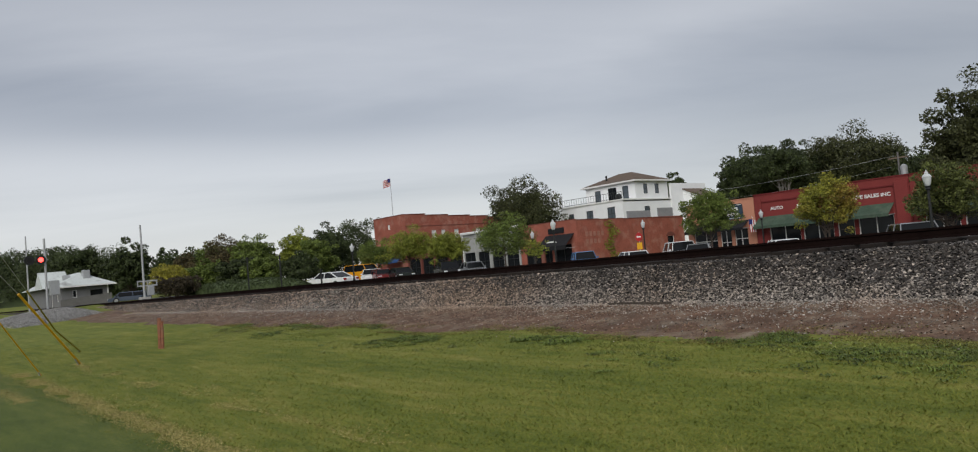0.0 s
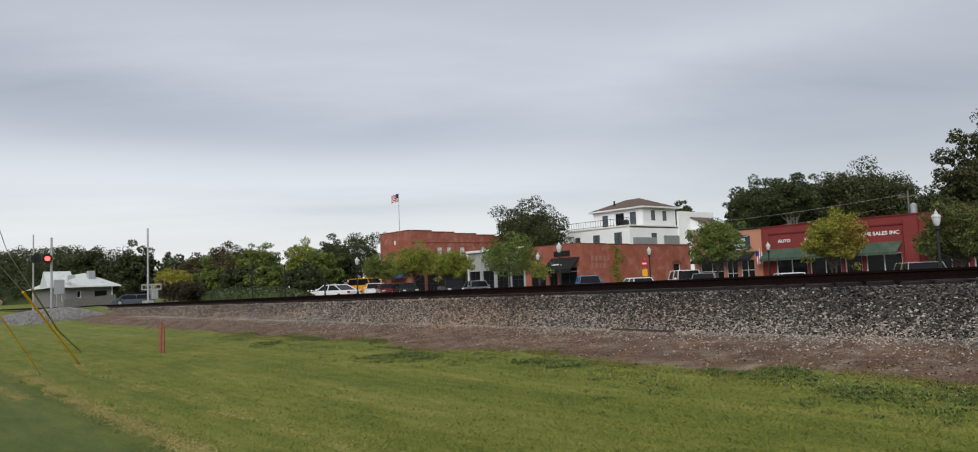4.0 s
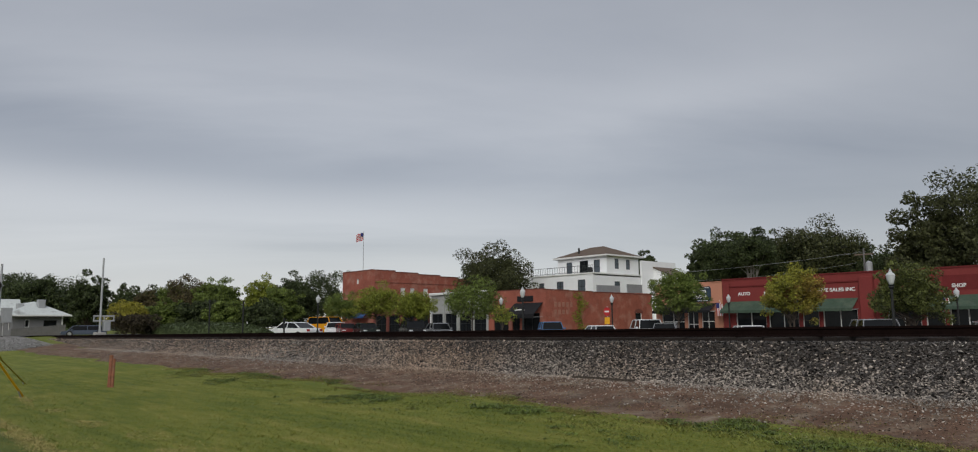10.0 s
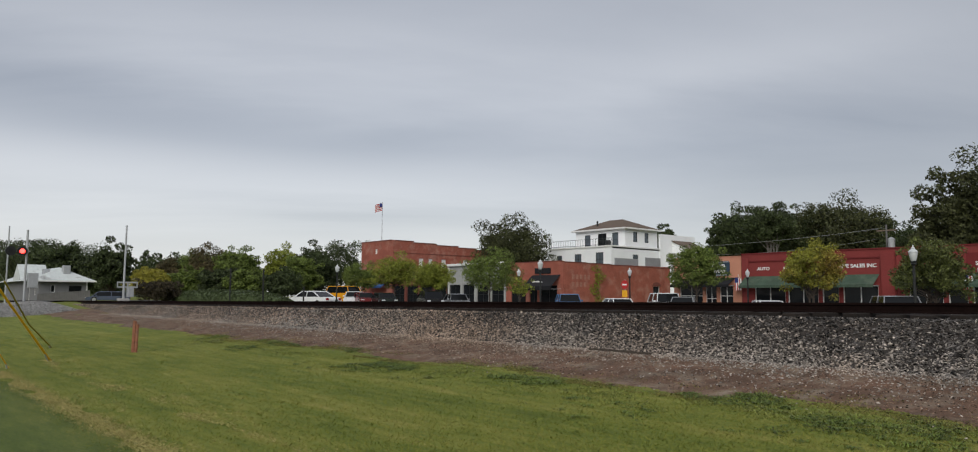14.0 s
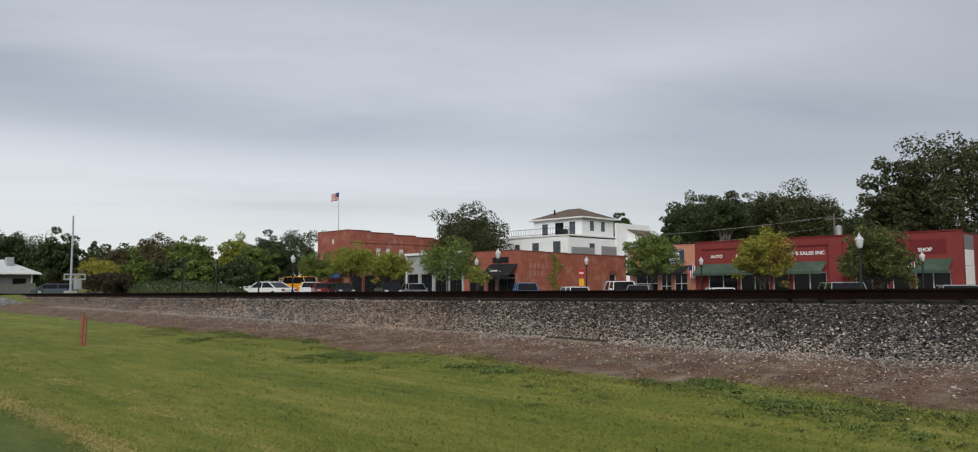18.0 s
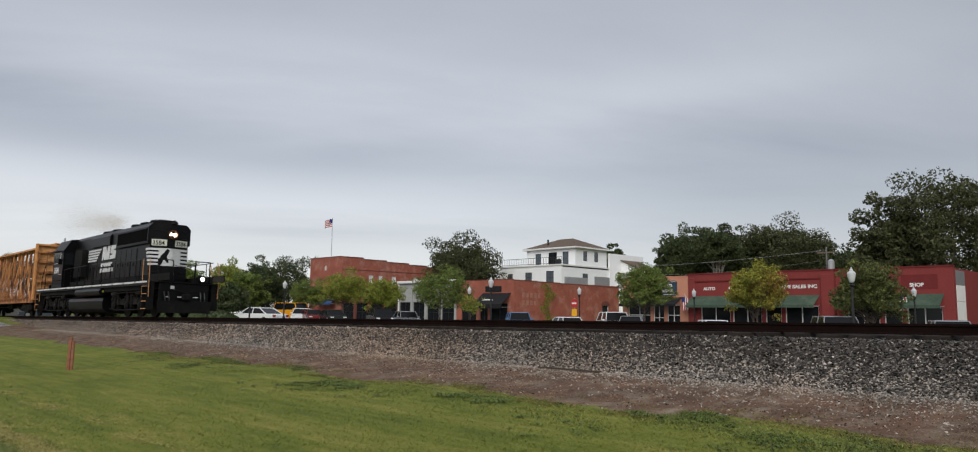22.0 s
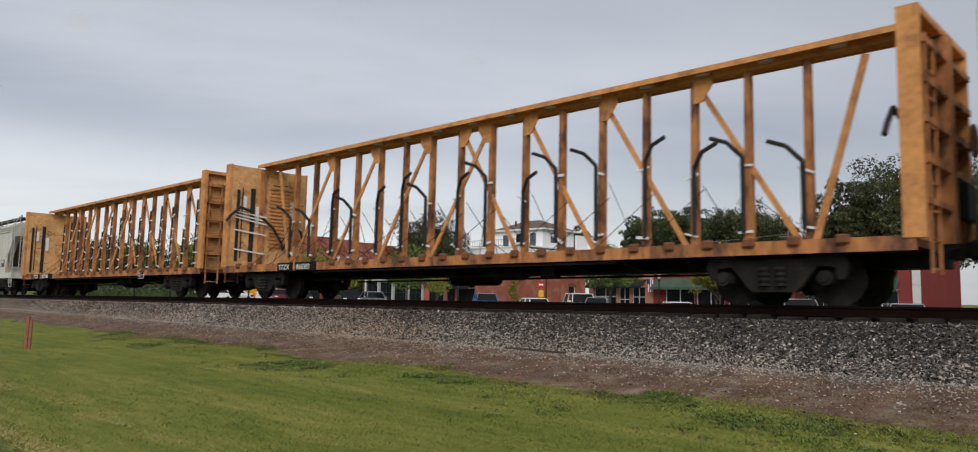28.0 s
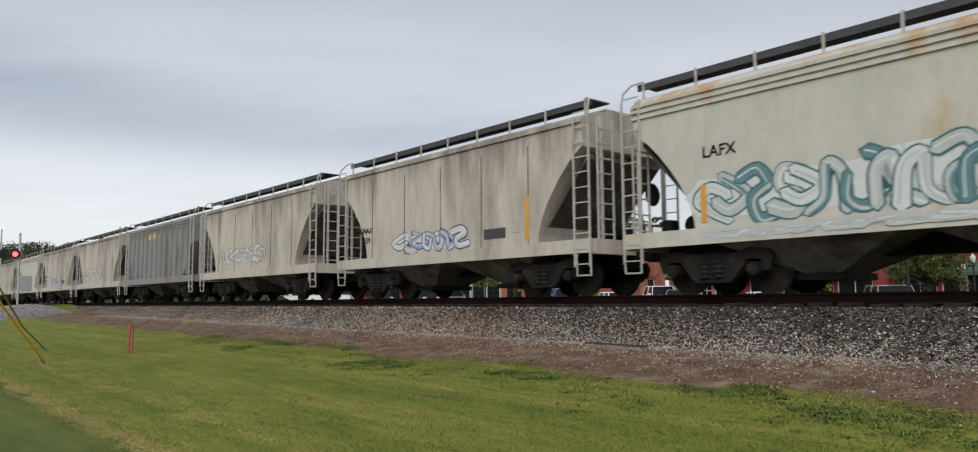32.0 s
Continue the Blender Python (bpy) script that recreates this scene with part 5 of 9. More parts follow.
holes = [(-79.6, -78.4, zf1 + 0.2, 11.2), (-76.9, -75.2, zf1 + 0.2, 11.3), (-74.1, -72.9, zf1 + 0.2, 11.3)]
part("upper_wall", wall_y(bmesh.new(), hx0, hx1, zf1 + 0.2, zf2, hy0, 0.3, holes), WHITE, t)
sh = [(89.9, 90.9, 9.9, 11.4), (92.6, 93.6, 9.9, 11.4)]
part("upper_side_wall", wall_x(bmesh.new(), hy0 + 0.3, hy1, zf1 + 0.2, zf2, hx1, 0.3, sh), WHITE, t)
part("upper_side_wall", bx(hx0, hx0 + 0.3, hy0 + 0.3, hy1, zf1 + 0.2, zf2), WHITE, t)
part("upper_back_wall", bx(hx0 + 0.3, hx1 - 0.3, hy1 - 0.3, hy1, zf1 + 0.2, zf2), WHITE, t)
for i, h in enumerate(holes):
    window_y(t, *h, hy0 + 0.08, BLACKM, PANEGREY if i != 1 else PANE, (1 if i != 1 else 2, 2), 0.07, False, "terrace_door" if i == 1 else "window")
for h in sh:
    window_x(t, *h, hx1 - 0.08, BLACKM, PANEGREY, (1, 2), 0.07)
bm = bmesh.new()
e = 0.55
c = [bm.verts.new(p) for p in ((hx0 - e, hy0 - e, zf2), (hx1 + e, hy0 - e, zf2), (hx1 + e, hy1 + e, zf2), (hx0 - e, hy1 + e, zf2), (hx0 + 3.6, (hy0 + hy1) / 2, zf2 + 1.75), (hx1 - 3.6, (hy0 + hy1) / 2, zf2 + 1.75))]
for q in ((0, 1, 5, 4), (1, 2, 5), (2, 3, 4, 5), (3, 0, 4), (3, 2, 1, 0)):
    bm.faces.new([c[k] for k in q])
part("roof", bm, SHINGLE, t)
bm = bmesh.new()
for a in ((hx0 - e, hx1 + e, hy0 - e - 0.04, hy0 - e + 0.02), (hx0 - e, hx1 + e, hy1 + e - 0.02, hy1 + e + 0.04)):
    box(bm, *a, zf2 - 0.2, zf2 + 0.03)
for xx in (hx0 - e, hx1 + e):
    box(bm, xx - 0.04, xx + 0.04, hy0 - e + 0.03, hy1 + e - 0.03, zf2 - 0.2, zf2 + 0.03)
part("fascia", bm, TRIMW, t)
part("vent_pipe", cy((-78, 89.2, zf2 + 0.3), (-78, 89.2, zf2 + 1.5), 0.14, 0.14, 8), BLACKM, t)
rl = bmesh.new()
for i in range(26):
    x = lx0 + i * (lx1 - lx0) / 25
    cyl(rl, (x, ly0 + 0.05, zf1 + 0.2), (x, ly0 + 0.05, zf1 + 1.25), 0.025, 0.025, 5)
for z in (zf1 + 0.35, zf1 + 1.25):
    box(rl, lx0, lx1, ly0 + 0.02, ly0 + 0.08, z - 0.03, z + 0.03)
part("terrace_rail", rl, BLACKM, t)
part("annex_wall", bx(hx1 + 0.1, hx1 + 0.4, hy1 + 0.2, ly1 + 2, G0, 11.4), WHITE, t)
part("annex_gable", prism(bmesh.new(), [(-73.2, G0), (-67.6, G0), (-67.6, 8.8), (-70.2, 9.9), (-73.2, 11.3)], 99.0, 99.3, "y"), WHITE, t)
part("annex_roof", prism(bmesh.new(), [(-73.3, 11.35), (-70.2, 9.95), (-67.4, 8.75), (-67.4, 8.9), (-70.2, 10.1), (-73.3, 11.5)], 98.8, 104.0, "y"), SHINGLE, t)
part("annex_side", bx(-67.9, -67.6, 99.3, 104, G0, 8.75), WHITE, t)
part("terrace_grill", bx(-73.6, -72.6, 85.6, 86.2, zf1 + 0.2, zf1 + 1.1, bev=0.2), BLACKM, t)

# ---- station house beyond the crossing ----
t = thing("crossing_house", "grey house with a pale metal hip roof beyond the crossing", "house", pose(0, 0, 0))
gx0, gx1, gy0, gy1, ge, gr = -124.0, -101.5, 18.1, 23.2, 3.3, 4.95
part("end_wall", wall_x(bmesh.new(), gy0, gy1, 0.6, ge, gx1, 0.3, [(19.3, 19.75, 1.9, 2.8), (21.2, 22.6, 1.9, 2.7)]), GREYWALL, t)
part("side_wall", wall_y(bmesh.new(), gx0, gx1 - 0.3, 0.6, ge, gy0, 0.3, [(-108, -106.8, 0.7, 2.8), (-104.5, -103.3, 1.6, 2.8)]), GREYWALL, t)
part("side_wall", bx(gx0, gx1 - 0.3, gy1 - 0.3, gy1, 0.6, ge), GREYWALL, t)
part("end_wall", bx(gx0, gx0 + 0.3, gy0 + 0.3, gy1 - 0.3, 0.6, ge), GREYWALL, t)
window_x(t, 19.3, 19.75, 1.9, 2.8, gx1 - 0.1, TRIMW, PANE)
window_x(t, 21.2, 22.6, 1.9, 2.7, gx1 - 0.1, BLACKM, PANE)
window_y(t, -104.5, -103.3, 1.6, 2.8, gy0 + 0.1, TRIMW, PANE)
window_y(t, -108, -106.8, 0.7, 2.8, gy0 + 0.1, TRIMW, PANE, name="side_door")
part("corner_board", bx(gx1 + 0.002, gx1 + 0.05, gy1 - 0.14, gy1 + 0.02, 0.6, ge), TRIMW, t)
for k in range(9):
    part("siding_board", bx(gx1 + 0.002, gx1 + 0.018, gy0, gy1 - 0.15, 2.86 + 0.14 * k if k < 3 else 0.75 + 0.13 * (k - 3), 2.94 + 0.14 * k if k < 3 else 0.83 + 0.13 * (k - 3)), GREYWALL, t)
bm = bmesh.new()
e, ym = 0.8, (gy0 + gy1) / 2
c = [bm.verts.new(p) for p in ((gx0 - e, gy0 - e, ge), (gx1 + e, gy0 - e, ge), (gx1 + e, gy1 + e, ge), (gx0 - e, gy1 + e, ge), (gx0 + 2.6, ym, gr), (gx1 - 2.6, ym, gr))]
for q in ((0, 1, 5, 4), (1, 2, 5), (2, 3, 4, 5), (3, 0, 4), (3, 2, 1, 0)):
    bm.faces.new([c[k] for k in q])
part("roof", bm, METALROOF, t)
part("eave_board", bx(gx1 + e - 0.02, gx1 + e + 0.04, gy0 - e, gy1 + e, ge - 0.14, ge + 0.02), TRIMW, t)
part("roof_unit", bx(gx1 - 1.9, gx1 - 0.9, 20.7, 21.5, 4.0, 5.15, bev=0.06), GALV, t, "grey metal roof unit")
part("roof_unit", bx(gx1 - 3.4, gx1 - 2.6, 18.9, 19.6, 3.8, 4.75, bev=0.06), GALV, t, "grey metal roof unit")
part("gable", prism(bmesh.new(), [(-115.5, ge), (-109.5, ge), (-112.5, 5.5)], gy0 - 0.6, ym, "y"), METALROOF, t)
fn = thing("wooden_ramp_fence", "grey wooden ramp rail before the house", "fence", pose(gx1 + 2.0, 0, 0))
for i in range(22):
    part("fence_board", bx(-0.03, 0.03, 17.6 + i * 0.25, 17.6 + i * 0.25 + 0.22, 0.7, 1.75 + 0.02 * i), GREYWOOD, fn)
part("fence_rail", bx(-0.06, -0.031, 17.6, 23.0, 1.2, 1.32), GREYWOOD, fn)

# ---- lamp posts ----


def lamp_post(x, y, z, label):
    t = thing("street_lamp", label, "street lamp", pose(x, y, z), "street lamps")
    part("base", lathe(bmesh.new(), [(0.2, 0), (0.2, 0.12), (0.13, 0.25), (0.11, 0.7), (0.07, 0.8)], 10), BLACKM, t)
    part("pole", cy((0, 0, 0.78), (0, 0, 2.85), 0.062, 0.05, 10), BLACKM, t)
    part("capital", lathe(bmesh.new(), [(0.05, 2.82), (0.12, 2.9), (0.09, 2.95), (0.14, 3.0)], 10), BLACKM, t)
    part("globe", lathe(bmesh.new(), [(0.075, 3.0), (0.105, 3.06), (0.145, 3.2), (0.165, 3.32), (0.16, 3.36)], 14), GLOBE, t, smooth=True)
    part("cap", lathe(bmesh.new(), [(0.185, 3.36), (0.185, 3.39), (0.14, 3.46), (0.075, 3.51), (0.075, 3.56), (0.035, 3.6), (0.012, 3.68)], 12), GLOBE, t)
    return t


LAMPS = [(-0.366, 33.6), (-1.016, 33.4), (-1.776, 31.5), (-0.590, 54.8), (-0.805, 48.5), (-1.075, 45.5), (-0.295, 54.9)]
for k, y in LAMPS:
    lamp_post(k * y, y, gz(k * y, y), "black lamp post with a pale acorn globe")

# ---- crossing signals and poles ----
t = thing("crossing_signal", "crossing signal mast with one red lamp lit", "signal", pose(-59.2, 9.7, gz(-59.2, 9.7)))
part("mast", cy((0, 0, 0), (0, 0, 5.2), 0.075, 0.07, 10), GALV, t)
part("base", bx(-0.3, 0.3, -0.3, 0.3, -0.1, 0.35, bev=0.03), CONC, t)
part("crossarm", cy((0, -1.0, 3.75), (0, 0.2, 3.75), 0.035, 0.035, 8), GALV, t)
for sy, lit in ((-0.28, True), (-0.95, False)):
    hb = part("lamp_hood", cy((0.02, sy, 3.75), (0.2, sy, 3.75), 0.32, 0.32, 14), BLACKM, t)
    part("lens", cy((0.2, sy, 3.75), (0.23, sy, 3.75), 0.16, 0.16, 14), REDLIGHT if lit else DARK, hb)
part("relay_box", bx(-0.2, 0.25, 0.15, 0.75, 1.3, 2.3, bev=0.02), GALV, t)
part("bracket", bx(-0.12, 0.12, -0.1, 0.1, 3.62, 3.9, bev=0.02), GALV, t)
t = thing("slim_mast", "slim grey mast beyond the crossing", "signal mast", pose(-80, 11.65, gz(-80, 11.65)))
part("mast", cy((0, 0, -0.1), (0, 0, 7.2), 0.08, 0.055, 8), GALV, t)
part("base", bx(-0.2, 0.2, -0.2, 0.2, -0.1, 0.3, bev=0.03), CONC, t)
t = thing("crossing_mast", "tall grey mast with a gate counterweight rack", "signal mast", pose(-69.1, 18.6, gz(-69.1, 18.6)))
part("mast", cy((0, 0, 0), (0, 0, 6.6), 0.1, 0.07, 10), GALV, t)
for z in (1.35, 1.75):
    part("rack_bar", bx(-0.05, 0.05, -0.55, 1.1, z - 0.06, z + 0.06), GALV, t)
for yy in (-0.5, 0.3, 1.05):
    part("rack_post", bx(-0.04, 0.04, yy - 0.04, yy + 0.04, 1.41, 1.69), GALV, t)
part("gate_box", bx(-0.3, 0.3, 0.25, 0.75, 0.5, 1.28, bev=0.03), GALV, t)
part("base", bx(-0.4, 0.4, -0.4, 0.4, -0.1, 0.4, bev=0.03), CONC, t)
t = thing("second_crossing_signal", "far crossing signal with a red lamp lit", "signal", pose(-110, 7.3, gz(-110, 7.3)))
part("mast", cy((0, 0, 0), (0, 0, 3.9), 0.09, 0.07, 8), GALV, t)
part("base", bx(-0.25, 0.25, -0.25, 0.25, -0.1, 0.7, bev=0.03), CONC, t)
part("crossarm", cy((0, -1.2, 2.35), (0, 0.3, 2.35), 0.04, 0.04, 8), GALV, t)
for sy, lit in ((-0.45, True), (-1.1, False)):
    hb = part("lamp_hood", cy((0.02, sy, 2.35), (0.2, sy, 2.35), 0.3, 0.3, 12), BLACKM, t)
    part("lens", cy((0.2, sy, 2.35), (0.23, sy, 2.35), 0.15, 0.15, 12), REDLIGHT if lit else DARK, hb)
t = thing("equipment_cabinet", "pale metal railway equipment cabinet", "cabinet", pose(-120, 6.75, gz(-120, 6.75)))
part("body", bx(-0.5, 0.5, -0.5, 0.5, 0, 1.7, bev=0.04), GALV, t)
part("roof", bx(-0.56, 0.56, -0.56, 0.56, 1.7, 1.78, bev=0.03), GALV, t)
part("door", bx(0.505, 0.53, -0.38, 0.38, 0.15, 1.55), GALV, t)
t = thing("utility_box", "pale grey utility box beside the crossing", "cabinet", pose(-66.5, 6.45, gz(-66.5, 6.45)))
part("body", bx(-0.3, 0.3, -0.28, 0.28, 0, 0.75, bev=0.03), GALV, t)
part("lid", bx(-0.33, 0.33, -0.31, 0.31, 0.75, 0.82, bev=0.02), GALV, t)
t = thing("crossing_gate", "grey crossing gate with its pointed arm raised", "signal", pose(-64, 5.75, gz(-64, 5.75)))
part("base", bx(-0.16, 0.16, -0.14, 0.14, -0.1, 1.1, bev=0.03), BLACKM, t)
part("arm", prism(bmesh.new(), [(-0.09, 0.9), (0.09, 0.9), (0.15, 2.4), (0.15, 2.9), (0.02, 3.55), (-0.02, 3.55), (-0.15, 2.9), (-0.15, 2.4)], -0.02, 0.02, "x"), GALV, t)
for x, y in ((-66.0, 1.45), (-66.6, 1.85)):
    t = thing("bollard", "yellow steel bollard beside the road", "bollard", pose(x, y, gz(x, y)), "bollards")
    part("post", lathe(bmesh.new(), [(0.1, -0.05), (0.1, 0.95), (0.07, 1.03), (0.02, 1.06)], 12), YELLOWP, t)
    part("foot", lathe(bmesh.new(), [(0.13, -0.05), (0.13, 0.12)], 12), BLACKM, t)
t = thing("road_stop_sign", "red octagonal stop sign with an orange plate below", "road sign", pose(-80, 1.3, gz(-80, 1.3), 0, 0, 90))
part("post", cy((0, 0, -0.1), (0, 0, 2.1), 0.04, 0.04, 8), GALV, t)
part("sign", cy((0, -0.04, 1.75), (0, -0.06, 1.75), 0.4, 0.4, 8), mat("road_sign_red", (0.42, 0.03, 0.03), 0.5), t)
part("sign_bar", bx(-0.28, 0.28, -0.075, -0.062, 1.68, 1.82), TRIMW, t)
part("plate", bx(-0.28, 0.28, -0.06, -0.04, 0.55, 1.1), YELLOWP, t)

# leaning roadside pole with its cables and slack guys, and the next pole along the road
NEARP = Vector((-14.4, 0.17, 0.0))
t = thing("utility_pole", "weathered grey wooden utility pole with black cables", "utility pole", pose(*NEARP, -1.1, 2.2, 0))
part("pole", cy((0, 0, -0.1), (0, 0, 10.5), 0.105, 0.082, 14), WOODPOLE, t)
part("riser_cable", pipe(bmesh.new(), [(0.02, -0.07, 10.2), (0.03, -0.2, 9.4), (0.05, -0.24, 6.4), (0.05, -0.22, 4.3)], 0.042, 8), BLACKM, t, "thick black cable bundle")
part("thin_cable", pipe(bmesh.new(), [(0.04, -0.06, 9.8), (0.06, -0.12, 7.2), (0.05, -0.13, 4.35)], 0.014, 6), BLACKM, t)
part("cable_coil", lathe(bmesh.new(), [(0.02, 3.96), (0.08, 4.0), (0.105, 4.1), (0.1, 4.2), (0.06, 4.27), (0.02, 4.3)], 12, (0.05, -0.22, 0)), BLACKM, t, "black coil of cable", smooth=True)
part("cable_tail", pipe(bmesh.new(), [(0.05, -0.22, 3.97), (0.05, -0.2, 3.8), (0.03, -0.1, 3.72)], 0.018, 6), BLACKM, t)
for z in (5.0, 6.1, 7.4):
    part("standoff", bx(-0.02, 0.03, -0.2, -0.085, z - 0.02, z + 0.02), GALV, t)
    part("clamp", lathe(bmesh.new(), [(0.104, z - 0.03), (0.107, z), (0.104, z + 0.03)], 14), GALV, t)
part("ground_wire", cy((0.09, 0.06, 0.1), (0.075, 0.05, 9.5), 0.008, 0.008, 5), GALV, t)
part("crossarm", bx(-0.06, 0.06, -1.1, 1.1, 9.6, 9.74), WOODPOLE, t)
for yy in (-1.0, -0.4, 0.4, 1.0):
    part("insulator", lathe(bmesh.new(), [(0.04, 0), (0.06, 0.05), (0.03, 0.16)], 8, (0, yy, 9.74)), GALV, t)
t = thing("utility_pole", "brown wooden utility pole farther along the road", "utility pole", pose(-57, 1.95, gz(-57, 1.95)))
part("pole", cy((0, 0, -0.1), (0, 0, 9.4), 0.16, 0.12, 12), WOODBR, t)
part("crossarm", bx(-0.06, 0.06, -1.1, 1.1, 8.6, 8.74), WOODBR, t)
part("riser_pipe", cy((0.1, 0.17, 0), (0.08, 0.15, 6.2), 0.05, 0.05, 8), BLACKM, t)
part("cable_guard", cy((0.1, 0.6, 0), (0.06, 0.35, 2.1), 0.05, 0.05, 8), YELLOWP, t, "yellow plastic cable guard")
for yy in (-1.0, -0.4, 0.4, 1.0):
    part("insulator", lathe(bmesh.new(), [(0.04, 0), (0.06, 0.05), (0.03, 0.16)], 8, (0, yy, 8.74)), GALV, t)
for a, b, sag in (((-14.0, -0.8, 9.8), (-57, 0.95, 9.0), 0.9), ((-14.0, 0.0, 9.8), (-57, 1.55, 9.0), 0.9), ((-14.0, 0.75, 9.8), (-57, 2.35, 9.0), 0.9), ((-14.1, 0.45, 6.6), (-57, 2.0, 6.6), 0.8), ((-14.1, 0.42, 6.1), (-57, 2.0, 6.1), 0.9), ((-14.1, 0.2, 5.2), (-57, 1.9, 5.4), 0.8)):
    pts = [[a[i] + (b[i] - a[i]) * u - (4 * sag * u * (1 - u) if i == 2 else 0) for i in range(3)] for u in (k / 12 for k in range(13))]
    tagged(part("overhead_wire", pipe(bmesh.new(), pts, 0.011, 5), BLACKM), "thin dark overhead wire between poles", "wire")
# guys: anchor, bends of the yellow guard, bends of the wire up to the pole
GUYS = [("stiff yellow guy wire guard staked in the lawn", 0.025, YELLOWP, ((-19.85, 3.85, 0.0), (-17.71, 2.40, 1.82)), ((-14.55, 0.22, 4.15),)),
        ("olive yellow guy wire guard staked in the lawn", 0.02, OLIVEP, ((-24.15, 4.70, 0.0), (-22.3, 3.8, 0.86), (-20.34, 2.93, 1.91)), ((-19.0, 2.28, 2.71), (-16.7, 1.14, 5.44), (-15.65, 0.62, 6.64), (-14.2, 0.33, 8.4))),
        ("thin drooping yellow guy wire guard staked in the lawn", 0.013, YELLOWP, ((-18.79, 2.88, 0.0), (-17.94, 2.36, 0.81), (-17.32, 1.97, 1.37), (-16.95, 1.74, 1.74)), ((-16.17, 1.32, 2.6), (-15.16, 0.57, 5.01), (-14.87, 0.40, 5.62), (-14.25, 0.33, 6.6))),
        ("upright yellow guy wire guard before the pole", 0.022, YELLOWP, ((-11.75, 0.12, -0.02), (-12.25, 0.16, 1.26)), ((-14.1, 0.3, 6.2),))]
for lab, rad, gm, guard, wire in GUYS:
    ax, ay, az = guard[0]
    t = thing("guy_wire", lab, "guy wire", pose(ax, ay, gz(ax, ay)), "guy wires")
    def rel(p):
        return (p[0] - ax, p[1] - ay, p[2] - (gz(ax, ay) if p is not guard[0] else 0.0))
    part("guard", pipe(bmesh.new(), [rel(p) for p in guard], rad, 8), gm, t)
    part("wire", pipe(bmesh.new(), [rel(p) for p in (guard[-1], *wire)], 0.008, 5), GALV, t)
    part("anchor", cy((0, 0, -0.15), Vector(rel(guard[1])) * 0.12, 0.016, 0.016, 6), GALV, t)
    for k, p in enumerate(wire[1:-1]):
        q = Vector(rel(p))
        part("splice", cy(q, q + (q - Vector(rel(wire[k]))).normalized() * 0.12, 0.02, 0.02, 6), BLACKM, t)
t = thing("storm_drain", "concrete storm drain inlet with a rusty plate in the verge", "drain", pose(-15.05, 0.7, gz(-15, 0.7), 0, 0, 1))
part("kerb_slab", bx(-0.2, 0.2, -0.42, 0.42, -0.1, 0.05, bev=0.02), CONC, t)
part("plate", bx(-0.13, 0.13, -0.24, 0.22, 0.05, 0.065), RUST, t, "rusty iron plate")
t = thing("survey_stake", "orange-topped wooden survey stake in the grass", "stake", pose(-20.3, 5.75, gz(-20.3, 5.75), 0, 2, 20))
part("post", bx(-0.05, 0.05, -0.02, 0.02, -0.1, 0.78), STAKEW, t)
part("post", bx(0.07, 0.15, -0.015, 0.015, -0.1, 0.7), STAKEW, t)
t = thing("marker_post", "white marker post in the lawn", "post", pose(-46, 4.42, gz(-46, 4.42)))
part("post", cy((0, 0, -0.1), (0, 0, 0.52), 0.05, 0.05, 8), TRIMW, t)
part("cap", lathe(bmesh.new(), [(0.056, 0.5), (0.05, 0.56), (0.02, 0.58)], 8), TRIMW, t)
bm = bmesh.new()
for i in range(5):
    beam(bm, (-9.9 + i * 0.3, 11.05 + 0.05 * math.sin(i), gz(-9.9, 11) + 0.05), (-9.6 + i * 0.3, 11.05 + 0.05 * math.sin(i + 1), gz(-9.6, 11) + 0.055), 0.04, 0.035)
tagged(part("fallen_branch", bm, BARK), "dark fallen stick lying on the stones", "stick")
for k, y, h in ((-2.486, 23.5, 3.0), (-2.228, 23.5, 2.9), (-1.961, 23.5, 1.75)):
    x = k * y
    t = thing("dark_post", "thin dark post beside the hedge", "post", pose(x, y, gz(x, y)), "dark posts")
    part("post", cy((0, 0, -0.05), (0, 0, h), 0.06, 0.06, 8), BLACKM, t)
    part("foot", bx(-0.12, 0.12, -0.12, 0.12, 0, 0.06), BLACKM, t)
t = thing("stop_sign_post", "red stop sign over a small yellow sign on a post", "road sign", pose(-0.815 * 47.6, 47.6, gz(-39, 48)))
part("post", cy((0, 0, 0), (0, 0, 2.7), 0.035, 0.035, 8), GALV, t)
part("sign", cy((0, -0.04, 2.3), (0, -0.06, 2.3), 0.36, 0.36, 8), mat("stop_red", (0.42, 0.03, 0.03), 0.5), t)
part("plate", bx(-0.26, 0.26, -0.06, -0.04, 1.3, 1.85), mat("sign_amber", (0.65, 0.33, 0.02), 0.5), t)
part("plate_bar", bx(-0.22, 0.22, -0.075, -0.062, 2.24, 2.36), TRIMW, t)

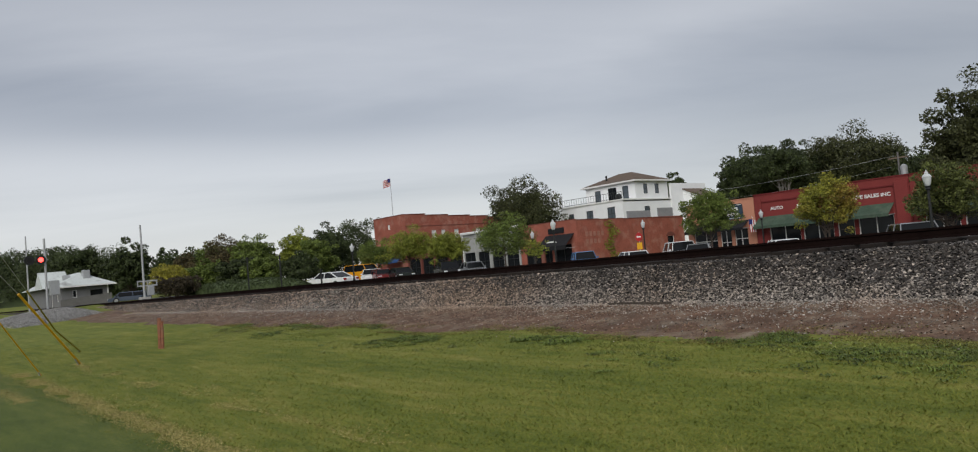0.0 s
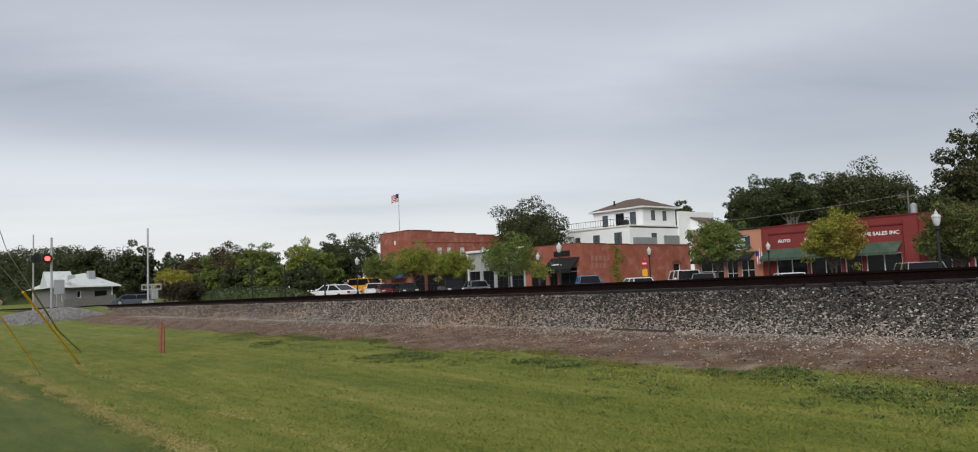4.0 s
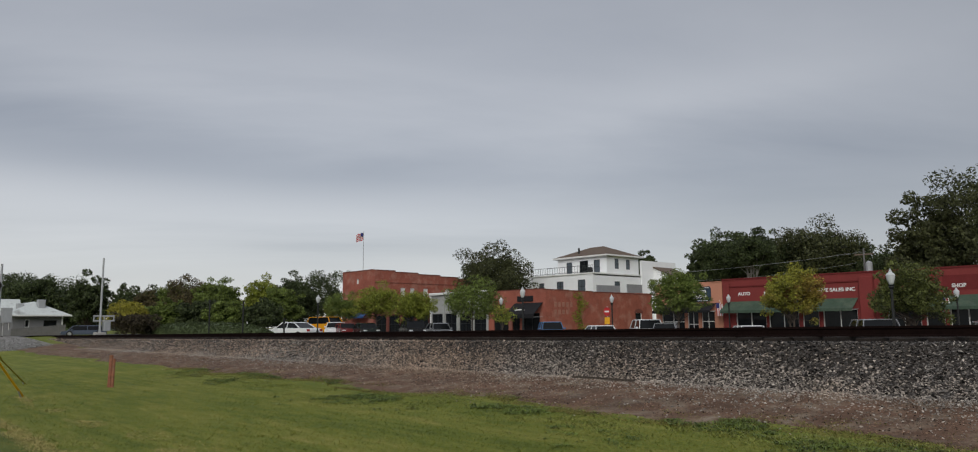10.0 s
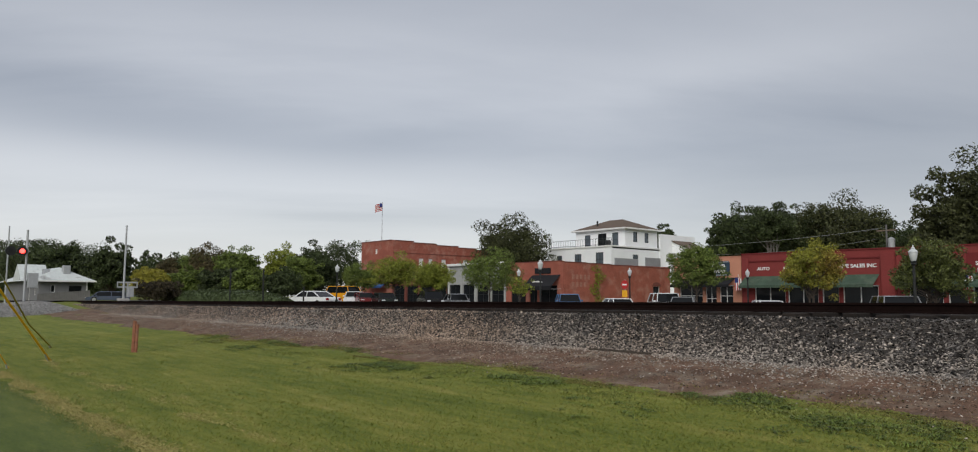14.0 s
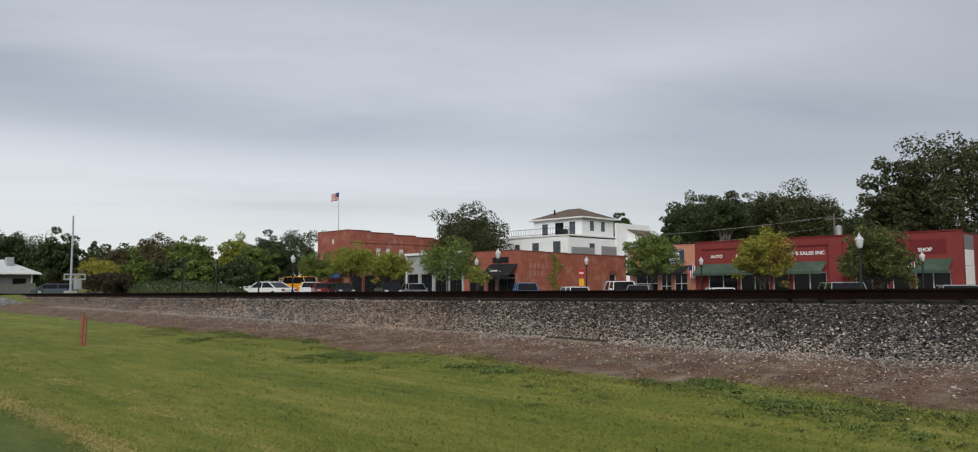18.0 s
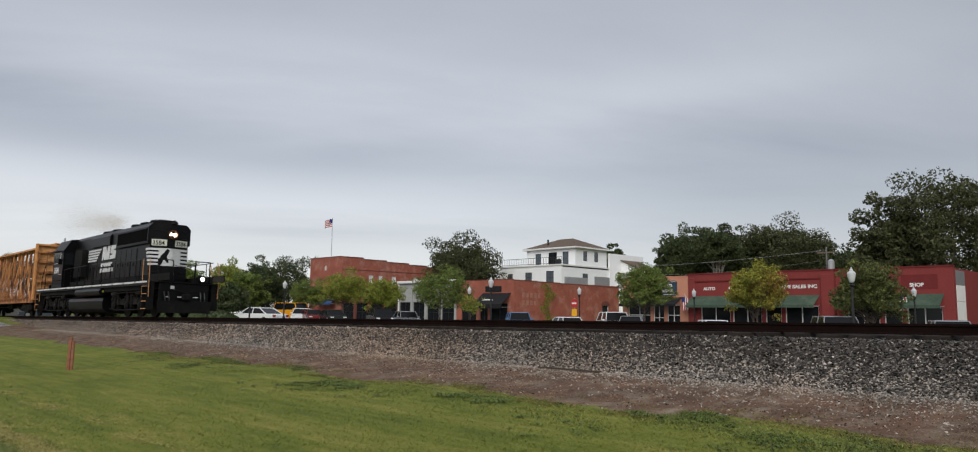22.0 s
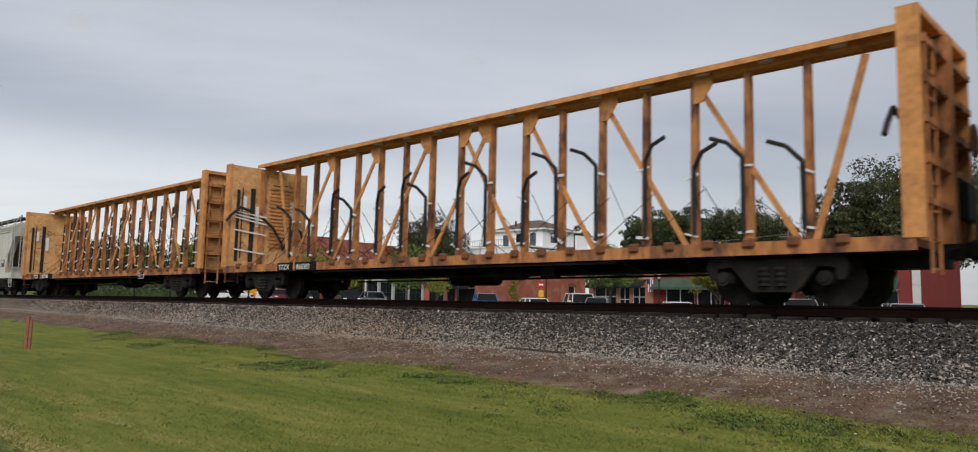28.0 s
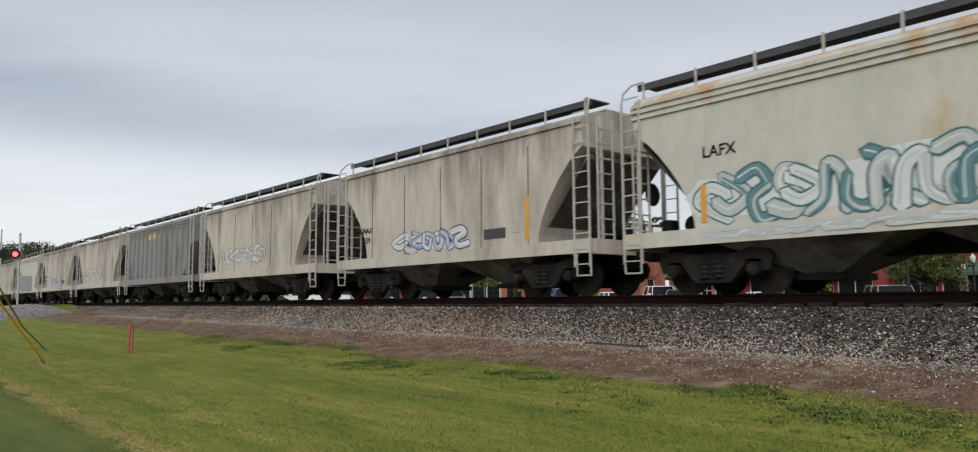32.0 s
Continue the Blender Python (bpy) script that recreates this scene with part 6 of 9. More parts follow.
# pole with a transformer behind the shops, and its wires
t = thing("service_pole", "grey service pole with a transformer behind the shops", "utility pole", pose(-29.9, 75.5, gz(-29.9, 75.5)))
part("pole", cy((0, 0, -0.1), (0, 0, 8.4), 0.11, 0.08, 10), GREYWOOD, t)
part("crossarm", bx(-0.9, 0.9, -0.05, 0.05, 7.8, 7.92), WOODPOLE, t)
part("transformer", lathe(bmesh.new(), [(0.26, 6.1), (0.31, 6.2), (0.31, 7.0), (0.22, 7.1), (0.05, 7.2)], 12, (0.45, -0.1, 0)), GALV, t)
for z0, z1, k in ((8.3, 7.7, 0), (8.3, 7.9, 1), (7.2, 6.9, 2)):
    bm = bmesh.new()
    pts = [(-29.9 - 26 * u, 75.5 - 0.8 * k + 3 * u, z0 + (z1 - z0) * u - (0.7 + 0.8 * k) * u * (1 - u)) for u in np.linspace(0, 1, 11)]
    rings = [[bm.verts.new((p[0], p[1] + 0.009 * math.cos(1.2566 * j), p[2] + 0.009 * math.sin(1.2566 * j))) for j in range(5)] for p in pts]
    for a, b in zip(rings, rings[1:]):
        for j in range(5):
            bm.faces.new((a[j], a[(j + 1) % 5], b[(j + 1) % 5], b[j]))
    tagged(part("overhead_wire", bm, GALV), "thin grey overhead wire behind the shops", "wire")
for fx, fy in ((-34.6, F - 0.5), (-17.6, F - 0.5)):
    t = thing("wall_flag", "small striped flag on a slanted pole by the shop", "flag", pose(fx, fy, 2.6), "wall flags")
    part("staff", cy((0, 0.45, 0.0), (0, -0.35, 1.0), 0.02, 0.02, 6), TRIMW, t)
    for i in range(6):
        part("flag_stripe", bx(-0.32 + i * 0.1, -0.22 + i * 0.1, -0.31 - 0.01 * (i % 2), -0.29 - 0.01 * (i % 2), -0.35, 0.75 - 0.02 * i), FLAGR if i % 2 == 0 else TRIMW, t)
    part("flag_canton", bx(-0.32, 0.0, -0.33, -0.321, 0.3, 0.74), FLAGB, t)


# ---- parked vehicles ----
def vehicle(name, label, length, width, height, paint, m, cab=(0.22, 0.32, 0.72, 0.88), belt=0.58, hood=0.5, category="car", group="parked cars", van=False):
    """cab: where windscreen foot, roof front, roof back and rear-window foot lie along the length."""
    t = thing(name, label, category, m, group)
    L, W, H = length, width, height
    zb = 0.22
    zbelt, zh = H * belt, H * hood
    prof = [(-0.5 * L, zb + 0.05), (-0.5 * L, zh * 0.92), (-0.5 * L + 0.08 * L, zh), (-0.5 * L + cab[0] * L, zbelt), (-0.5 * L + cab[3] * L, zbelt), (0.5 * L - 0.03 * L, zbelt * 0.97), (0.5 * L, zbelt * 0.8), (0.5 * L, zb + 0.05), (0.46 * L, zb), (-0.46 * L, zb)]
    bm = prism(bmesh.new(), prof, -W / 2, W / 2)
    bmesh.ops.bevel(bm, geom=list(bm.edges), offset=0.05, segments=2, affect="EDGES")
    body = part("body", bm, paint, t, smooth=False)

    def loft(bm, ws, inset, z0, z1, xs):
        c = [bm.verts.new(p) for p in ((xs[0], -ws, z0), (xs[3], -ws, z0), (xs[3], ws, z0), (xs[0], ws, z0), (xs[1], -ws + inset, z1), (xs[2], -ws + inset, z1), (xs[2], ws - inset, z1), (xs[1], ws - inset, z1))]
        for q in ((3, 2, 1, 0), (4, 5, 6, 7), (0, 1, 5, 4), (1, 2, 6, 5), (2, 3, 7, 6), (3, 0, 4, 7)):
            bm.faces.new([c[k] for k in q])
        return bm
    xs = [-0.5 * L + k * L for k in cab]
    part("cabin_glass", loft(bmesh.new(), W / 2 - 0.05, 0.16, zbelt - 0.02, H - 0.05, xs), CARGLASS, t)
    rb = loft(bmesh.new(), W / 2 - 0.2, 0.05, H - 0.06, H, [xs[1] - 0.04, xs[1] + 0.15, xs[2] - 0.15, xs[2] + 0.04])
    part("roof", rb, paint, t)
    for s in (-1, 1):
        xm = (xs[1] + xs[2]) / 2
        for a, b in ((xs[0], xs[1]), (xs[3], xs[2]), (xm, xm)):
            part("pillar", beam(bmesh.new(), (a, s * (W / 2 - 0.05), zbelt), (b, s * (W / 2 - 0.2), H - 0.03), 0.05, 0.06), paint, t)
    for sx in (-0.31, 0.31):
        for s in (-1, 1):
            w = part("wheel", cy((sx * L, s * (W / 2 - 0.16), 0.31), (sx * L, s * (W / 2 + 0.015), 0.31), 0.31, 0.31, 18), TYRE, t)
            part("rim", cy((sx * L, s * (W / 2 + 0.0), 0.31), (sx * L, s * (W / 2 + 0.025), 0.31), 0.19, 0.19, 14), CHROME, w)
    for s in (-1, 1):
        part("headlight", bx(-0.5 * L - 0.012, -0.5 * L + 0.1, s * W * 0.36 - 0.17, s * W * 0.36 + 0.17, zh * 0.72, zh * 0.88), HEADL, t)
        part("tail_light", bx(0.5 * L - 0.1, 0.5 * L + 0.012, s * W * 0.38 - 0.14, s * W * 0.38 + 0.14, zbelt * 0.7, zbelt * 0.9), TAILL, t)
        part("mirror", bx(xs[0] + 0.25, xs[0] + 0.4, s * (W / 2 + 0.1) - 0.09, s * (W / 2 + 0.1) + 0.09, zbelt, zbelt + 0.13, bev=0.02), paint, t)
    return t


def paint(name, col, metal=0.2):
    return mat(name, col, 0.25, metal, var=0.06, spec=0.6)


PGN = paint("car_dark_green", (0.025, 0.032, 0.03))
PW, PBL, PBK, PSV, PYE, PRD, PBU = paint("car_white", (0.74, 0.75, 0.76), 0), paint("car_blue", (0.09, 0.19, 0.36)), paint("car_black", (0.02, 0.02, 0.022)), paint("car_silver", (0.30, 0.31, 0.32), 0.4), paint("van_yellow", (0.72, 0.32, 0.015), 0), paint("car_red", (0.2, 0.03, 0.03)), paint("car_navy", (0.09, 0.11, 0.16))


def at(x, y, yaw):
    return pose(x, y, gz(x, y) + 0.018, 0, 0, yaw)


def bay(k, y, turn=-8):
    """A car in an angled bay, seen nearly end on; k: its x over y."""
    return at(k * y, y, 90 + math.degrees(math.atan(-k)) + turn)


BOXY = dict(cab=(0.2, 0.3, 0.88, 0.98), category="suv")
CARS = [("sedan", "white four-door sedan parked beyond the tracks", 5.1, 1.85, 1.5, PW, at(-58.9, 30.9, 14), dict(cab=(0.24, 0.40, 0.66, 0.84), belt=0.64, hood=0.58)),
        ("van", "bright orange-yellow delivery van", 4.5, 2.0, 2.1, PYE, bay(-1.733, 44, 40), dict(cab=(0.1, 0.22, 0.93, 0.99), belt=0.6, hood=0.55, category="van")),
        ("suv", "white car parked in a bay beside the van", 4.5, 1.8, 1.45, PW, bay(-1.685, 43.5), BOXY),
        ("sedan", "dark red car parked in a bay", 4.6, 1.8, 1.36, PRD, bay(-1.638, 43, 12), dict()),
        ("sedan", "dark green car parked in a bay", 4.6, 1.8, 1.36, PGN, bay(-1.55, 43, 16), dict()),
        ("suv", "black sport utility vehicle parked in a bay", 4.8, 1.9, 1.75, PBK, bay(-1.36, 45, 12), BOXY),
        ("sedan", "grey car parked beside a tree", 4.6, 1.8, 1.5, PSV, bay(-1.27, 45, 14), dict()),
        ("pickup", "blue pickup with a cap parked in a bay", 4.9, 1.85, 1.62, PBL, bay(-0.945, 47, 6), dict(cab=(0.2, 0.3, 0.93, 0.99), category="pickup")),
        ("suv", "white sport utility vehicle with roof rack", 5.0, 1.95, 1.8, PW, bay(-0.735, 50, 12), BOXY),
        ("sedan", "grey car parked beside a white vehicle", 4.6, 1.8, 1.5, PSV, bay(-0.70, 48, -6), dict()),
        ("suv", "silver sport utility vehicle parked at the shops", 5.2, 1.95, 1.75, PSV, bay(-0.388, 43, 12), BOXY),
        ("sedan", "white car seen over the rails", 4.6, 1.8, 1.3, PW, bay(-0.83, 47, 20), dict()),
        ("sedan", "white car parked at the shop windows", 4.6, 1.8, 1.32, PW, bay(-0.56, 48, 15), dict()),
        ("suv", "silver car parked near the corner shop", 4.7, 1.9, 1.6, PSV, bay(-0.26, 45, 10), dict(category="suv")),
        ("suv", "dark blue car waiting beyond the crossing", 4.4, 1.8, 1.3, PBU, at(-91.0, 22.9, 78), dict(cab=(0.16, 0.28, 0.86, 0.98), category="suv"))]
for nm, lab, L, W, H, pm, m, kw in CARS:
    vehicle(nm, lab, L, W, H * 0.92, pm, m, **kw)

# ---- the train; each vehicle's origin is on the rail top at its middle, x forward ----
FRAME2 = [(-1.2, 0.62), (-1.12, 0.78), (-0.75, 0.82), (-0.5, 0.74), (0.5, 0.74), (0.75, 0.82), (1.12, 0.78), (1.2, 0.62), (1.12, 0.40), (1.02, 0.40), (0.98, 0.6), (0.72, 0.62), (0.45, 0.28), (0.36, 0.2), (-0.36, 0.2), (-0.45, 0.28), (-0.72, 0.62), (-0.98, 0.6), (-1.02, 0.40), (-1.12, 0.40)]
FRAME3 = [(-2.45, 0.80), (-2.35, 0.96), (-1.9, 1.0), (-1.45, 0.90), (-1.0, 0.78), (-0.65, 0.86), (-0.38, 1.05), (0.38, 1.05), (0.65, 0.86), (1.0, 0.78), (1.45, 0.90), (1.9, 1.0), (2.35, 0.96), (2.45, 0.80), (2.1, 0.72), (1.98, 0.26), (1.5, 0.26), (1.42, 0.54), (1.1, 0.56), (0.62, 0.54), (0.34, 0.6), (0.24, 0.26), (-0.24, 0.26), (-0.34, 0.6), (-0.62, 0.54), (-1.1, 0.56), (-1.42, 0.54), (-1.5, 0.26), (-1.98, 0.26), (-2.1, 0.72)]


def truck(par, x, axles, spacing, r=0.46, gap=1.05, m=None):
    """A bogie: shaped frame on both sides with springs, wheels inside it."""
    m = m or TRUCK
    half = spacing * (axles - 1) / 2
    t = None
    for s in (-1, 1):
        y0, y1 = sorted((s * (gap + 0.02), s * (gap + 0.17)))
        pts = [(x + u, w) for u, w in (FRAME2 if axles == 2 else FRAME3)]
        fr = prism(bmesh.new(), pts, y0, y1)
        if t is None:
            t = part("truck", bx(x - 0.25, x + 0.25, -gap, gap, 0.45, 0.85), m, par)
        part("side_frame", fr, m, t)
    for i in range(axles):
        ax = x - half + i * spacing
        for s in (-1, 1):
            w = lathe(bmesh.new(), [(r + 0.025, 0), (r + 0.025, 0.03), (r, 0.04), (r, 0.13), (r * 0.8, 0.13), (r * 0.75, 0.08), (0.2, 0.07), (0.17, 0.14)], 20)
            part("wheel", w, m, t).matrix_basis = Matrix.Translation((ax, s * 0.70, r)) @ Matrix.Rotation(radians(90 * s), 4, "X")
        for s in (-1, 1):
            ab = part("axle_box", cy((ax, s * (gap - 0.1), r), (ax, s * (gap + 0.25), r), 0.14, 0.12, 12), m, t)
            part("bearing_cap", cy((ax, s * (gap + 0.25), r), (ax, s * (gap + 0.28), r), 0.085, 0.07, 10), m, ab)
    for s in (-1, 1):
        for k in (-0.14, 0.14):
            if axles == 2:
                prof = [(0.07 if j % 2 else 0.1, 0.045 * j) for j in range(8)]
                part("spring", lathe(bmesh.new(), prof, 8, (x + k, s * (gap + 0.19), 0.30)), m, t)
            else:
                part("shock_absorber", cy((x + k * 0.2, s * (gap + 0.21), 0.55), (x + k * 0.2, s * (gap + 0.21), 1.0), 0.05, 0.05, 8), m, t)
    return t


def coupler(par, x, d):
    bm = bmesh.new()
    box(bm, min(x, x - d * 0.7), max(x, x - d * 0.7), -0.1, 0.1, 0.76, 0.98)
    box(bm, min(x - d * 0.02, x + d * 0.16), max(x - d * 0.02, x + d * 0.16), -0.2, 0.16, 0.72, 1.02, bev=0.05)
    return part("coupler", bm, LOCOU, par)


GRAB = mat("faded_orange_paint", (0.38, 0.2, 0.085), 0.6, var=0.25)


def tube(c, length, r0, r1):
    """A short open pipe along x, outer and inner radius."""
    bm = bmesh.new()
    rings = [[bm.verts.new((c[0] + u, c[1] + r * math.cos(k * math.pi / 8), c[2] + r * math.sin(k * math.pi / 8))) for k in range(16)] for u, r in ((0, r0), (length, r0), (length, r1), (0, r1))]
    for a, b in zip(rings, rings[1:] + rings[:1]):
        for k in range(16):
            bm.faces.new((a[k], a[(k + 1) % 16], b[(k + 1) % 16], b[k]))
    bmesh.ops.recalc_face_normals(bm, faces=bm.faces)
    return bm


def locomotive():
    t = thing("locomotive", "black six-axle diesel locomotive with white stripes, running long hood first", "locomotive")
    h = 9.45
    # frame, walkway, pilots
    part("frame", bx(-h + 0.95, h - 0.95, -1.45, 1.45, 1.15, 1.48, bev=0.03), LOCOU, t)
    part("walkway", bx(-h + 0.95, h - 0.95, -1.55, 1.55, 1.49, 1.55), LOCO, t)
    for d in (-1, 1):
        part("end_platform", bx(min(d * (h - 0.95), d * (h - 0.28)), max(d * (h - 0.95), d * (h - 0.28)), -1.22, 1.22, 1.485, 1.545), LOCO, t)
    for s in (-1, 1):
        sg = part("sill_stripe_carrier", bx(-h + 0.4, h - 0.4, s * 1.565 - 0.012, s * 1.565 + 0.012, 1.36, 1.55), LOCO, t)
        for i in range(12):
            a = -h + 0.5 + i * 1.5
            part("sill_stripe", bx(a, a + 1.35, s * 1.585 - 0.006, s * 1.585 + 0.006, 1.462, 1.535), LOCOW, sg)
    for d in (-1, 1):
        he = h - (0.18 if d > 0 else 0.0)
        p = part("pilot", bx(min(d * (he - 0.32), d * (he - 0.2)), max(d * (he - 0.32), d * (he - 0.2)), -1.1, 1.1, 0.3, 1.48, bev=0.02), LOCO, t)
        bm = prism(bmesh.new(), [(-1.12, 0.18), (1.12, 0.18), (1.2, 0.7), (-1.2, 0.7)], d * (he - 0.2), d * (he - 0.02), "x")
        part("plow", bm, LOCOU, p)
        for s in (-1, 1):
            st = bmesh.new()
            for e in (-0.3, 0.28):
                box(st, d * (he - 0.62) + e, d * (he - 0.62) + e + 0.03, s * 1.42 - 0.15, s * 1.42 + 0.15, 0.3, 1.48)
            box(st, d * (he - 0.62) - 0.27, d * (he - 0.62) + 0.28, s * 1.3 - 0.01, s * 1.3 + 0.01, 0.3, 1.48)
            ss = part("step_well", st, LOCOU, t)
            for k in range(4):
                z = 0.32 + k * 0.32
                part("step", bx(d * (he - 0.62) - 0.27, d * (he - 0.62) + 0.28, s * 1.42 - 0.1, s * 1.42 + 0.14, z, z + 0.04), LOCOU, ss)
                part("step_edge", bx(d * (he - 0.62) - 0.26, d * (he - 0.62) + 0.26, s * 1.575 - 0.01, s * 1.575 + 0.01, z + 0.01, z + 0.045), GRAB, ss)
            for e in (-0.5, 0.28):
                r = pipe(bmesh.new(), [(d * (he - 0.72 - e), s * 1.53, 0.85), (d * (he - 0.72 - e), s * 1.55, 2.1), (d * (he - 0.84 - e), s * 1.5, 2.5)], 0.019)
                part("grab_rail", r, GRAB, t, "pale orange handrail")
        # MU hoses and lamps on the pilot
        hs = bmesh.new()
        for y in (-0.9, -0.72, 0.72, 0.9):
            pipe(hs, [(d * (he - 0.18), y, 1.1), (d * (he - 0.05), y * 0.97, 0.8), (d * (he - 0.08), y * 0.95, 0.5)], 0.03)
        part("hoses", hs, BLACKM, p)
        part("uncoupling_lever", pipe(bmesh.new(), [(d * (he - 0.12), -1.3, 1.2), (d * (he - 0.1), -0.3, 1.15), (d * (he - 0.05), 0.0, 1.05), (d * (he - 0.1), 0.3, 1.15), (d * (he - 0.12), 1.3, 1.2)], 0.018), LOCOU, p)
        for y in (-0.62, 0.5):
            part("receptacle", bx(d * (he - 0.2) - 0.03, d * (he - 0.2) + 0.03, y, y + 0.16, 1.22, 1.36), LOCOW if y < 0 else LOCOU, p)
        for y in (-0.85, -0.3, 0.4):
            part("pilot_stencil", bx(d * (he - 0.195) - 0.006, d * (he - 0.195) + 0.006, y, y + 0.22, 0.86, 0.9), LOCOW, p)
        coupler(t, d * he, d)
        # end rail and ditch lights
        for a, b in ((-1.15, -0.5), (0.5, 1.15)):
            er = part("end_rail", cy((d * (he - 0.35), a, 2.49), (d * (he - 0.35), b, 2.49), 0.022, 0.022, 6), LOCO, t)
            for y in (a, b):
                part("rail_post", cy((d * (he - 0.35), y, 1.55), (d * (he - 0.35), y, 2.5), 0.025, 0.025, 6), LOCO, er)
        part("safety_chain", pipe(bmesh.new(), [(d * (he - 0.35), -0.5, 2.3), (d * (he - 0.33), 0, 2.12), (d * (he - 0.35), 0.5, 2.3)], 0.012), LOCO, t)
        for y in (-0.82, 0.82):
            dl = part("ditch_light", bx(d * (he - 0.45) - 0.12, d * (he - 0.45) + 0.12, y - 0.14, y + 0.14, 1.56, 1.86, bev=0.02), LOCO, t)
            if d > 0:
                part("lens", cy((he - 0.325, y, 1.71), (he - 0.31, y, 1.71), 0.085, 0.085, 12), HEADLIGHT, dl)
                part("lamp_hood", tube((he - 0.33, y, 1.71), 0.07, 0.12, 0.095), LOCO, dl)
    # long hood
    hf, hb, hw, ht = h - 2.5, -h + 5.12, 0.87, 4.27
    sec = [(-hw, 1.55), (hw, 1.55), (hw, ht - 0.1), (hw - 0.16, ht + 0.07), (-hw + 0.16, ht + 0.07), (-hw, ht - 0.1)]
    part("long_hood", prism(bmesh.new(), sec, hb, hf - 4.3, "x"), LOCO, t)
    sec2 = [(-hw, 1.55), (hw, 1.55), (hw, 3.3), (hw + 0.1, 3.36), (hw + 0.1, ht - 0.16), (hw - 0.1, ht + 0.05), (-hw + 0.1, ht + 0.05), (-hw - 0.1, ht - 0.16), (-hw - 0.1, 3.36), (-hw, 3.3)]
    rad = part("radiator_section", prism(bmesh.new(), sec2, hf - 4.3, hf, "x"), LOCO, t)
    # the hood's end narrows in plan
    hn = hf + 0.24
    bev = math.degrees(math.atan2(hn - hf, hw - 0.06))
    part("hood_end", prism(bmesh.new(), [(hf, -hw), (hn, -0.06), (hn, 0.06), (hf, hw)], 1.55, ht - 0.02, "z"), LOCO, t)
    part("hood_end_cap", prism(bmesh.new(), [(hf, -hw + 0.06), (hn - 0.06, -0.05), (hn - 0.06, 0.05), (hf, hw - 0.06)], ht - 0.02, ht + 0.04, "z"), LOCO, t)
    part("top_grab", pipe(bmesh.new(), [(hf - 0.5, -0.5, ht + 0.05), (hf - 0.5, -0.5, ht + 0.2), (hf + 0.1, -0.5, ht + 0.2), (hf + 0.1, -0.5, ht + 0.03)], 0.015), LOCO, t)
    for s in (-1, 1):
        g = bmesh.new()
        for z in (3.42, ht - 0.24):
            box(g, hf - 4.15, hf - 0.12, s * (hw + 0.112) - 0.011, s * (hw + 0.112) + 0.011, z, z + 0.04)
        part("radiator_frame", g, LOCO, rad)
        part("radiator_grille", bx(hf - 4.12, hf - 0.15, s * (hw + 0.107) - 0.006, s * (hw + 0.107) + 0.006, 3.461, ht - 0.241), MESHDK, rad, "dark brown radiator mesh")
    for i, xx in enumerate((hf - 0.8, hf - 2.05, hf - 3.3)):
        f = part("radiator_fan", lathe(bmesh.new(), [(0.62, 0), (0.62, 0.17), (0.54, 0.2), (0.2, 0.19)], 20, (xx, 0, ht + 0.05)), LOCOU, t)
        g = bmesh.new()
        for k in range(6):
            a = k * math.pi / 6
            beam(g, (xx - 0.6 * math.cos(a), -0.6 * math.sin(a), ht + 0.255), (xx + 0.6 * math.cos(a), 0.6 * math.sin(a), ht + 0.255), 0.012, 0.012)
        part("fan_guard", g, LOCOU, f)
    for xx in (hf - 6.2, hf - 7.6):
        part("brake_fan", lathe(bmesh.new(), [(0.6, 0), (0.6, 0.2), (0.5, 0.25), (0.2, 0.23)], 20, (xx, 0, ht)), LOCOU, t)
    part("dynamic_brake_housing", prism(bmesh.new(), [(-hw - 0.1, 3.62), (hw + 0.1, 3.62), (hw + 0.1, ht - 0.2), (hw - 0.1, ht + 0.03), (-hw + 0.1, ht + 0.03), (-hw - 0.1, ht - 0.2)], hf - 8.4, hf - 5.3, "x"), LOCO, t)
    part("exhaust_stack", bx(hf - 9.6, hf - 9.0, -0.25, 0.25, ht, ht + 0.22), LOCOU, t)
    # hood doors with hinges and latches
    for s in (-1, 1):
        for i in range(13):
            a = hb + 0.4 + i * 0.72
            if a + 0.66 > hf - 0.2:
                break
            dr = part("hood_door", bx(a, a + 0.66, s * (hw + 0.012) - 0.01, s * (hw + 0.012) + 0.01, 1.7, 3.2), LOCO, t)
            part("latch", bx(a + 0.3, a + 0.36, s * (hw + 0.03) - 0.015, s * (hw + 0.03) + 0.015, 2.4, 2.56), LOCOU, dr)
        # inertial filter hump and battery box
        part("air_filter_box", prism(bmesh.new(), [(hb + 0.9, 2.1), (hb + 2.2, 2.1), (hb + 2.2, 3.4), (hb + 2.0, 3.6), (hb + 1.0, 3.6), (hb + 0.9, 3.4)], s * (hw + 0.012) if s > 0 else -(hw + 0.3), hw + 0.3 if s > 0 else -(hw + 0.012)), LOCOU, t)
        tk = part("air_tank", cy((h - 10.6, s * 1.46, 1.2), (h - 6.6, s * 1.46, 1.2), 0.19, 0.19, 18), LOCO, t, smooth=False)
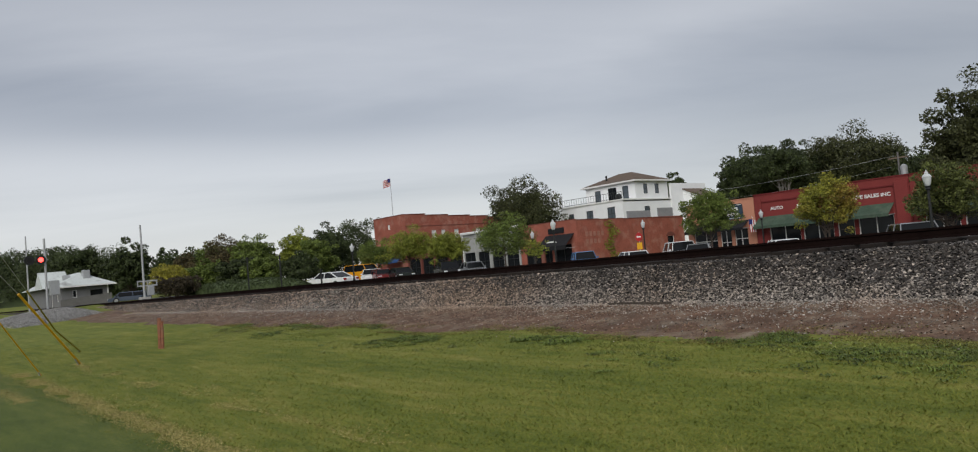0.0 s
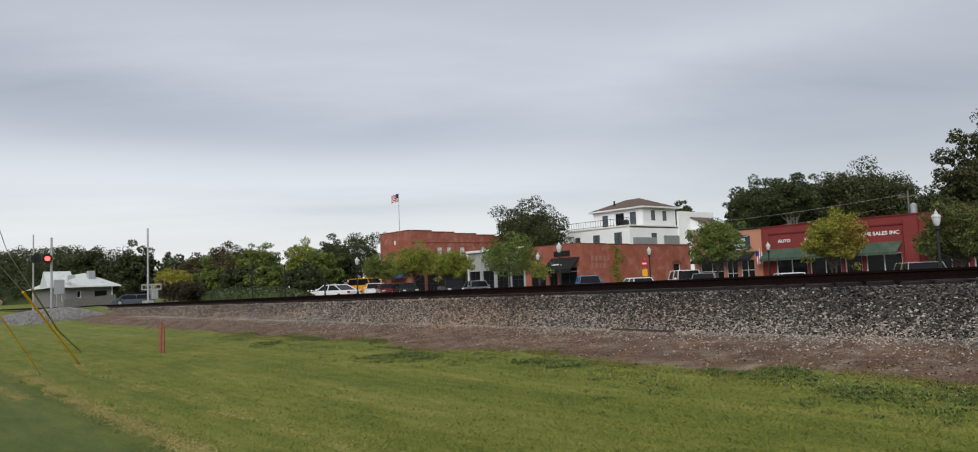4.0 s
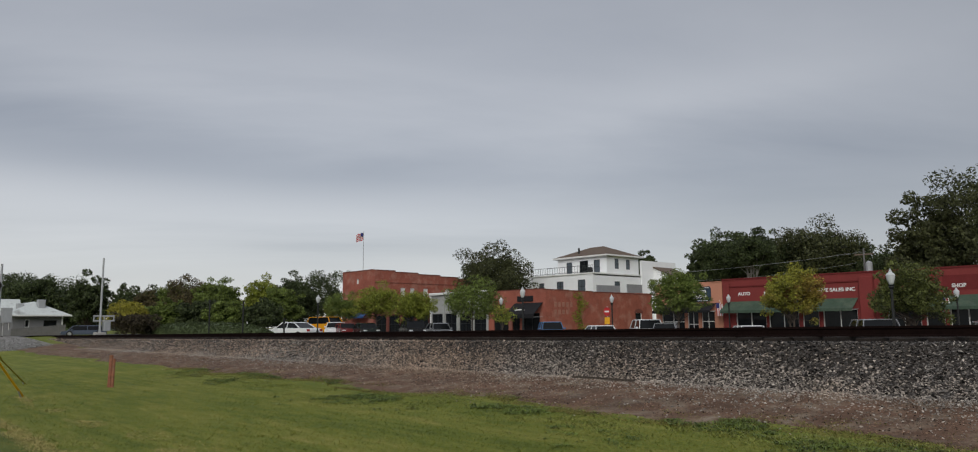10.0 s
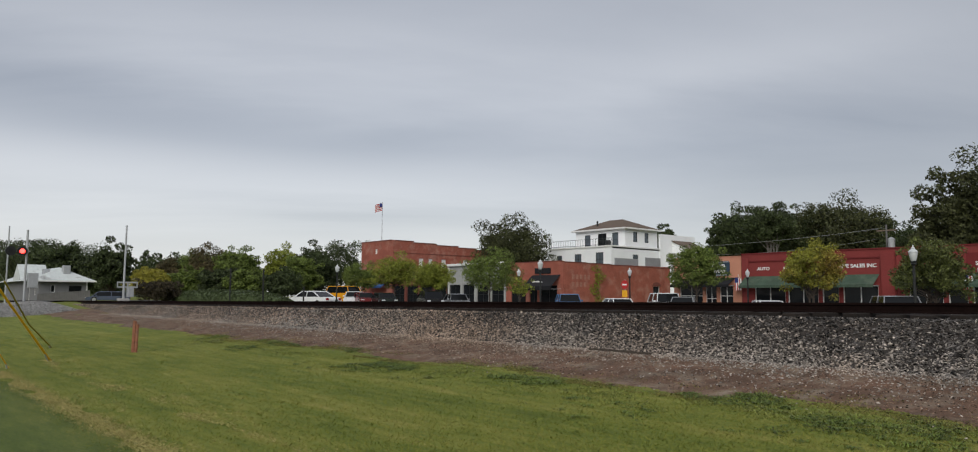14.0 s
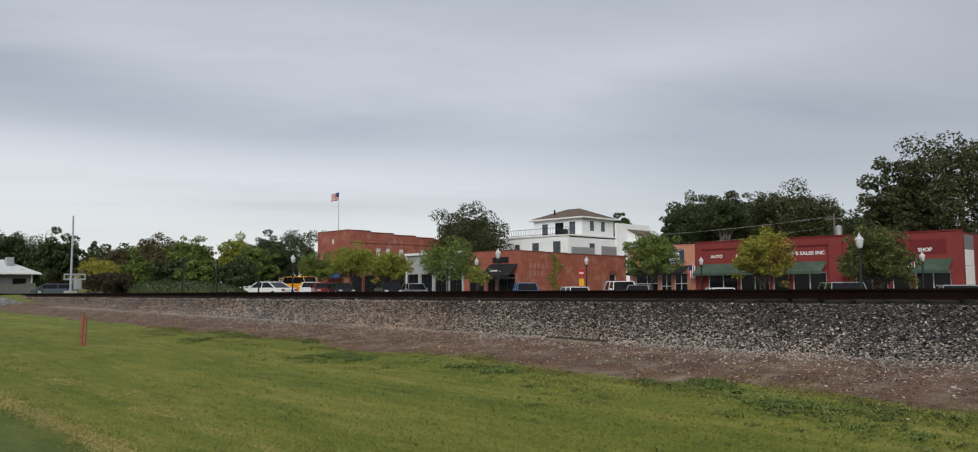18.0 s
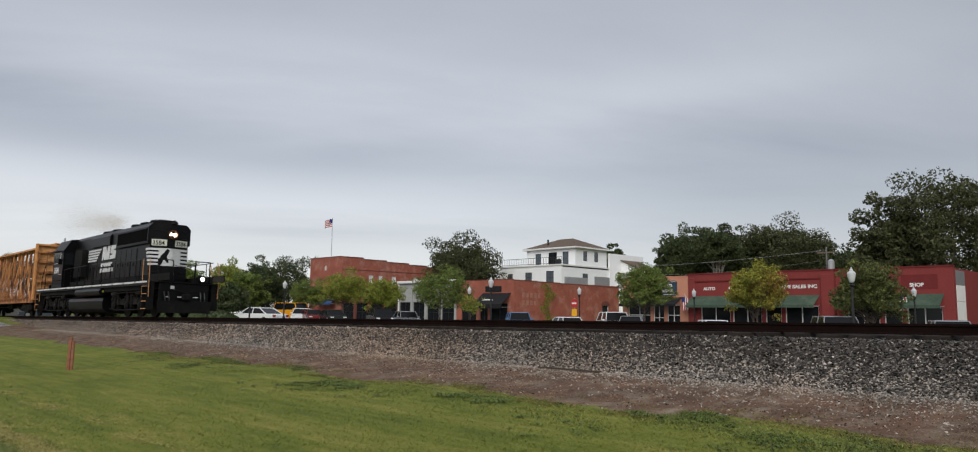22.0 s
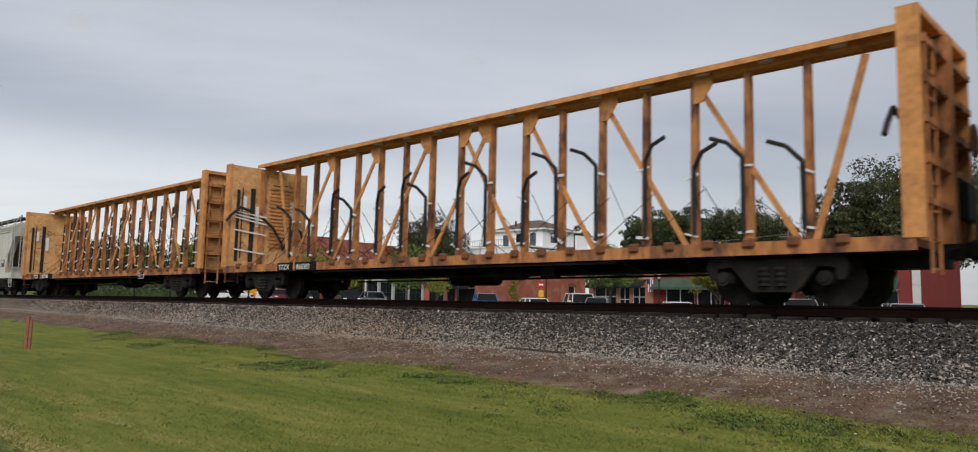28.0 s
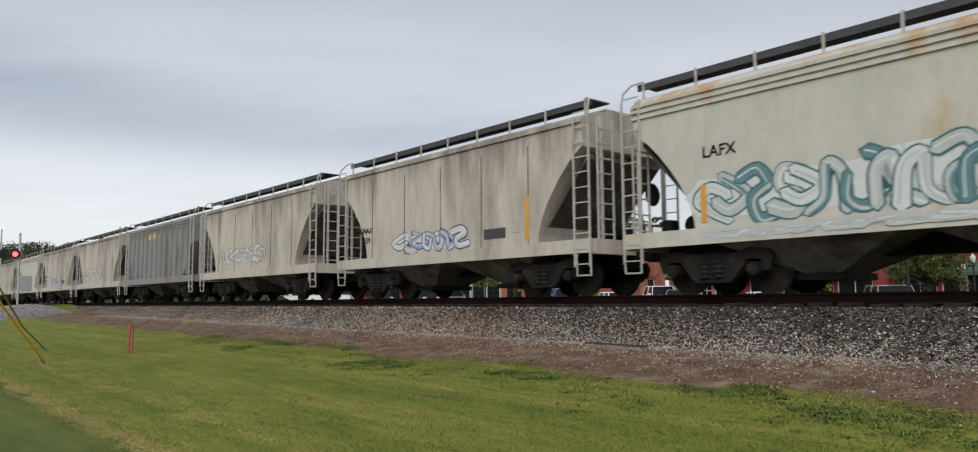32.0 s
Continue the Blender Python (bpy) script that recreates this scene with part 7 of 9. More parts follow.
        part("tank_cap", lathe(bmesh.new(), [(0.192, 0), (0.16, 0.05), (0.06, 0.08)], 18), OLIVEP, tk, "small olive end mark").matrix_basis = pose(h - 6.6, s * 1.46, 1.2, 0, 90, 0) @ Matrix.Diagonal((0.3, 0.3, 0.5, 1))
        # white markings on the near hood
        lg = bmesh.new()
        y = s * (hw + 0.035)
        x1 = h - 9.0
        for k in range(5):
            z = 3.5 - k * 0.135
            prism(lg, [(x1 - 2.3, z), (x1 - 0.2 - k * 0.17, z), (x1 - 0.28 - k * 0.17, z - 0.085), (x1 - 2.3, z - 0.085)], y - 0.006, y + 0.006)
        prism(lg, [(x1 + 0.05, 3.58), (x1 + 0.5, 3.58), (x1 + 0.72, 3.2), (x1 + 0.8, 3.58), (x1 + 1.18, 3.58), (x1 + 1.0, 2.88), (x1 + 0.3, 2.88), (x1 + 0.24, 3.1), (x1 + 0.12, 2.88), (x1 - 0.05, 2.88)], y - 0.006, y + 0.006)
        prism(lg, [(x1 + 1.3, 3.58), (x1 + 2.12, 3.56), (x1 + 2.05, 3.4), (x1 + 1.62, 3.36), (x1 + 2.06, 3.26), (x1 + 1.95, 2.9), (x1 + 1.12, 2.88), (x1 + 1.18, 3.06), (x1 + 1.6, 3.12), (x1 + 1.24, 3.2)], y - 0.006, y + 0.006)
        for z, n, w in ((2.54, 7, 0.2), (2.25, 8, 0.21)):
            for k in range(n):
                a = x1 - 0.15 - (0.1 if n == 8 else 0) + k * (w + 0.045)
                prism(lg, [(a, z), (a + w, z), (a + w + 0.03, z + 0.2), (a + 0.03, z + 0.2)], y - 0.006, y + 0.006)
        part("side_emblem", lg, LOCOW, t, "white slanted stripes and block emblem")
        # handrail along the walkway
        hr = bmesh.new()
        n = 9
        for i in range(n + 1):
            x = -h + 5.5 + i * (2 * h - 7.2) / n
            cyl(hr, (x, s * 1.5, 1.55), (x, s * 1.5, 2.5), 0.02, 0.02, 6)
        pipe(hr, [(-h + 5.5, s * 1.5, 2.5), (-h + 6.0, s * 1.5, 2.56), (h - 5.0, s * 1.5, 2.62), (h - 4.7, s * 1.5, 2.5), (h - 2.0, s * 1.5, 2.5), (h - 1.0, s * 1.5, 2.52)], 0.02)
        part("handrail", hr, LOCO, t)
    # long hood end: headlights, number boards, stripes
    hl = part("headlight_housing", cy((hn - 0.08, 0, 3.78), (hn + 0.15, 0, 3.78), 0.195, 0.195, 16), LOCOU, t)
    for y in (-0.1, 0.1):
        part("headlight", cy((hn + 0.155, y, 3.78), (hn + 0.165, y, 3.78), 0.068, 0.068, 14), HEADLIGHT, hl)
    # the ring's brown paints the lamps' light falling on it
    part("lamp_hood", tube((hn + 0.13, 0, 3.78), 0.11, 0.2, 0.175), RUST, hl, "headlight ring browned by painted lamplight")
    for s in (-1, 1):
        # boards sit on the slanting corners
        mb = pose((hf + hn) / 2 + 0.012, s * 0.5, 3.40, 0, 0, 90 + s * bev)
        nb = part("number_board", bx(-0.33, 0.33, -0.02, 0.02, -0.15, 0.15, bev=0.02), BOARD, t)
        nb.matrix_basis = mb
        words("3584", 0.28, LOCO, nb, pose(-0.3, -0.024, -0.1, 90, 0, 0), "number", 0.003, 0.004, 0.95)
    for k in range(5):
        z = 3.05 - k * 0.175
        a = hf - 0.42 + 0.09 * k
        out = [(a, -hw - 0.03), (hf + 0.012, -hw - 0.03), (hn + 0.022, -0.065), (hn + 0.022, 0.065), (hf + 0.012, hw + 0.03), (a, hw + 0.03)]
        inn = [(a, -hw - 0.004), (hf + 0.002, -hw - 0.004), (hn + 0.004, -0.06), (hn + 0.004, 0.06), (hf + 0.002, hw + 0.004), (a, hw + 0.004)]
        part("end_stripe", prism(bmesh.new(), out + inn[::-1], z, z + 0.095, "z"), LOCOW, t)
    u = (hn - hf) / (hw - 0.06)
    out = [(hn + 0.03 - u * 0.44, -0.5), (hn + 0.03, -0.06), (hn + 0.03, 0.06), (hn + 0.03 - u * 0.44, 0.5)]
    inn = [(x - 0.012, y) for x, y in out]
    em = part("end_emblem", prism(bmesh.new(), out + inn[::-1], 2.34, 3.15, "z"), LOCOW, t, "plain white emblem field")
    es = prism(bmesh.new(), [(y, z - 0.25) for y, z in ((-0.22, 2.62), (-0.12, 2.62), (-0.02, 2.9), (0.12, 2.72), (0.2, 2.74), (0.1, 3.02), (0.22, 3.3), (0.1, 3.38), (-0.02, 3.2), (-0.16, 3.05), (-0.24, 2.85))], -0.006, 0.006, "y")
    sh = part("emblem_shape", es, LOCO, em)
    sh.matrix_basis = pose(hn + 0.03 - u * 0.2 + 0.008, -0.26, 0, 0, 0, 90 - bev)
    for s in (-1, 1):
        for i in range(11):
            a = -h + 5.6 + i * 1.3
            part("toe_panel", bx(a + 0.03, a + 1.27, s * 1.2 - 0.015, s * 1.2 + 0.015, 1.552, 1.85), LOCOU, t)
        for zz in (3.98, 3.62, 2.35, 2.05):
            part("end_grab", cy((hf + 0.12, s * (hw - 0.1), zz), (hf + 0.28, s * 0.45, zz), 0.014, 0.014, 6), LOCO, t)
    part("bell", lathe(bmesh.new(), [(0.14, 0), (0.11, 0.08), (0.05, 0.17)], 10, (hf + 0.2, 0.1, ht + 0.04)), LOCOU, t)
    # cab
    cb0, cb1, cw, ct = -h + 3.2, hb, 1.5, 4.27
    csec = [(-cw, 1.55), (cw, 1.55), (cw, 3.62), (cw - 0.35, ct - 0.05), (0, ct + 0.1), (-cw + 0.35, ct - 0.05), (-cw, 3.62)]
    c = part("cab", prism(bmesh.new(), csec, cb0, cb1, "x"), LOCO, t)
    for s in (-1, 1):
        fr = bmesh.new()
        wx0, wx1 = cb0 + 0.3, cb0 + 1.45
        box(fr, wx0, wx1, s * (cw + 0.012) - 0.01, s * (cw + 0.012) + 0.01, 2.93, 3.56)
        wf = part("cab_window", fr, LOCOW, c)
        for a, b in ((wx0 + 0.04, wx0 + 0.56), (wx0 + 0.61, wx1 - 0.04)):
            part("pane", bx(a, b, s * (cw + 0.028) - 0.008, s * (cw + 0.028) + 0.008, 2.97, 3.52), PANE, wf)
        part("sunshade", bx(wx0 - 0.05, wx1 + 0.05, s * (cw + 0.12) - 0.12, s * (cw + 0.12) + 0.12, 3.59, 3.63), LOCO, c)
        part("mirror", bx(cb1 - 0.12, cb1 - 0.06, s * (cw + 0.12) - 0.1, s * (cw + 0.12) + 0.1, 2.85, 3.15), LOCO, c)
        words("3584", 0.47, LOCOW, c, pose(cb0 + 0.3 if s < 0 else cb0 + 1.6, s * (cw + 0.012), 2.4, 90, 0, 0 if s < 0 else 180), "number", 0.004, 0.01)
        part("cab_marks", bx(cb0 + 1.3, cb0 + 1.68, s * (cw + 0.01) - 0.008, s * (cw + 0.01) + 0.008, 2.3, 2.33), LOCOW, c)
        for xx in (cb0, cb1):
            part("end_window", bx(xx - 0.02, xx + 0.02, s * 1.2 - 0.2, s * 1.2 + 0.2, 2.85, 3.5), PANE, c)
    part("air_horn", cy((cb0 + 0.9, 0.3, ct + 0.25), (cb0 + 1.5, 0.3, ct + 0.25), 0.05, 0.11, 10), LOCOU, c)
    part("antenna", bx(cb0 + 1.6, cb0 + 2.2, -0.3, 0.3, ct + 0.1, ct + 0.22, bev=0.03), LOCOU, c)
    # short hood
    sh = part("short_hood", prism(bmesh.new(), [(-0.93, 1.55), (0.93, 1.55), (0.93, 3.05), (0.75, 3.2), (-0.75, 3.2), (-0.93, 3.05)], -h + 1.42, cb0, "x"), LOCO, t)
    st = bmesh.new()
    for k in range(5):
        z = 2.2 + k * 0.16
        for s in (-1, 1):
            box(st, -h + 1.42, -h + 1.67 - 0.03 * (k % 2), s * 0.945 - 0.006, s * 0.945 + 0.006, z, z + 0.08)
        box(st, -h + 1.406, -h + 1.416, -0.9, 0.9, z, z + 0.08)
    part("nose_stripes", st, LOCOW, sh)
    part("data_plate", bx(cb0 - 0.85, cb0 - 0.42, -0.955, -0.935, 1.8, 2.1), LOCOW, sh)
    for s in (-1, 1):
        part("nose_handrail", pipe(bmesh.new(), [(cb0 - 0.02, s * 1.5, 3.02), (-h + 1.6, s * 1.5, 2.92), (-h + 1.1, s * 1.5, 2.3), (-h + 0.35, s * 1.4, 2.2)], 0.018), LOCO, t)
        part("nose_stanchion", cy((-h + 1.1, s * 1.5, 1.55), (-h + 1.1, s * 1.5, 2.3), 0.016, 0.016, 6), LOCO, t)
        # thin sheet added over the roof; its grey stands in for reflected sky
        part("roof_sheet", prism(bmesh.new(), [(s * (cw + 0.006), 3.63), (s * (cw - 0.34), ct - 0.03), (s * 0.02, ct + 0.115), (s * 0.02, ct + 0.13), (s * (cw - 0.345), ct - 0.012), (s * (cw + 0.012), 3.645)], cb0 - 0.04, cb1 + 0.03, "x"), ROOFM, c, "cab roof sheet in the grey of reflected sky")
        part("battery_box", bx(cb0 + 0.2, cb1 - 0.15, s * (cw + 0.012) - 0.012, s * (cw + 0.012) + 0.012, 1.95, 1.99), LOCOU, c)
    # fuel tank, trucks
    part("fuel_tank", prism(bmesh.new(), [(-1.4, 0.55), (-1.36, 0.38), (-1.24, 0.25), (-1.05, 0.17), (1.05, 0.17), (1.24, 0.25), (1.36, 0.38), (1.4, 0.55), (1.4, 0.75), (1.36, 0.9), (1.25, 1.0), (1.1, 1.05), (-1.1, 1.05), (-1.25, 1.0), (-1.36, 0.9), (-1.4, 0.75)], h - 12.4, h - 6.8, "x"), LOCO, t, "black fuel tank between the trucks")
    for x in (-h + 3.75, h - 3.55):
        truck(t, x, 3, 1.72, 0.5, 1.08)
        for s in (-1, 1):
            for k in (-1.6, 1.6):
                part("brake_cylinder", cy((x + k - 0.28, s * 1.33, 1.03), (x + k + 0.28, s * 1.33, 1.06), 0.12, 0.1, 10), TRUCK, t)
            for k in (-1.3, 0, 1.3):
                part("sand_pipe", cy((x + k, s * 1.3, 0.85), (x + k, s * 1.3, 1.15), 0.05, 0.05, 8), TRUCK, t)
            for k in (-2.15, -1.28, -0.45, 0.45, 1.28, 2.15):
                part("coil_spring", lathe(bmesh.new(), [(0.085 if q % 2 else 0.11, 0.042 * q) for q in range(9)], 8, (x + k, s * 1.22, 0.58)), LOCOU, t)
            for k in (-1.72, 0.0, 1.72):
                part("bearing_cover", lathe(bmesh.new(), [(0.17, 0), (0.17, 0.05), (0.1, 0.09), (0.03, 0.1)], 12), LOCOU, t).matrix_basis = pose(x + k, s * 1.33, 0.5, -90 * s, 0, 0)
                part("damper", cy((x + k + 0.2, s * 1.36, 0.42), (x + k + 0.34, s * 1.36, 0.92), 0.035, 0.045, 8), LOCOU, t)
            part("brake_rod", pipe(bmesh.new(), [(x - 2.3, s * 1.34, 0.36), (x - 0.9, s * 1.36, 0.3), (x + 0.9, s * 1.36, 0.3), (x + 2.3, s * 1.34, 0.36)], 0.03, 6), LOCOU, t)
            part("air_line", pipe(bmesh.new(), [(x - 2.0, s * 1.42, 1.08), (x + 2.0, s * 1.42, 1.08)], 0.025), TRUCK, t)
    return t


def centerbeam(label, strap_m, seed, mark, style=""):
    """A flat car with two bulkheads and a truss down its middle."""
    rng = np.random.default_rng(seed)
    t = thing("centerbeam_car", label, "freight car", group="train")
    L, zd, zt = 20.65, 0.92, 4.56
    a = L / 2
    part("deck", bx(-a, a, -1.42, 1.42, zd - 0.06, zd + 0.06), RUST, t)
    for s in (-1, 1):
        y = s * 1.43
        part("side_sill", bx(-a, a, y - 0.03, y + 0.03, zd - 0.12, zd + 0.1), POSTM, t)
        # thin black strip paints the shade under the deck edge
        part("side_sill", bx(-a * 0.5, a * 0.5, s * 1.36 - 0.03, s * 1.36 + 0.03, zd - 0.19, zd - 0.145), LOCOU, t, "black strip for the shade under the side sill")
        for i in range(26):
            x = -a + 1.0 + i * (L - 2) / 25
            if s < 0 and min(abs(x + 6.4), abs(x + 5.2), abs(x + 7.6), abs(x + 4.8) if mark[1] == "856 076" else 9) < 0.95:
                continue
            part("strap_winch", bx(x - 0.1, x + 0.1, y + s * 0.035 - 0.07, y + s * 0.035 + 0.07, zd - 0.0, zd + 0.16, bev=0.03), RUST, t)
        ma, mb = {"856 076": (-7.25, -5.85), "866303": (-6.95, -5.98)}.get(mark[1], (-8.35, -6.95))
        for q, (u, wd) in enumerate(((ma, 0.85 if style == "loop" else 1.05), (mb, 1.1 if style == "loop" else 1.85 if mark[1] == "856 076" else 1.62))):
            pn = part("mark_panel", bx(min(s * -u, s * -u - s * wd), max(s * -u, s * -u - s * wd), y + s * 0.032 - 0.004, y + s * 0.032 + 0.004, zd - 0.12, zd + 0.12), LOCOU, t, "black panel with white letters")
            if mark[q] == "856 076":
                for word, w0 in (("856", 0.07), ("076", 1.1)):
                    words(word, 0.26, LOCOW, pn, pose((u + w0) if s < 0 else -u - w0, y + s * 0.04, zd - 0.085, 90, 0, 0 if s < 0 else 180), "car_mark", 0.003, 0.008, 1.2)
                continue
            words(mark[q], 0.21 if style == "loop" else 0.25, LOCOW, pn, pose((u + 0.07) if s < 0 else -u - 0.07, y + s * 0.04, zd - 0.085, 90, 0, 0 if s < 0 else 180), "car_mark", 0.003, 0.003 if style == "loop" else 0.008, 1.1)
    part("centre_sill", bx(-a - 0.1, a + 0.1, -0.22, 0.22, 0.6, zd - 0.07), LOCOU, t)
    for i in range(11):
        x = -6.6 + i * 1.32
        for s in (-1, 1):
            part("cross_bearer", prism(bmesh.new(), [(s * 0.22, zd - 0.07), (s * 0.22, 0.6), (s * 0.5, 0.6), (s * 1.3, zd - 0.2), (s * 1.3, zd - 0.07)], x - 0.05, x + 0.05, "x"), LOCOU, t)
    part("brake_cylinder", cy((1.4, -0.75, 0.62), (2.3, -0.75, 0.62), 0.15, 0.15, 12), LOCOU, t)
    part("brake_valve", bx(2.9, 3.3, -1.0, -0.7, 0.5, 0.8, bev=0.04), LOCOU, t)
    for s in (-1, 1):
        part("brake_rod", pipe(bmesh.new(), [(-6, s * 0.8, 0.55), (6, s * 0.8, 0.6)], 0.025), LOCOU, t)
    part("air_reservoir", cy((-1.4, 0.6, 0.6), (0.2, 0.6, 0.6), 0.2, 0.2, 12), LOCOU, t)
    # bulkheads: inner plate, outer ribs
    for e in (-1, 1):
        bk = part("bulkhead", bx(e * (a - 0.1) - 0.05, e * (a - 0.1) + 0.05, -1.42, 1.42, zd + 0.07, zt - 0.15), BAREPLY, t)
        fr = bmesh.new()
        for s in (-1, 1):
            box(fr, min(e * (a - 0.16), e * (a + 0.15)), max(e * (a - 0.16), e * (a + 0.15)), s * 1.43 - 0.05, s * 1.43 + 0.05, zd + 0.06, zt - 0.12)
        box(fr, min(e * (a - 0.1), e * (a + 0.15)), max(e * (a - 0.1), e * (a + 0.15)), -1.37, 1.37, zt - 0.24, zt - 0.13)
        part("bulkhead_frame", fr, ORANGE, bk)
        for k in range(5):
            z = zd + 0.55 + k * 0.6
            part("bulkhead_rib", bx(min(e * (a - 0.04), e * (a + 0.2)), max(e * (a - 0.04), e * (a + 0.2)), -1.37, 1.37, z, z + 0.1), POSTM, bk)
        part("bulkhead_post", bx(min(e * (a - 0.04), e * (a + 0.22)), max(e * (a - 0.04), e * (a + 0.22)), -0.12, 0.12, zd + 0.06, zt - 0.25), POSTM, bk)
        ld = bmesh.new()
        for k in range(9):
            box(ld, e * (a + 0.17) - 0.015, e * (a + 0.17) + 0.015, -1.3, -0.85, zd - 0.4 + k * 0.42, zd - 0.37 + k * 0.42)
        for yy in (-1.3, -0.85):
            box(ld, e * (a + 0.17) - 0.02, e * (a + 0.17) + 0.02, yy - 0.02, yy + 0.02, zd - 0.45, zd + 3.1)
        part("ladder", ld, POSTM, bk)
        part("brake_housing", bx(min(e * (a + 0.2), e * (a + 0.34)), max(e * (a + 0.2), e * (a + 0.34)), 0.15, 0.75, 1.35, 2.0, bev=0.05), LOCOU, bk)
        part("brake_chain", pipe(bmesh.new(), [(e * (a + 0.3), 0.4, 1.4), (e * (a + 0.28), 0.2, 0.95), (e * (a + 0.2), -0.5, 0.85)], 0.02, 5), LOCOU, bk)
        if e > 0:
            part("hand_brake_wheel", lathe(bmesh.new(), [(0.26, 0), (0.28, 0.02), (0.26, 0.04), (0.1, 0.02)], 14, (0, 0, 0)), RUST, bk).matrix_basis = pose(a + 0.36, 0.6, 2.7, 0, 90, 0)
        coupler(t, e * (a + 0.45), e)
        truck(t, e * (a - 2.2), 2, 1.7, r=0.42, m=TRUCKD)
    # truss
    tc = bmesh.new()
    prism(tc, [(-0.42, zt), (-0.42, zt - 0.11), (-0.38, zt - 0.11), (-0.36, zt - 0.05), (-0.14, zt - 0.07), (-0.12, zt - 0.16), (0.12, zt - 0.16), (0.14, zt - 0.07), (0.36, zt - 0.05), (0.38, zt - 0.11), (0.42, zt - 0.11), (0.42, zt)], -a + 0.02, a - 0.02, "x")
    top = part("top_chord", tc, ORANGE, t)
    # white discs painted for the sky that shows through the chord's holes
    for i in range(15):
        x = -a + 1.4 + i * (L - 2.8) / 14
        ho = lathe(bmesh.new(), [(0.02, -0.002), (0.1, 0), (0.1, 0.05)], 12)
        bmesh.ops.transform(ho, matrix=Matrix.Translation((x, -0.25, zt - 0.118)) @ Matrix.Rotation(radians(5), 4, "X") @ Matrix.Diagonal((1.5, 1, 1, 1)), verts=ho.verts)
        part("lifting_hole", ho, LOCOW, top, "white disc for sky seen through the top chord")
    n = 16
    xs = [-8.33 + i * 1.11 for i in range(n)]
    for i, x in enumerate(xs):
        w0, w1 = 0.068, 0.056
        bm = bmesh.new()
        c = [bm.verts.new(p) for p in ((x - w0, -0.15, zd + 0.06), (x + w0, -0.15, zd + 0.06), (x + w0, 0.02, zd + 0.06), (x - w0, 0.02, zd + 0.06),
                                       (x - w1, -0.12, zt - 0.16), (x + w1, -0.12, zt - 0.16), (x + w1, 0.03, zt - 0.16), (x - w1, 0.03, zt - 0.16))]
        for q in ((0, 1, 5, 4), (1, 2, 6, 5), (2, 3, 7, 6), (3, 0, 4, 7), (4, 5, 6, 7), (3, 2, 1, 0)):
            bm.faces.new([c[k] for k in q])
        p = part("post", bm, POSTM, t)
        black = strap_m is STRAPB
        if style == "loop":
            # stiff black strips bent away from the posts
            z, u = zd + rng.uniform(1.5, 2.2), rng.choice((-1, 1))
            part("edge_strip", pipe(bmesh.new(), [(x + u * 0.05, -0.22, zd + 0.4), (x + u * 0.06, -0.22, z), (x + u * 0.3, -0.35, z + 0.28), (x + u * 0.62, -0.4, z + 0.4)], 0.045, 5), STRAPB, p, "black rubber edge strip")
            zs = [zd + 0.4 + rng.uniform(0, 0.2), z - 0.15]
        elif black:
            # dark edge strip down the post, banded with white strapping
            part("edge_strip", beam(bmesh.new(), (x - 0.1, -0.19, zd + 0.15), (x - 0.085, -0.15, zd + rng.uniform(1.7, 2.9)), 0.045, 0.065), STRAPB, p, "black rubber edge strip")
            zs = [zd + 0.35 + 0.5 * k + rng.uniform(-0.1, 0.1) for k in range(5)]
        else:
            zs = [zd + rng.uniform(0.4, 2.0) for k in range(int(rng.integers(0, 3)))]
        for z in zs:
            yy = -0.195 + 0.02 * (z - zd)
            tilt = rng.normal(0, 0.04)
            part("loose_strap", beam(bmesh.new(), (x - 0.16 if black else x - 0.12, yy - 0.01, z - tilt), (x + 0.12, yy - 0.01, z + tilt), 0.03, rng.uniform(0.035, 0.06)), STRAP, p, "white plastic strapping")
        for _ in range(int(rng.integers(1, 4)) if not black else 0):
            z = zd + rng.uniform(0.9, 2.0)
            u = rng.uniform(-0.3, 0.3)
            sb = bmesh.new()
            pts = [Vector((x + u * q + 0.06 * math.sin(6 * q), -0.2 - 0.1 * q, z - rng.uniform(0.75, 1.0) * q)) for q in (0, 0.25, 0.5, 0.75, 1.0)]
            va = [sb.verts.new(q + Vector((-0.04, 0, 0.01))) for q in pts]
            vb = [sb.verts.new(q + Vector((0.04, -0.01, 0))) for q in pts]
            for q in range(4):
                sb.faces.new((va[q], vb[q], vb[q + 1], va[q + 1]))
            part("strap_end", sb, STRAP, p, "white plastic strapping")
    # slack tie-down cables from the far sill up to the posts
    for i in range(n - 1):
        for u, w in ((xs[i] + 0.1, xs[i] + rng.uniform(0.4, 0.9)), (xs[i + 1] - 0.1, xs[i] + rng.uniform(0.2, 0.7))):
            part("tie_down_cable", pipe(bmesh.new(), [(u, 0.06, zd + rng.uniform(0.9, 1.7)), ((u + w) / 2, 0.6, zd + 0.62), (w, 1.2, zd + 0.12)], 0.009, 4), LOCOU, t)
    if strap_m is STRAPB and not style:
        u = 5.17
        sp = part("stencil_panel", bx(u, u + 0.5, -1.47, -1.462, zd - 0.24, zd + 0.1), LOCOW, t, "black stencil panel edged in white")
        part("panel_field", bx(u + 0.02, u + 0.28, -1.476, -1.4705, zd - 0.22, zd + 0.08), LOCOU, sp)
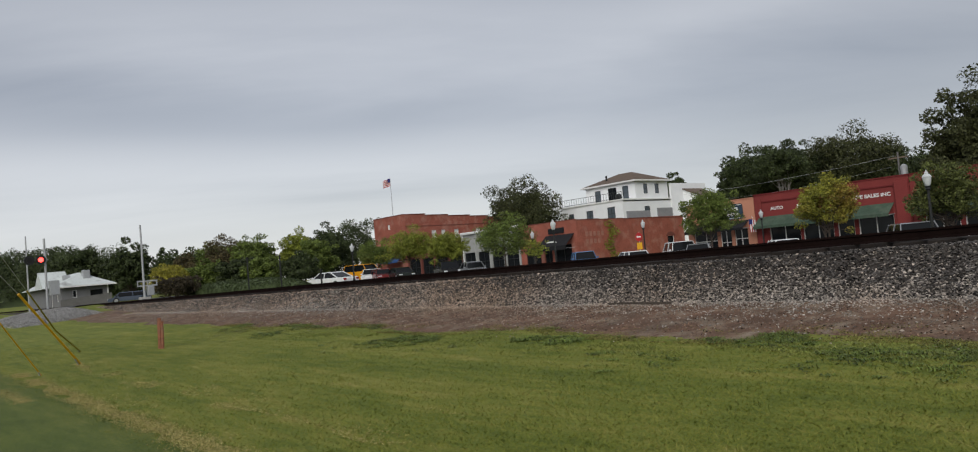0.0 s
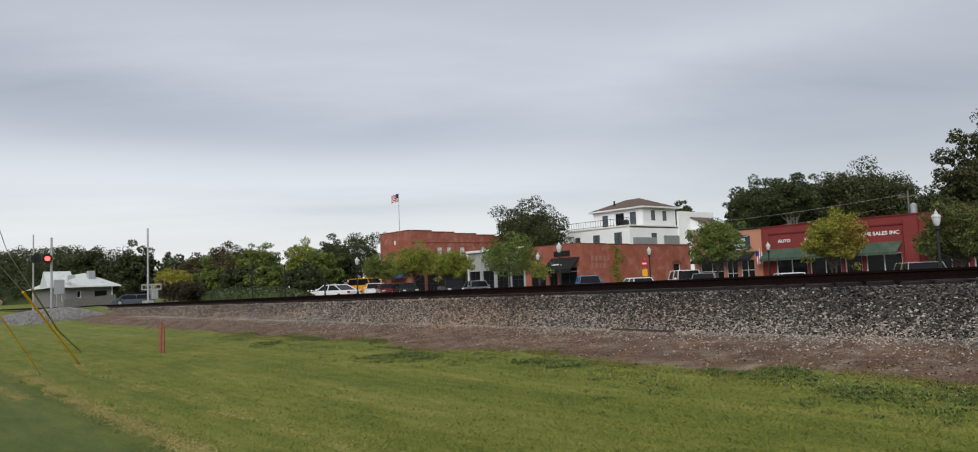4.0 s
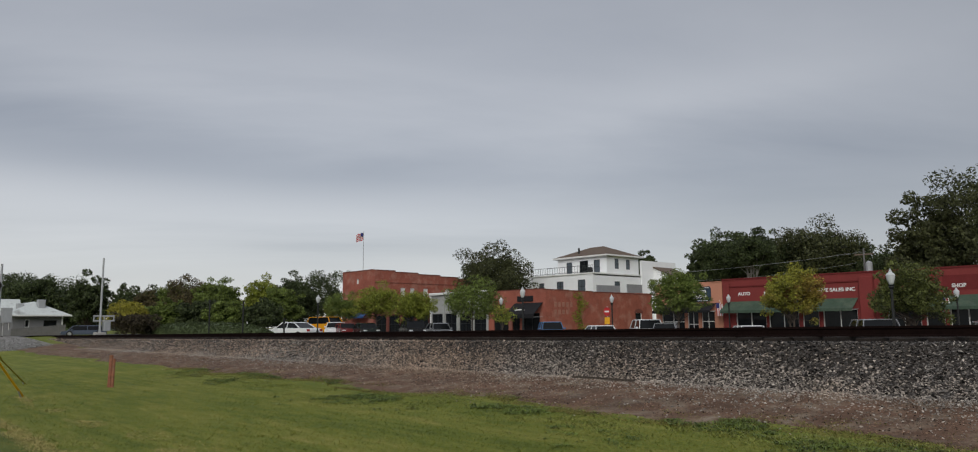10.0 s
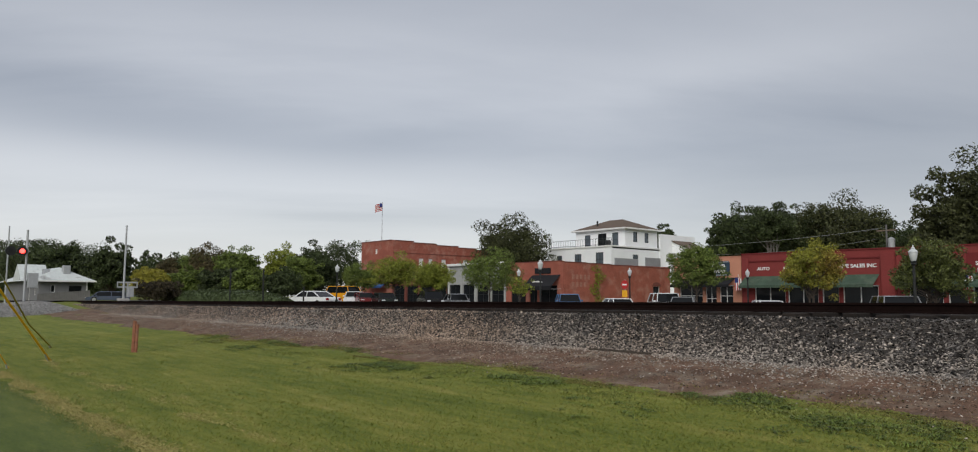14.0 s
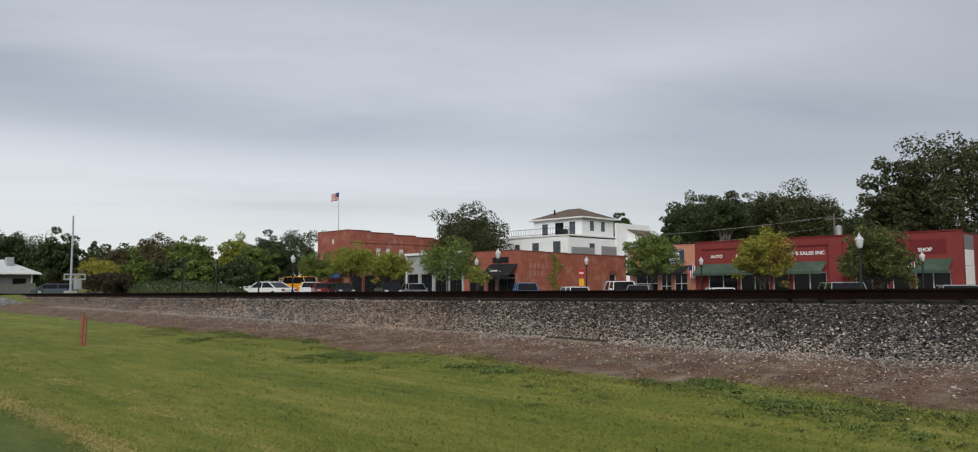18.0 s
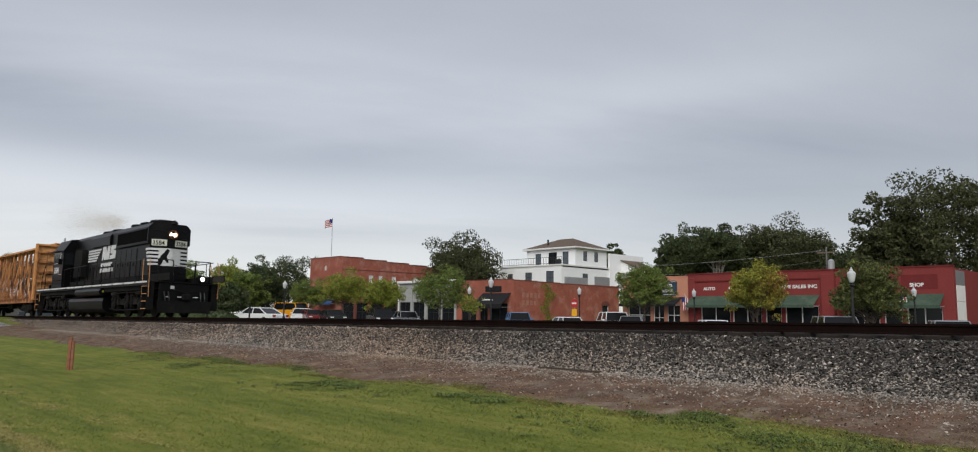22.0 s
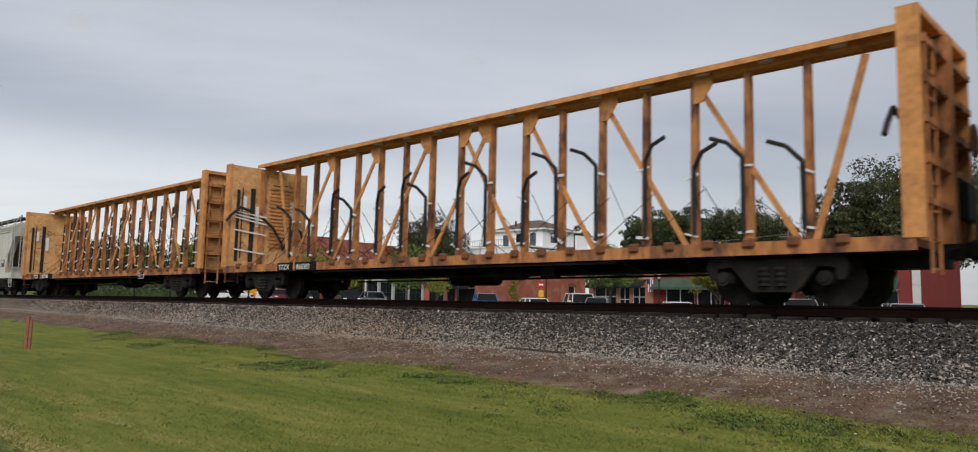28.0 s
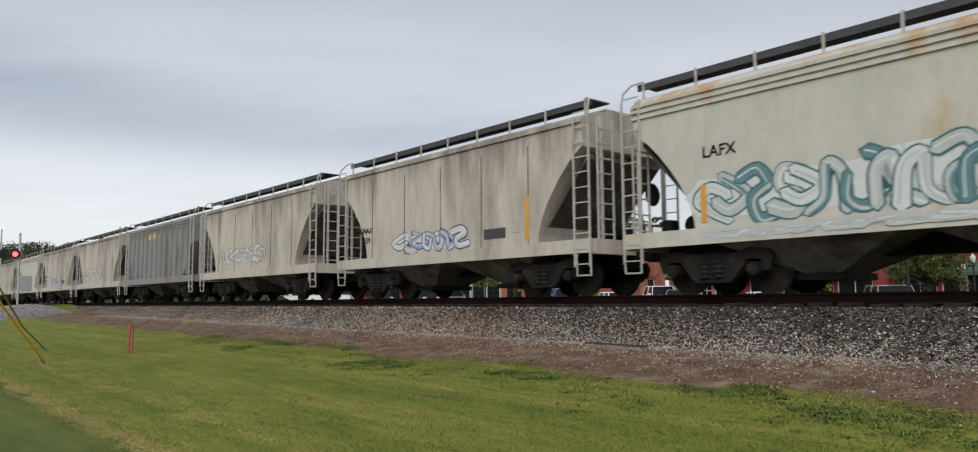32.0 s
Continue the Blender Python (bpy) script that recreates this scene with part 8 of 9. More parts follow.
        part("panel_field", bx(u + 0.3, u + 0.48, -1.476, -1.4705, zd - 0.09, zd + 0.08), LOCOU, sp)
        part("panel_field", bx(u + 0.3, u + 0.48, -1.476, -1.4705, zd - 0.22, zd - 0.11), LOCOU, sp)
        for k in range(4):
            part("stencil_bar", bx(u + 0.04, u + 0.24 - 0.03 * (k % 2), -1.48, -1.4765, zd - 0.18 + k * 0.06, zd - 0.16 + k * 0.06), LOCOW, sp)
    dg = [(i, i + 2) for i in (0, 2, 4, 6)] + [(i, i - 2) for i in (15, 13, 11, 9)]
    for q, (i, j) in enumerate(dg):
        off = -0.03 if q < 4 else 0.03
        sgn = 1 if j > i else -1
        part("diagonal", beam(bmesh.new(), (xs[i] + sgn * 0.1, -0.15 + off, zd + 0.1), (xs[j] - sgn * 0.1, -0.08 + off, zt - 0.3), 0.05, 0.1), ORANGE, t)
        part("gusset", prism(bmesh.new(), [(xs[j], zt - 0.16), (xs[j] - sgn * 0.42, zt - 0.16), (xs[j] - sgn * 0.42, zt - 0.3), (xs[j] - sgn * 0.2, zt - 0.62), (xs[j], zt - 0.62)], -0.14, -0.12), ORANGE, t)
    for e in (-1, 1):
        part("diagonal", beam(bmesh.new(), (e * (8.33 + 0.1), -0.18, zd + 0.1), (e * (a - (1.0 if style == "loop" else 0.25)), -0.12, zt - 0.3 if style == "loop" else zd + 1.5), 0.05, 0.12), ORANGE, t)
        bf = e * (a - 0.16)
        if strap_m is STRAPB:
            for yy, w, z0, z1, mm in ((-1.15, 0.1, 1.2, 3.6, STRAPB), (-1.0, 0.03, 1.3, 3.7, STRAPB), (-0.62, 0.16, 1.2, 3.7, STRAPB), (1.15, 0.1, 1.3, 3.5, STRAPB), (-0.9, 0.12, 2.9, 3.4, STRAP), (-0.42, 0.14, 2.4, 3.1, STRAP), (0.9, 0.16, 2.5, 3.4, STRAP)):
                part("hanging_strip", bx(bf - 0.012, bf + 0.012, yy - w / 2, yy + w / 2, z0, z1), mm, t, "black rubber strip hung on the bulkhead" if mm is STRAPB else "white paper placard")
        if style == "loop":
            for k in range(17):
                z = 1.75 + 0.125 * k
                part("bulkhead_slat", bx(min(bf, bf - e * 0.05), max(bf, bf - e * 0.05), 0.0 + 0.03 * (k % 2), 0.86 + 0.02 * (k % 3), z, z + 0.055), ORANGE, t)
            for yy, wd in ((-0.3, 0.16), (1.02, 0.14)):
                part("bulkhead_channel", bx(min(bf, bf - e * 0.09), max(bf, bf - e * 0.09), yy - wd / 2, yy + wd / 2, zd + 0.07, zt - 0.2), POSTM, t)
            for z in (1.55, 2.2, 2.62, 2.72, 2.82):
                part("loose_strap", beam(bmesh.new(), (bf - e * 0.05, -1.25, z + 0.05), (bf - e * 0.12, -0.12, z - 0.1 + 0.03 * math.sin(9 * z)), 0.03, 0.045), STRAP, t, "white plastic strapping")
            for z in (1.6, 2.45, 2.75):
                part("loose_strap", beam(bmesh.new(), (bf - e * 0.11, 0.82, z), (bf - e * 0.11, 1.25, z - 0.04), 0.03, 0.05), STRAP, t, "white plastic strapping")
            for pts in (((-0.75, 2.9), (-1.15, 3.0), (-1.45, 2.72), (-1.62, 2.5)), ((-0.3, 2.7), (0.1, 2.4), (0.45, 1.9), (0.5, 1.65)), ((0.5, 1.7), (0.75, 2.1), (0.95, 2.5), (1.2, 2.35), (1.3, 2.0), (1.1, 1.75))):
                part("hanging_strip", pipe(bmesh.new(), [(bf - e * 0.16, yy, z) for yy, z in pts], 0.045, 6), STRAPB, t, "black rubber strip bent loose")
        for k in range(14):
            yy, z = rng.uniform(-1.3, 1.2), rng.uniform(1.3, 4.0)
            w = rng.uniform(0.08, 0.4)
            part("stencil_line", bx(bf - 0.004 if e < 0 else bf - 0.008, bf + 0.008 if e < 0 else bf + 0.004, yy, min(yy + w, 1.36), z, z + 0.025), RUST, t)
    for i in range(n - 1):
        if rng.random() < 0.7:
            for u, zz, w in ((0, 1.6, 0.9), (0.3, 1.3, -0.4)):
                part("tie_down_cable", cy((xs[i] + u, -0.22, zd + zz), (xs[i] + w, -1.35, zd + 0.1), 0.008, 0.008, 4), LOCOU, t)
    return t


def hopper(label, L, body_m, slope_in, ribs=0, marks=(), tags=(), round_cut=True, sill_m=None, bays=2, seed=1, mould=True):
    """A covered hopper: side panels with cut lower ends, slope sheets, roof walk, ladders, bays and trucks."""
    t = thing("covered_hopper", label, "freight car", group="train")
    a, zs = L / 2, 1.18
    ze, zr = (3.98, 4.28) if L > 12 else (3.79, 4.11)
    y = 1.5
    # body: side outline extruded, cut at both lower ends
    if round_cut:
        cut = [(a - slope_in * math.cos(k / 8 * math.pi / 2) ** 0.8, zs + 2.05 * (k / 8) ** 1.15) for k in range(9)]
    else:
        cut = [(a - slope_in, zs), (a - slope_in * 0.45, zs + 0.9), (a - 0.02, zs + 1.55)]
    right = cut + [(a, ze)]
    left = [(-x, z) for x, z in right[::-1]]
    bm = prism(bmesh.new(), right + left, -y, y)
    body = part("body", bm, body_m, t)
    # curved roof with eave mouldings
    sec = [(-y - 0.0, ze)] + [(-y + 0.02 + (y - 0.02) * (1 - math.cos(k / 6 * math.pi / 2)), ze + 0.02 + (zr - ze) * math.sin(k / 6 * math.pi / 2)) for k in range(7)]
    sec += [(-u, w) for u, w in sec[::-1][1:]]
    part("roof", prism(bmesh.new(), sec, -a, a, "x"), body_m, t)
    for s in (-1, 1):
        mo = bmesh.new()
        for k, z in enumerate((ze - 0.02, ze - 0.14, ze - 0.26)):
            box(mo, -a, a, s * (y + 0.02) - 0.025, s * (y + 0.02) + 0.025, z - 0.035, z + 0.03)
        if not mould:
            mo.free()
            mo = bx(-a, a, s * (y + 0.02) - 0.03, s * (y + 0.02) + 0.03, ze - 0.04, ze + 0.06)
        part("eave_moulding", mo, body_m, body)
        for i in range(1, 6):
            x = -a + L * i / 6
            if abs(x) < a - slope_in * 0.4:
                part("weld_seam", bx(x - 0.012, x + 0.012, s * (y + 0.004) - 0.006, s * (y + 0.004) + 0.006, zs + 0.02, ze - 0.3), body_m if mould else SLOPE, body)
        for i in range(ribs):
            x = -a + 0.5 + (L - 1.0) * i / max(1, ribs - 1)
            if abs(x) < a - slope_in * 0.3:
                part("side_rib", bx(x - 0.06, x + 0.06, s * (y + 0.05) - 0.045, s * (y + 0.05) + 0.045, zs + 0.05, ze - 0.3), body_m, body)
        part("side_sill", bx(-a - 0.25, a + 0.25, s * (y + 0.01) - 0.05, s * (y + 0.01) + 0.05, 0.9, zs + 0.02), sill_m or body_m, t)
    # slope sheets under the end overhang, end posts, ladders
    for e in (-1, 1):
        # the end recess's shade is put into the slope sheets' dark colour
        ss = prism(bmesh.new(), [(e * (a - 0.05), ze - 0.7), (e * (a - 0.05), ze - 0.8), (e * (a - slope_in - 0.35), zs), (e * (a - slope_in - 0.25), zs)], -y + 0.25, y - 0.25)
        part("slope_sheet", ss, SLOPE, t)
        part("end_sill", bx(min(e * (a + 0.1), e * (a + 0.28)), max(e * (a + 0.1), e * (a + 0.28)), -1.44, 1.44, 0.88, 1.2), sill_m or body_m, t)
        part("end_platform", bx(min(e * (a - slope_in), e * (a + 0.1)), max(e * (a - slope_in), e * (a + 0.1)), -1.4, 1.4, 1.0, 1.06), LOCOU, t)
        for s in (-1, 1):
            fr = bmesh.new()
            for xx in (a + 0.24, a - 0.2):
                box(fr, e * xx - 0.018, e * xx + 0.018, s * (y + 0.06) - 0.02, s * (y + 0.06) + 0.02, 0.6, ze + 0.1)
            for k in range(11):
                z = 0.65 + k * 0.33
                box(fr, e * (a + 0.02) - 0.21, e * (a + 0.02) + 0.21, s * (y + 0.06) - 0.012, s * (y + 0.06) + 0.012, z, z + 0.024)
            part("ladder", fr, LADDERM, t)
            part("corner_post", bx(e * (a + 0.2) - 0.025, e * (a + 0.2) + 0.025, s * 1.1 - 0.03, s * 1.1 + 0.03, 1.2, ze + 0.1), LADDERM, t)
            part("corner_handrail", pipe(bmesh.new(), [(e * (a + 0.24), s * (y + 0.06), ze + 0.08), (e * (a + 0.22), s * (y + 0.02), zr - 0.02), (e * (a + 0.12), s * (y - 0.12), zr + 0.17), (e * (a - 0.1), s * 1.26, zr + 0.22)], 0.022, 6), LADDERM, t)
            part("stirrup", pipe(bmesh.new(), [(e * (a + 0.24), s * (y + 0.04), 0.9), (e * (a + 0.24), s * (y + 0.04), 0.42), (e * (a - 0.16), s * (y + 0.04), 0.42), (e * (a - 0.16), s * (y + 0.04), 0.9)], 0.018, 5), LADDERM, t)
        el = bmesh.new()
        for k in range(8):
            z = 1.3 + k * 0.33
            box(el, e * (a + 0.22) - 0.015, e * (a + 0.22) + 0.015, -1.25, -0.75, z, z + 0.03)
        for yy in (-1.25, -0.75):
            box(el, e * (a + 0.22) - 0.018, e * (a + 0.22) + 0.018, yy - 0.018, yy + 0.018, 1.2, ze + 0.05)
        part("end_ladder", el, LADDERM, t)
        part("air_reservoir", cy((e * (a - 0.55), -0.35, 1.42), (e * (a - 0.55), 0.75, 1.42), 0.19, 0.19, 14), LOCOU, t)
        part("brake_valve", bx(e * (a - 0.28) - 0.12, e * (a - 0.28) + 0.12, -0.9, -0.55, 1.1, 1.5, bev=0.04), LOCOU, t)
        if e > 0:
            part("hand_brake_wheel", lathe(bmesh.new(), [(0.24, 0), (0.27, 0.02), (0.24, 0.05), (0.08, 0.02)], 14), LOCOU, t).matrix_basis = pose(a + 0.26, 0.55, 2.3, 0, 90, 0)
        pipe_b = pipe(bmesh.new(), [(e * (a + 0.1), 0.5, 1.3), (e * (a - 0.2), 0.5, 2.6), (e * (a - 0.1), 0.2, 3.2)], 0.04)
        part("brake_pipe", pipe_b, LOCOU, t)
        coupler(t, e * (a + 0.62), e)
        truck(t, e * (a - 1.55), 2, 1.7, r=0.44, m=TRUCKD)
    # running board
    for s in (-1, 1):
        w = part("running_board", bx(-a - 0.06, a + 0.06, min(s * 0.62, s * 1.22), max(s * 0.62, s * 1.22), zr + 0.16, zr + 0.19), WALKM, t, "dark grated roof walk")
        part("walk_edge", bx(-a - 0.06, a + 0.06, s * 1.23 - 0.012, s * 1.23 + 0.012, zr + 0.05, zr + 0.19), WALKM, w)
        nb = 9 if L < 12 else 13
        for i in range(nb):
            x = -a + 0.1 + i * (L - 0.2) / (nb - 1)
            part("bracket", bx(x - 0.022, x + 0.022, s * 1.255 - 0.012, s * 1.255 + 0.012, zr - 0.2, zr + 0.22), LADDERM, w)
    for i in range(4):
        x = -a + L * (i + 0.5) / 4
        part("hatch", bx(x - L / 9, x + L / 9, -0.5, 0.5, zr, zr + 0.14, bev=0.04), body_m, t)
    part("centre_sill", bx(-a - 0.1, a + 0.1, -0.24, 0.24, 0.6, 0.95), LOCOU, t)
    # discharge bays
    bl = (2 * (a - slope_in) - 0.2) / bays
    for i in range(bays):
        xc = -(a - slope_in) + 0.1 + bl * (i + 0.5)
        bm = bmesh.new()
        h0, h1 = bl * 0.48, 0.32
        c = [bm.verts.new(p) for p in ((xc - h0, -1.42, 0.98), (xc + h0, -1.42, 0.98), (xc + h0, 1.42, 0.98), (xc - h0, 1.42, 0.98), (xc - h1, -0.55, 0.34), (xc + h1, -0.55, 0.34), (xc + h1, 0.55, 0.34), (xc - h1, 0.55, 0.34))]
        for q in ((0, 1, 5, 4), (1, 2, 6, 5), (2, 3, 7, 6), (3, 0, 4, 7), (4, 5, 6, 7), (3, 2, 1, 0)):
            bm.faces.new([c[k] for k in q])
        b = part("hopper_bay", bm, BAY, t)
        part("gate", bx(xc - 0.4, xc + 0.4, -0.7, 0.7, 0.22, 0.34), LOCOU, b)
    for (txt, x, z, size) in marks:
        for s in (-1, 1):
            words(txt, size, LOCO, body, pose(x if s < 0 else -x, s * (y + 0.008), z, 90, 0, 0 if s < 0 else 180), "car_mark", 0.003, 0.004)
    rng = np.random.default_rng(seed)
    for (kind, *arg) in tags:
        if kind == "bar":
            xx, z0, z1, wd, m = arg
            part("reflector", bx(xx - wd / 2, xx + wd / 2, -y - 0.012, -y - 0.002, z0, z1), m, body)
        elif kind == "bubbles":
            bubbles(body, *arg[:4], y, rng)
        elif kind == "panel":
            xx, z0, wd, hh, m = arg
            part("stencil_panel", bx(xx, xx + wd, -y - 0.010, -y - 0.002, z0, z0 + hh), m, body)
        else:
            xa, xb, za, zb, fills, edge = arg[:6]
            graffiti(body, xa, xb, za, zb, y + (arg[6] if len(arg) > 6 else 0.0), fills, edge, rng)
    return t


# flowing brush curves in a unit square
STROKES = (((0.55, 1.0), (0.2, 0.85), (0.05, 0.4), (0.4, 0.02), (0.85, 0.2), (0.9, 0.65)),
           ((0.0, 0.1), (0.3, 0.35), (0.45, 0.95), (0.75, 0.6), (0.7, 0.1), (1.05, 0.2)),
           ((0.95, 0.85), (0.45, 1.0), (0.2, 0.7), (0.65, 0.45), (0.5, 0.05), (-0.05, 0.15)),
           ((0.1, 0.95), (0.2, 0.3), (0.55, 0.1), (0.6, 0.7), (1.0, 0.95)),
           ((0.05, 0.55), (0.5, 0.75), (0.95, 0.5), (0.6, 0.25), (0.15, 0.05)))


def ribbon(pts, th, taper=1.0):
    """The outline of a rounded brush stroke along smoothed points."""
    q = [pts[0]] + list(pts) + [pts[-1]]
    line = []
    for a, b, c, d in zip(q, q[1:], q[2:], q[3:]):
        for k in range(5):
            u = k / 5
            line.append(Vector([0.5 * (2 * b[i] + (c[i] - a[i]) * u + (2 * a[i] - 5 * b[i] + 4 * c[i] - d[i]) * u * u + (3 * b[i] - a[i] - 3 * c[i] + d[i]) * u ** 3) for i in (0, 1)]))
    line.append(Vector(pts[-1]))
    left, right = [], []
    for k, p in enumerate(line):
        d = (line[min(k + 1, len(line) - 1)] - line[max(k - 1, 0)]).normalized()
        n = Vector((-d.y, d.x)) * th * 0.5 * (1 - (1 - taper) * k / len(line))
        left.append(p + n)
        right.append(p - n)
    d0, d1 = (line[0] - line[1]).normalized(), (line[-1] - line[-2]).normalized()
    return left + [line[-1] + d1 * th * 0.45 * taper] + right[::-1] + [line[0] + d0 * th * 0.45]


def graffiti(body, xa, xb, za, zb, y, fills, edge, rng):
    """Overlapping rounded strokes in letter-sized groups: outline, fill and a shine."""
    n = max(4, int((xb - xa) / 0.42))
    w, hgt = (xb - xa) / n * 1.7, zb - za
    depth = 0.002

    def paint_on(name, pts, th, m, taper=1.0):
        nonlocal depth
        bm = prism(bmesh.new(), [(c.x, c.y) for c in ribbon(pts, th, taper)], -y - depth - 0.0004, -y - depth)
        depth += 0.0005
        part(name, bm, m, body)
    # a soft cloud of colour behind the strokes
    base = [(xa + (xb - xa) * k / 5, (za + zb) / 2 + hgt * rng.uniform(-0.12, 0.12)) for k in range(6)]
    if len(set(fills)) > 1:
        paint_on("painted_cloud", base, hgt * 0.62, fills[0])
    for i in range(n):
        x0, z0 = xa + (xb - xa) * i / n + rng.uniform(-0.06, 0.06), za + hgt * rng.uniform(0.02, 0.14)
        hh = hgt * rng.uniform(0.68, 0.86)
        th = min(w, hh) * rng.uniform(0.24, 0.38)
        fill = fills[i % len(fills)]
        fx, fz, lean = rng.random() < 0.5, rng.random() < 0.5, rng.uniform(-0.25, 0.25)
        st = [(x0 + ((1 - u if fx else u) + lean * v) * w, z0 + (1 - v if fz else v) * hh) for u, v in STROKES[int(rng.integers(0, len(STROKES)))]]
        tp = rng.uniform(0.35, 1.0)
        paint_on("painted_outline", st, th + 0.075, edge, tp)
        paint_on("painted_fill", st, th, fill, tp)
        if len(set(fills)) > 1:
            paint_on("painted_shade", [(u + 0.03, v - 0.04) for u, v in st[2:]], th * 0.4, fills[(i + 1) % len(fills)], 0.4)
            paint_on("painted_shine", [(u - th * 0.12, v + th * 0.1) for u, v in st[:3]], th * 0.16, TAGG if fill is TAGW else TAGW, 0.4)
        if rng.random() < 0.35:
            u, v = x0 + w * rng.uniform(0.2, 0.8), z0 + hh * 1.0
            paint_on("painted_spike", [(u, v - 0.05), (u + rng.uniform(-0.08, 0.08), v + hgt * 0.14)], 0.09, edge, 0.15)


def bubbles(body, xa, xb, za, zb, y, rng):
    """Fat overlapping filled shapes with dark outlines, spilling down over the side sill."""
    depth = 0.002

    def paint_on(name, pts, m, out=0.0):
        nonlocal depth
        bm = prism(bmesh.new(), pts, -y - out - depth - 0.0004, -y - out - depth)
        depth += 0.0005
        part(name, bm, m, body)

    def blob(cx, cz, rx, rz, seed, low):
        pts = []
        for k in range(28):
            a = 2 * math.pi * k / 28
            r = 1 + 0.16 * noise.noise((math.cos(a) * 1.3 + seed, math.sin(a) * 1.3, seed * 2.0))
            c, d = math.cos(a), math.sin(a)
            px = cx + rx * r * math.copysign(abs(c) ** 0.75, c)
            pts.append((px, max(cz + rz * r * math.copysign(abs(d) ** 0.75, d), low)))
        return pts
    n, hgt = 6, zb - za
    w = (xb - xa) / n
    for u, hh in ((xa - 0.05, 0.42), (xb - 0.05, 0.62), (xb - 0.5, 0.75)):
        paint_on("painted_shadow", blob(u, za + hgt * 0.34, 0.26, hgt * hh * 0.5, u, za), TAGP if u < xb - 0.1 else TAGK)
    paint_on("painted_spike", ribbon_points([(xb - 1.35, zb - 0.02), (xb - 0.9, zb - 0.16), (xb - 0.4, zb - 0.3)], 0.1, 0.5), TAGK)
    for k in range(3):
        paint_on("painted_spike", ribbon_points([(xa + 1.85 + 0.1 * k, zb - 0.2), (xa + 1.8 + 0.16 * k, zb + 0.06 + 0.1 * (k == 1))], 0.1, 0.3), TAGP)
    # slanted slabs, wedges and one round shape, all different
    shapes = (((-0.25, 0.62), (0.5, 0.5), (0.42, 0.74), (1.15, 0.72), (1.1, 0.45), (0.8, 0.4), (1.2, 0.05), (0.1, 0.0), (0.05, 0.3)),
              ((0.9, 0.05), (0.95, 0.85), (1.25, 0.98), (1.7, 0.88), (1.55, 0.5), (1.6, 0.0)),
              ((1.62, 0.0), (1.6, 0.8), (1.95, 0.98), (2.3, 0.7), (2.65, 1.0), (3.0, 0.92), (3.1, 0.1), (2.75, 0.0), (2.6, 0.42), (2.3, 0.3), (2.1, 0.0)),
              ((2.95, 0.35), (3.0, 0.9), (3.4, 1.12), (4.0, 1.08), (4.3, 0.75), (4.15, 0.2), (3.7, 0.02), (3.2, 0.06)),
              ((4.0, 0.05), (4.2, 0.92), (4.75, 0.9), (5.3, 0.62), (4.9, 0.52), (5.35, 0.3), (5.2, 0.0)),
              ((5.0, 0.0), (5.15, 0.42), (5.5, 0.6), (6.0, 0.55), (6.05, 0.1), (5.7, 0.0)))
    for i, sh in enumerate(shapes):
        pts = [(xa + u * w, za + v * hgt * 0.95) for u, v in sh]
        cx, cz = sum(p[0] for p in pts) / len(pts), sum(p[1] for p in pts) / len(pts)
        loop = []
        for k, p in enumerate(pts):
            o, q = pts[k - 1], pts[(k + 1) % len(pts)]
            for f in (0.0, 0.5, 1.0):
                m0 = [p[j] + (o[j] - p[j]) * 0.28 * (1 - f) + (q[j] - p[j]) * 0.28 * f for j in (0, 1)]
                loop.append((m0[0] * 0.8 + p[0] * 0.2, m0[1] * 0.8 + p[1] * 0.2))
        paint_on("painted_outline", loop, TAGK)
        paint_on("painted_fill", [(cx + (u - cx) * 0.89, max(cz + (v - cz) * 0.89, za + 0.012)) for u, v in loop], (TAGY, TAGY, TAGY, TAGY, TAGL, TAGY)[i])
        paint_on("painted_shade", ribbon_points([(cx + 0.1, cz + 0.12), (cx + 0.14, cz - 0.08), (cx + 0.06, za + 0.09)], 0.16, 0.7), TAGA)
        paint_on("painted_shine", ribbon_points([(cx - 0.2, cz + 0.02), (cx - 0.16, cz + 0.16), (cx - 0.02, cz + 0.2)], 0.05, 0.5), TAGL)
        paint_on("painted_line", ribbon_points([(cx - 0.24, cz - 0.2), (cx - 0.02, cz - 0.12 + 0.05 * (i % 3)), (cx + 0.2, cz - 0.2)], 0.03, 0.5), TAGK)
    paint_on("painted_hole", blob(xa + 3.55 * w, za + hgt * 0.4, 0.13, 0.1, 4.1, za), TAGP)
    paint_on("painted_shade", ribbon_points([(xb - 0.62, zb - 0.28), (xb - 0.56, zb - 0.5), (xb - 0.6, za + 0.1)], 0.15, 0.8), TAGO)
    # the colours run on over the sill
    for u, v, m in ((xa - 0.25, xa + 0.02, TAGP), (xa + 0.02, xa + 0.95, TAGA), (xa + 0.95, xb - 0.62, TAGL), (xb - 0.62, xb - 0.3, TAGY), (xb - 0.3, xb + 0.32, TAGP)):
        paint_on("painted_sill", [(u, 0.905), (v, 0.905), (v + 0.02, 1.194), (u + 0.015, 1.194)], m, 0.062)
    for k in range(5):
        u = xa + 0.75 + 0.52 * k
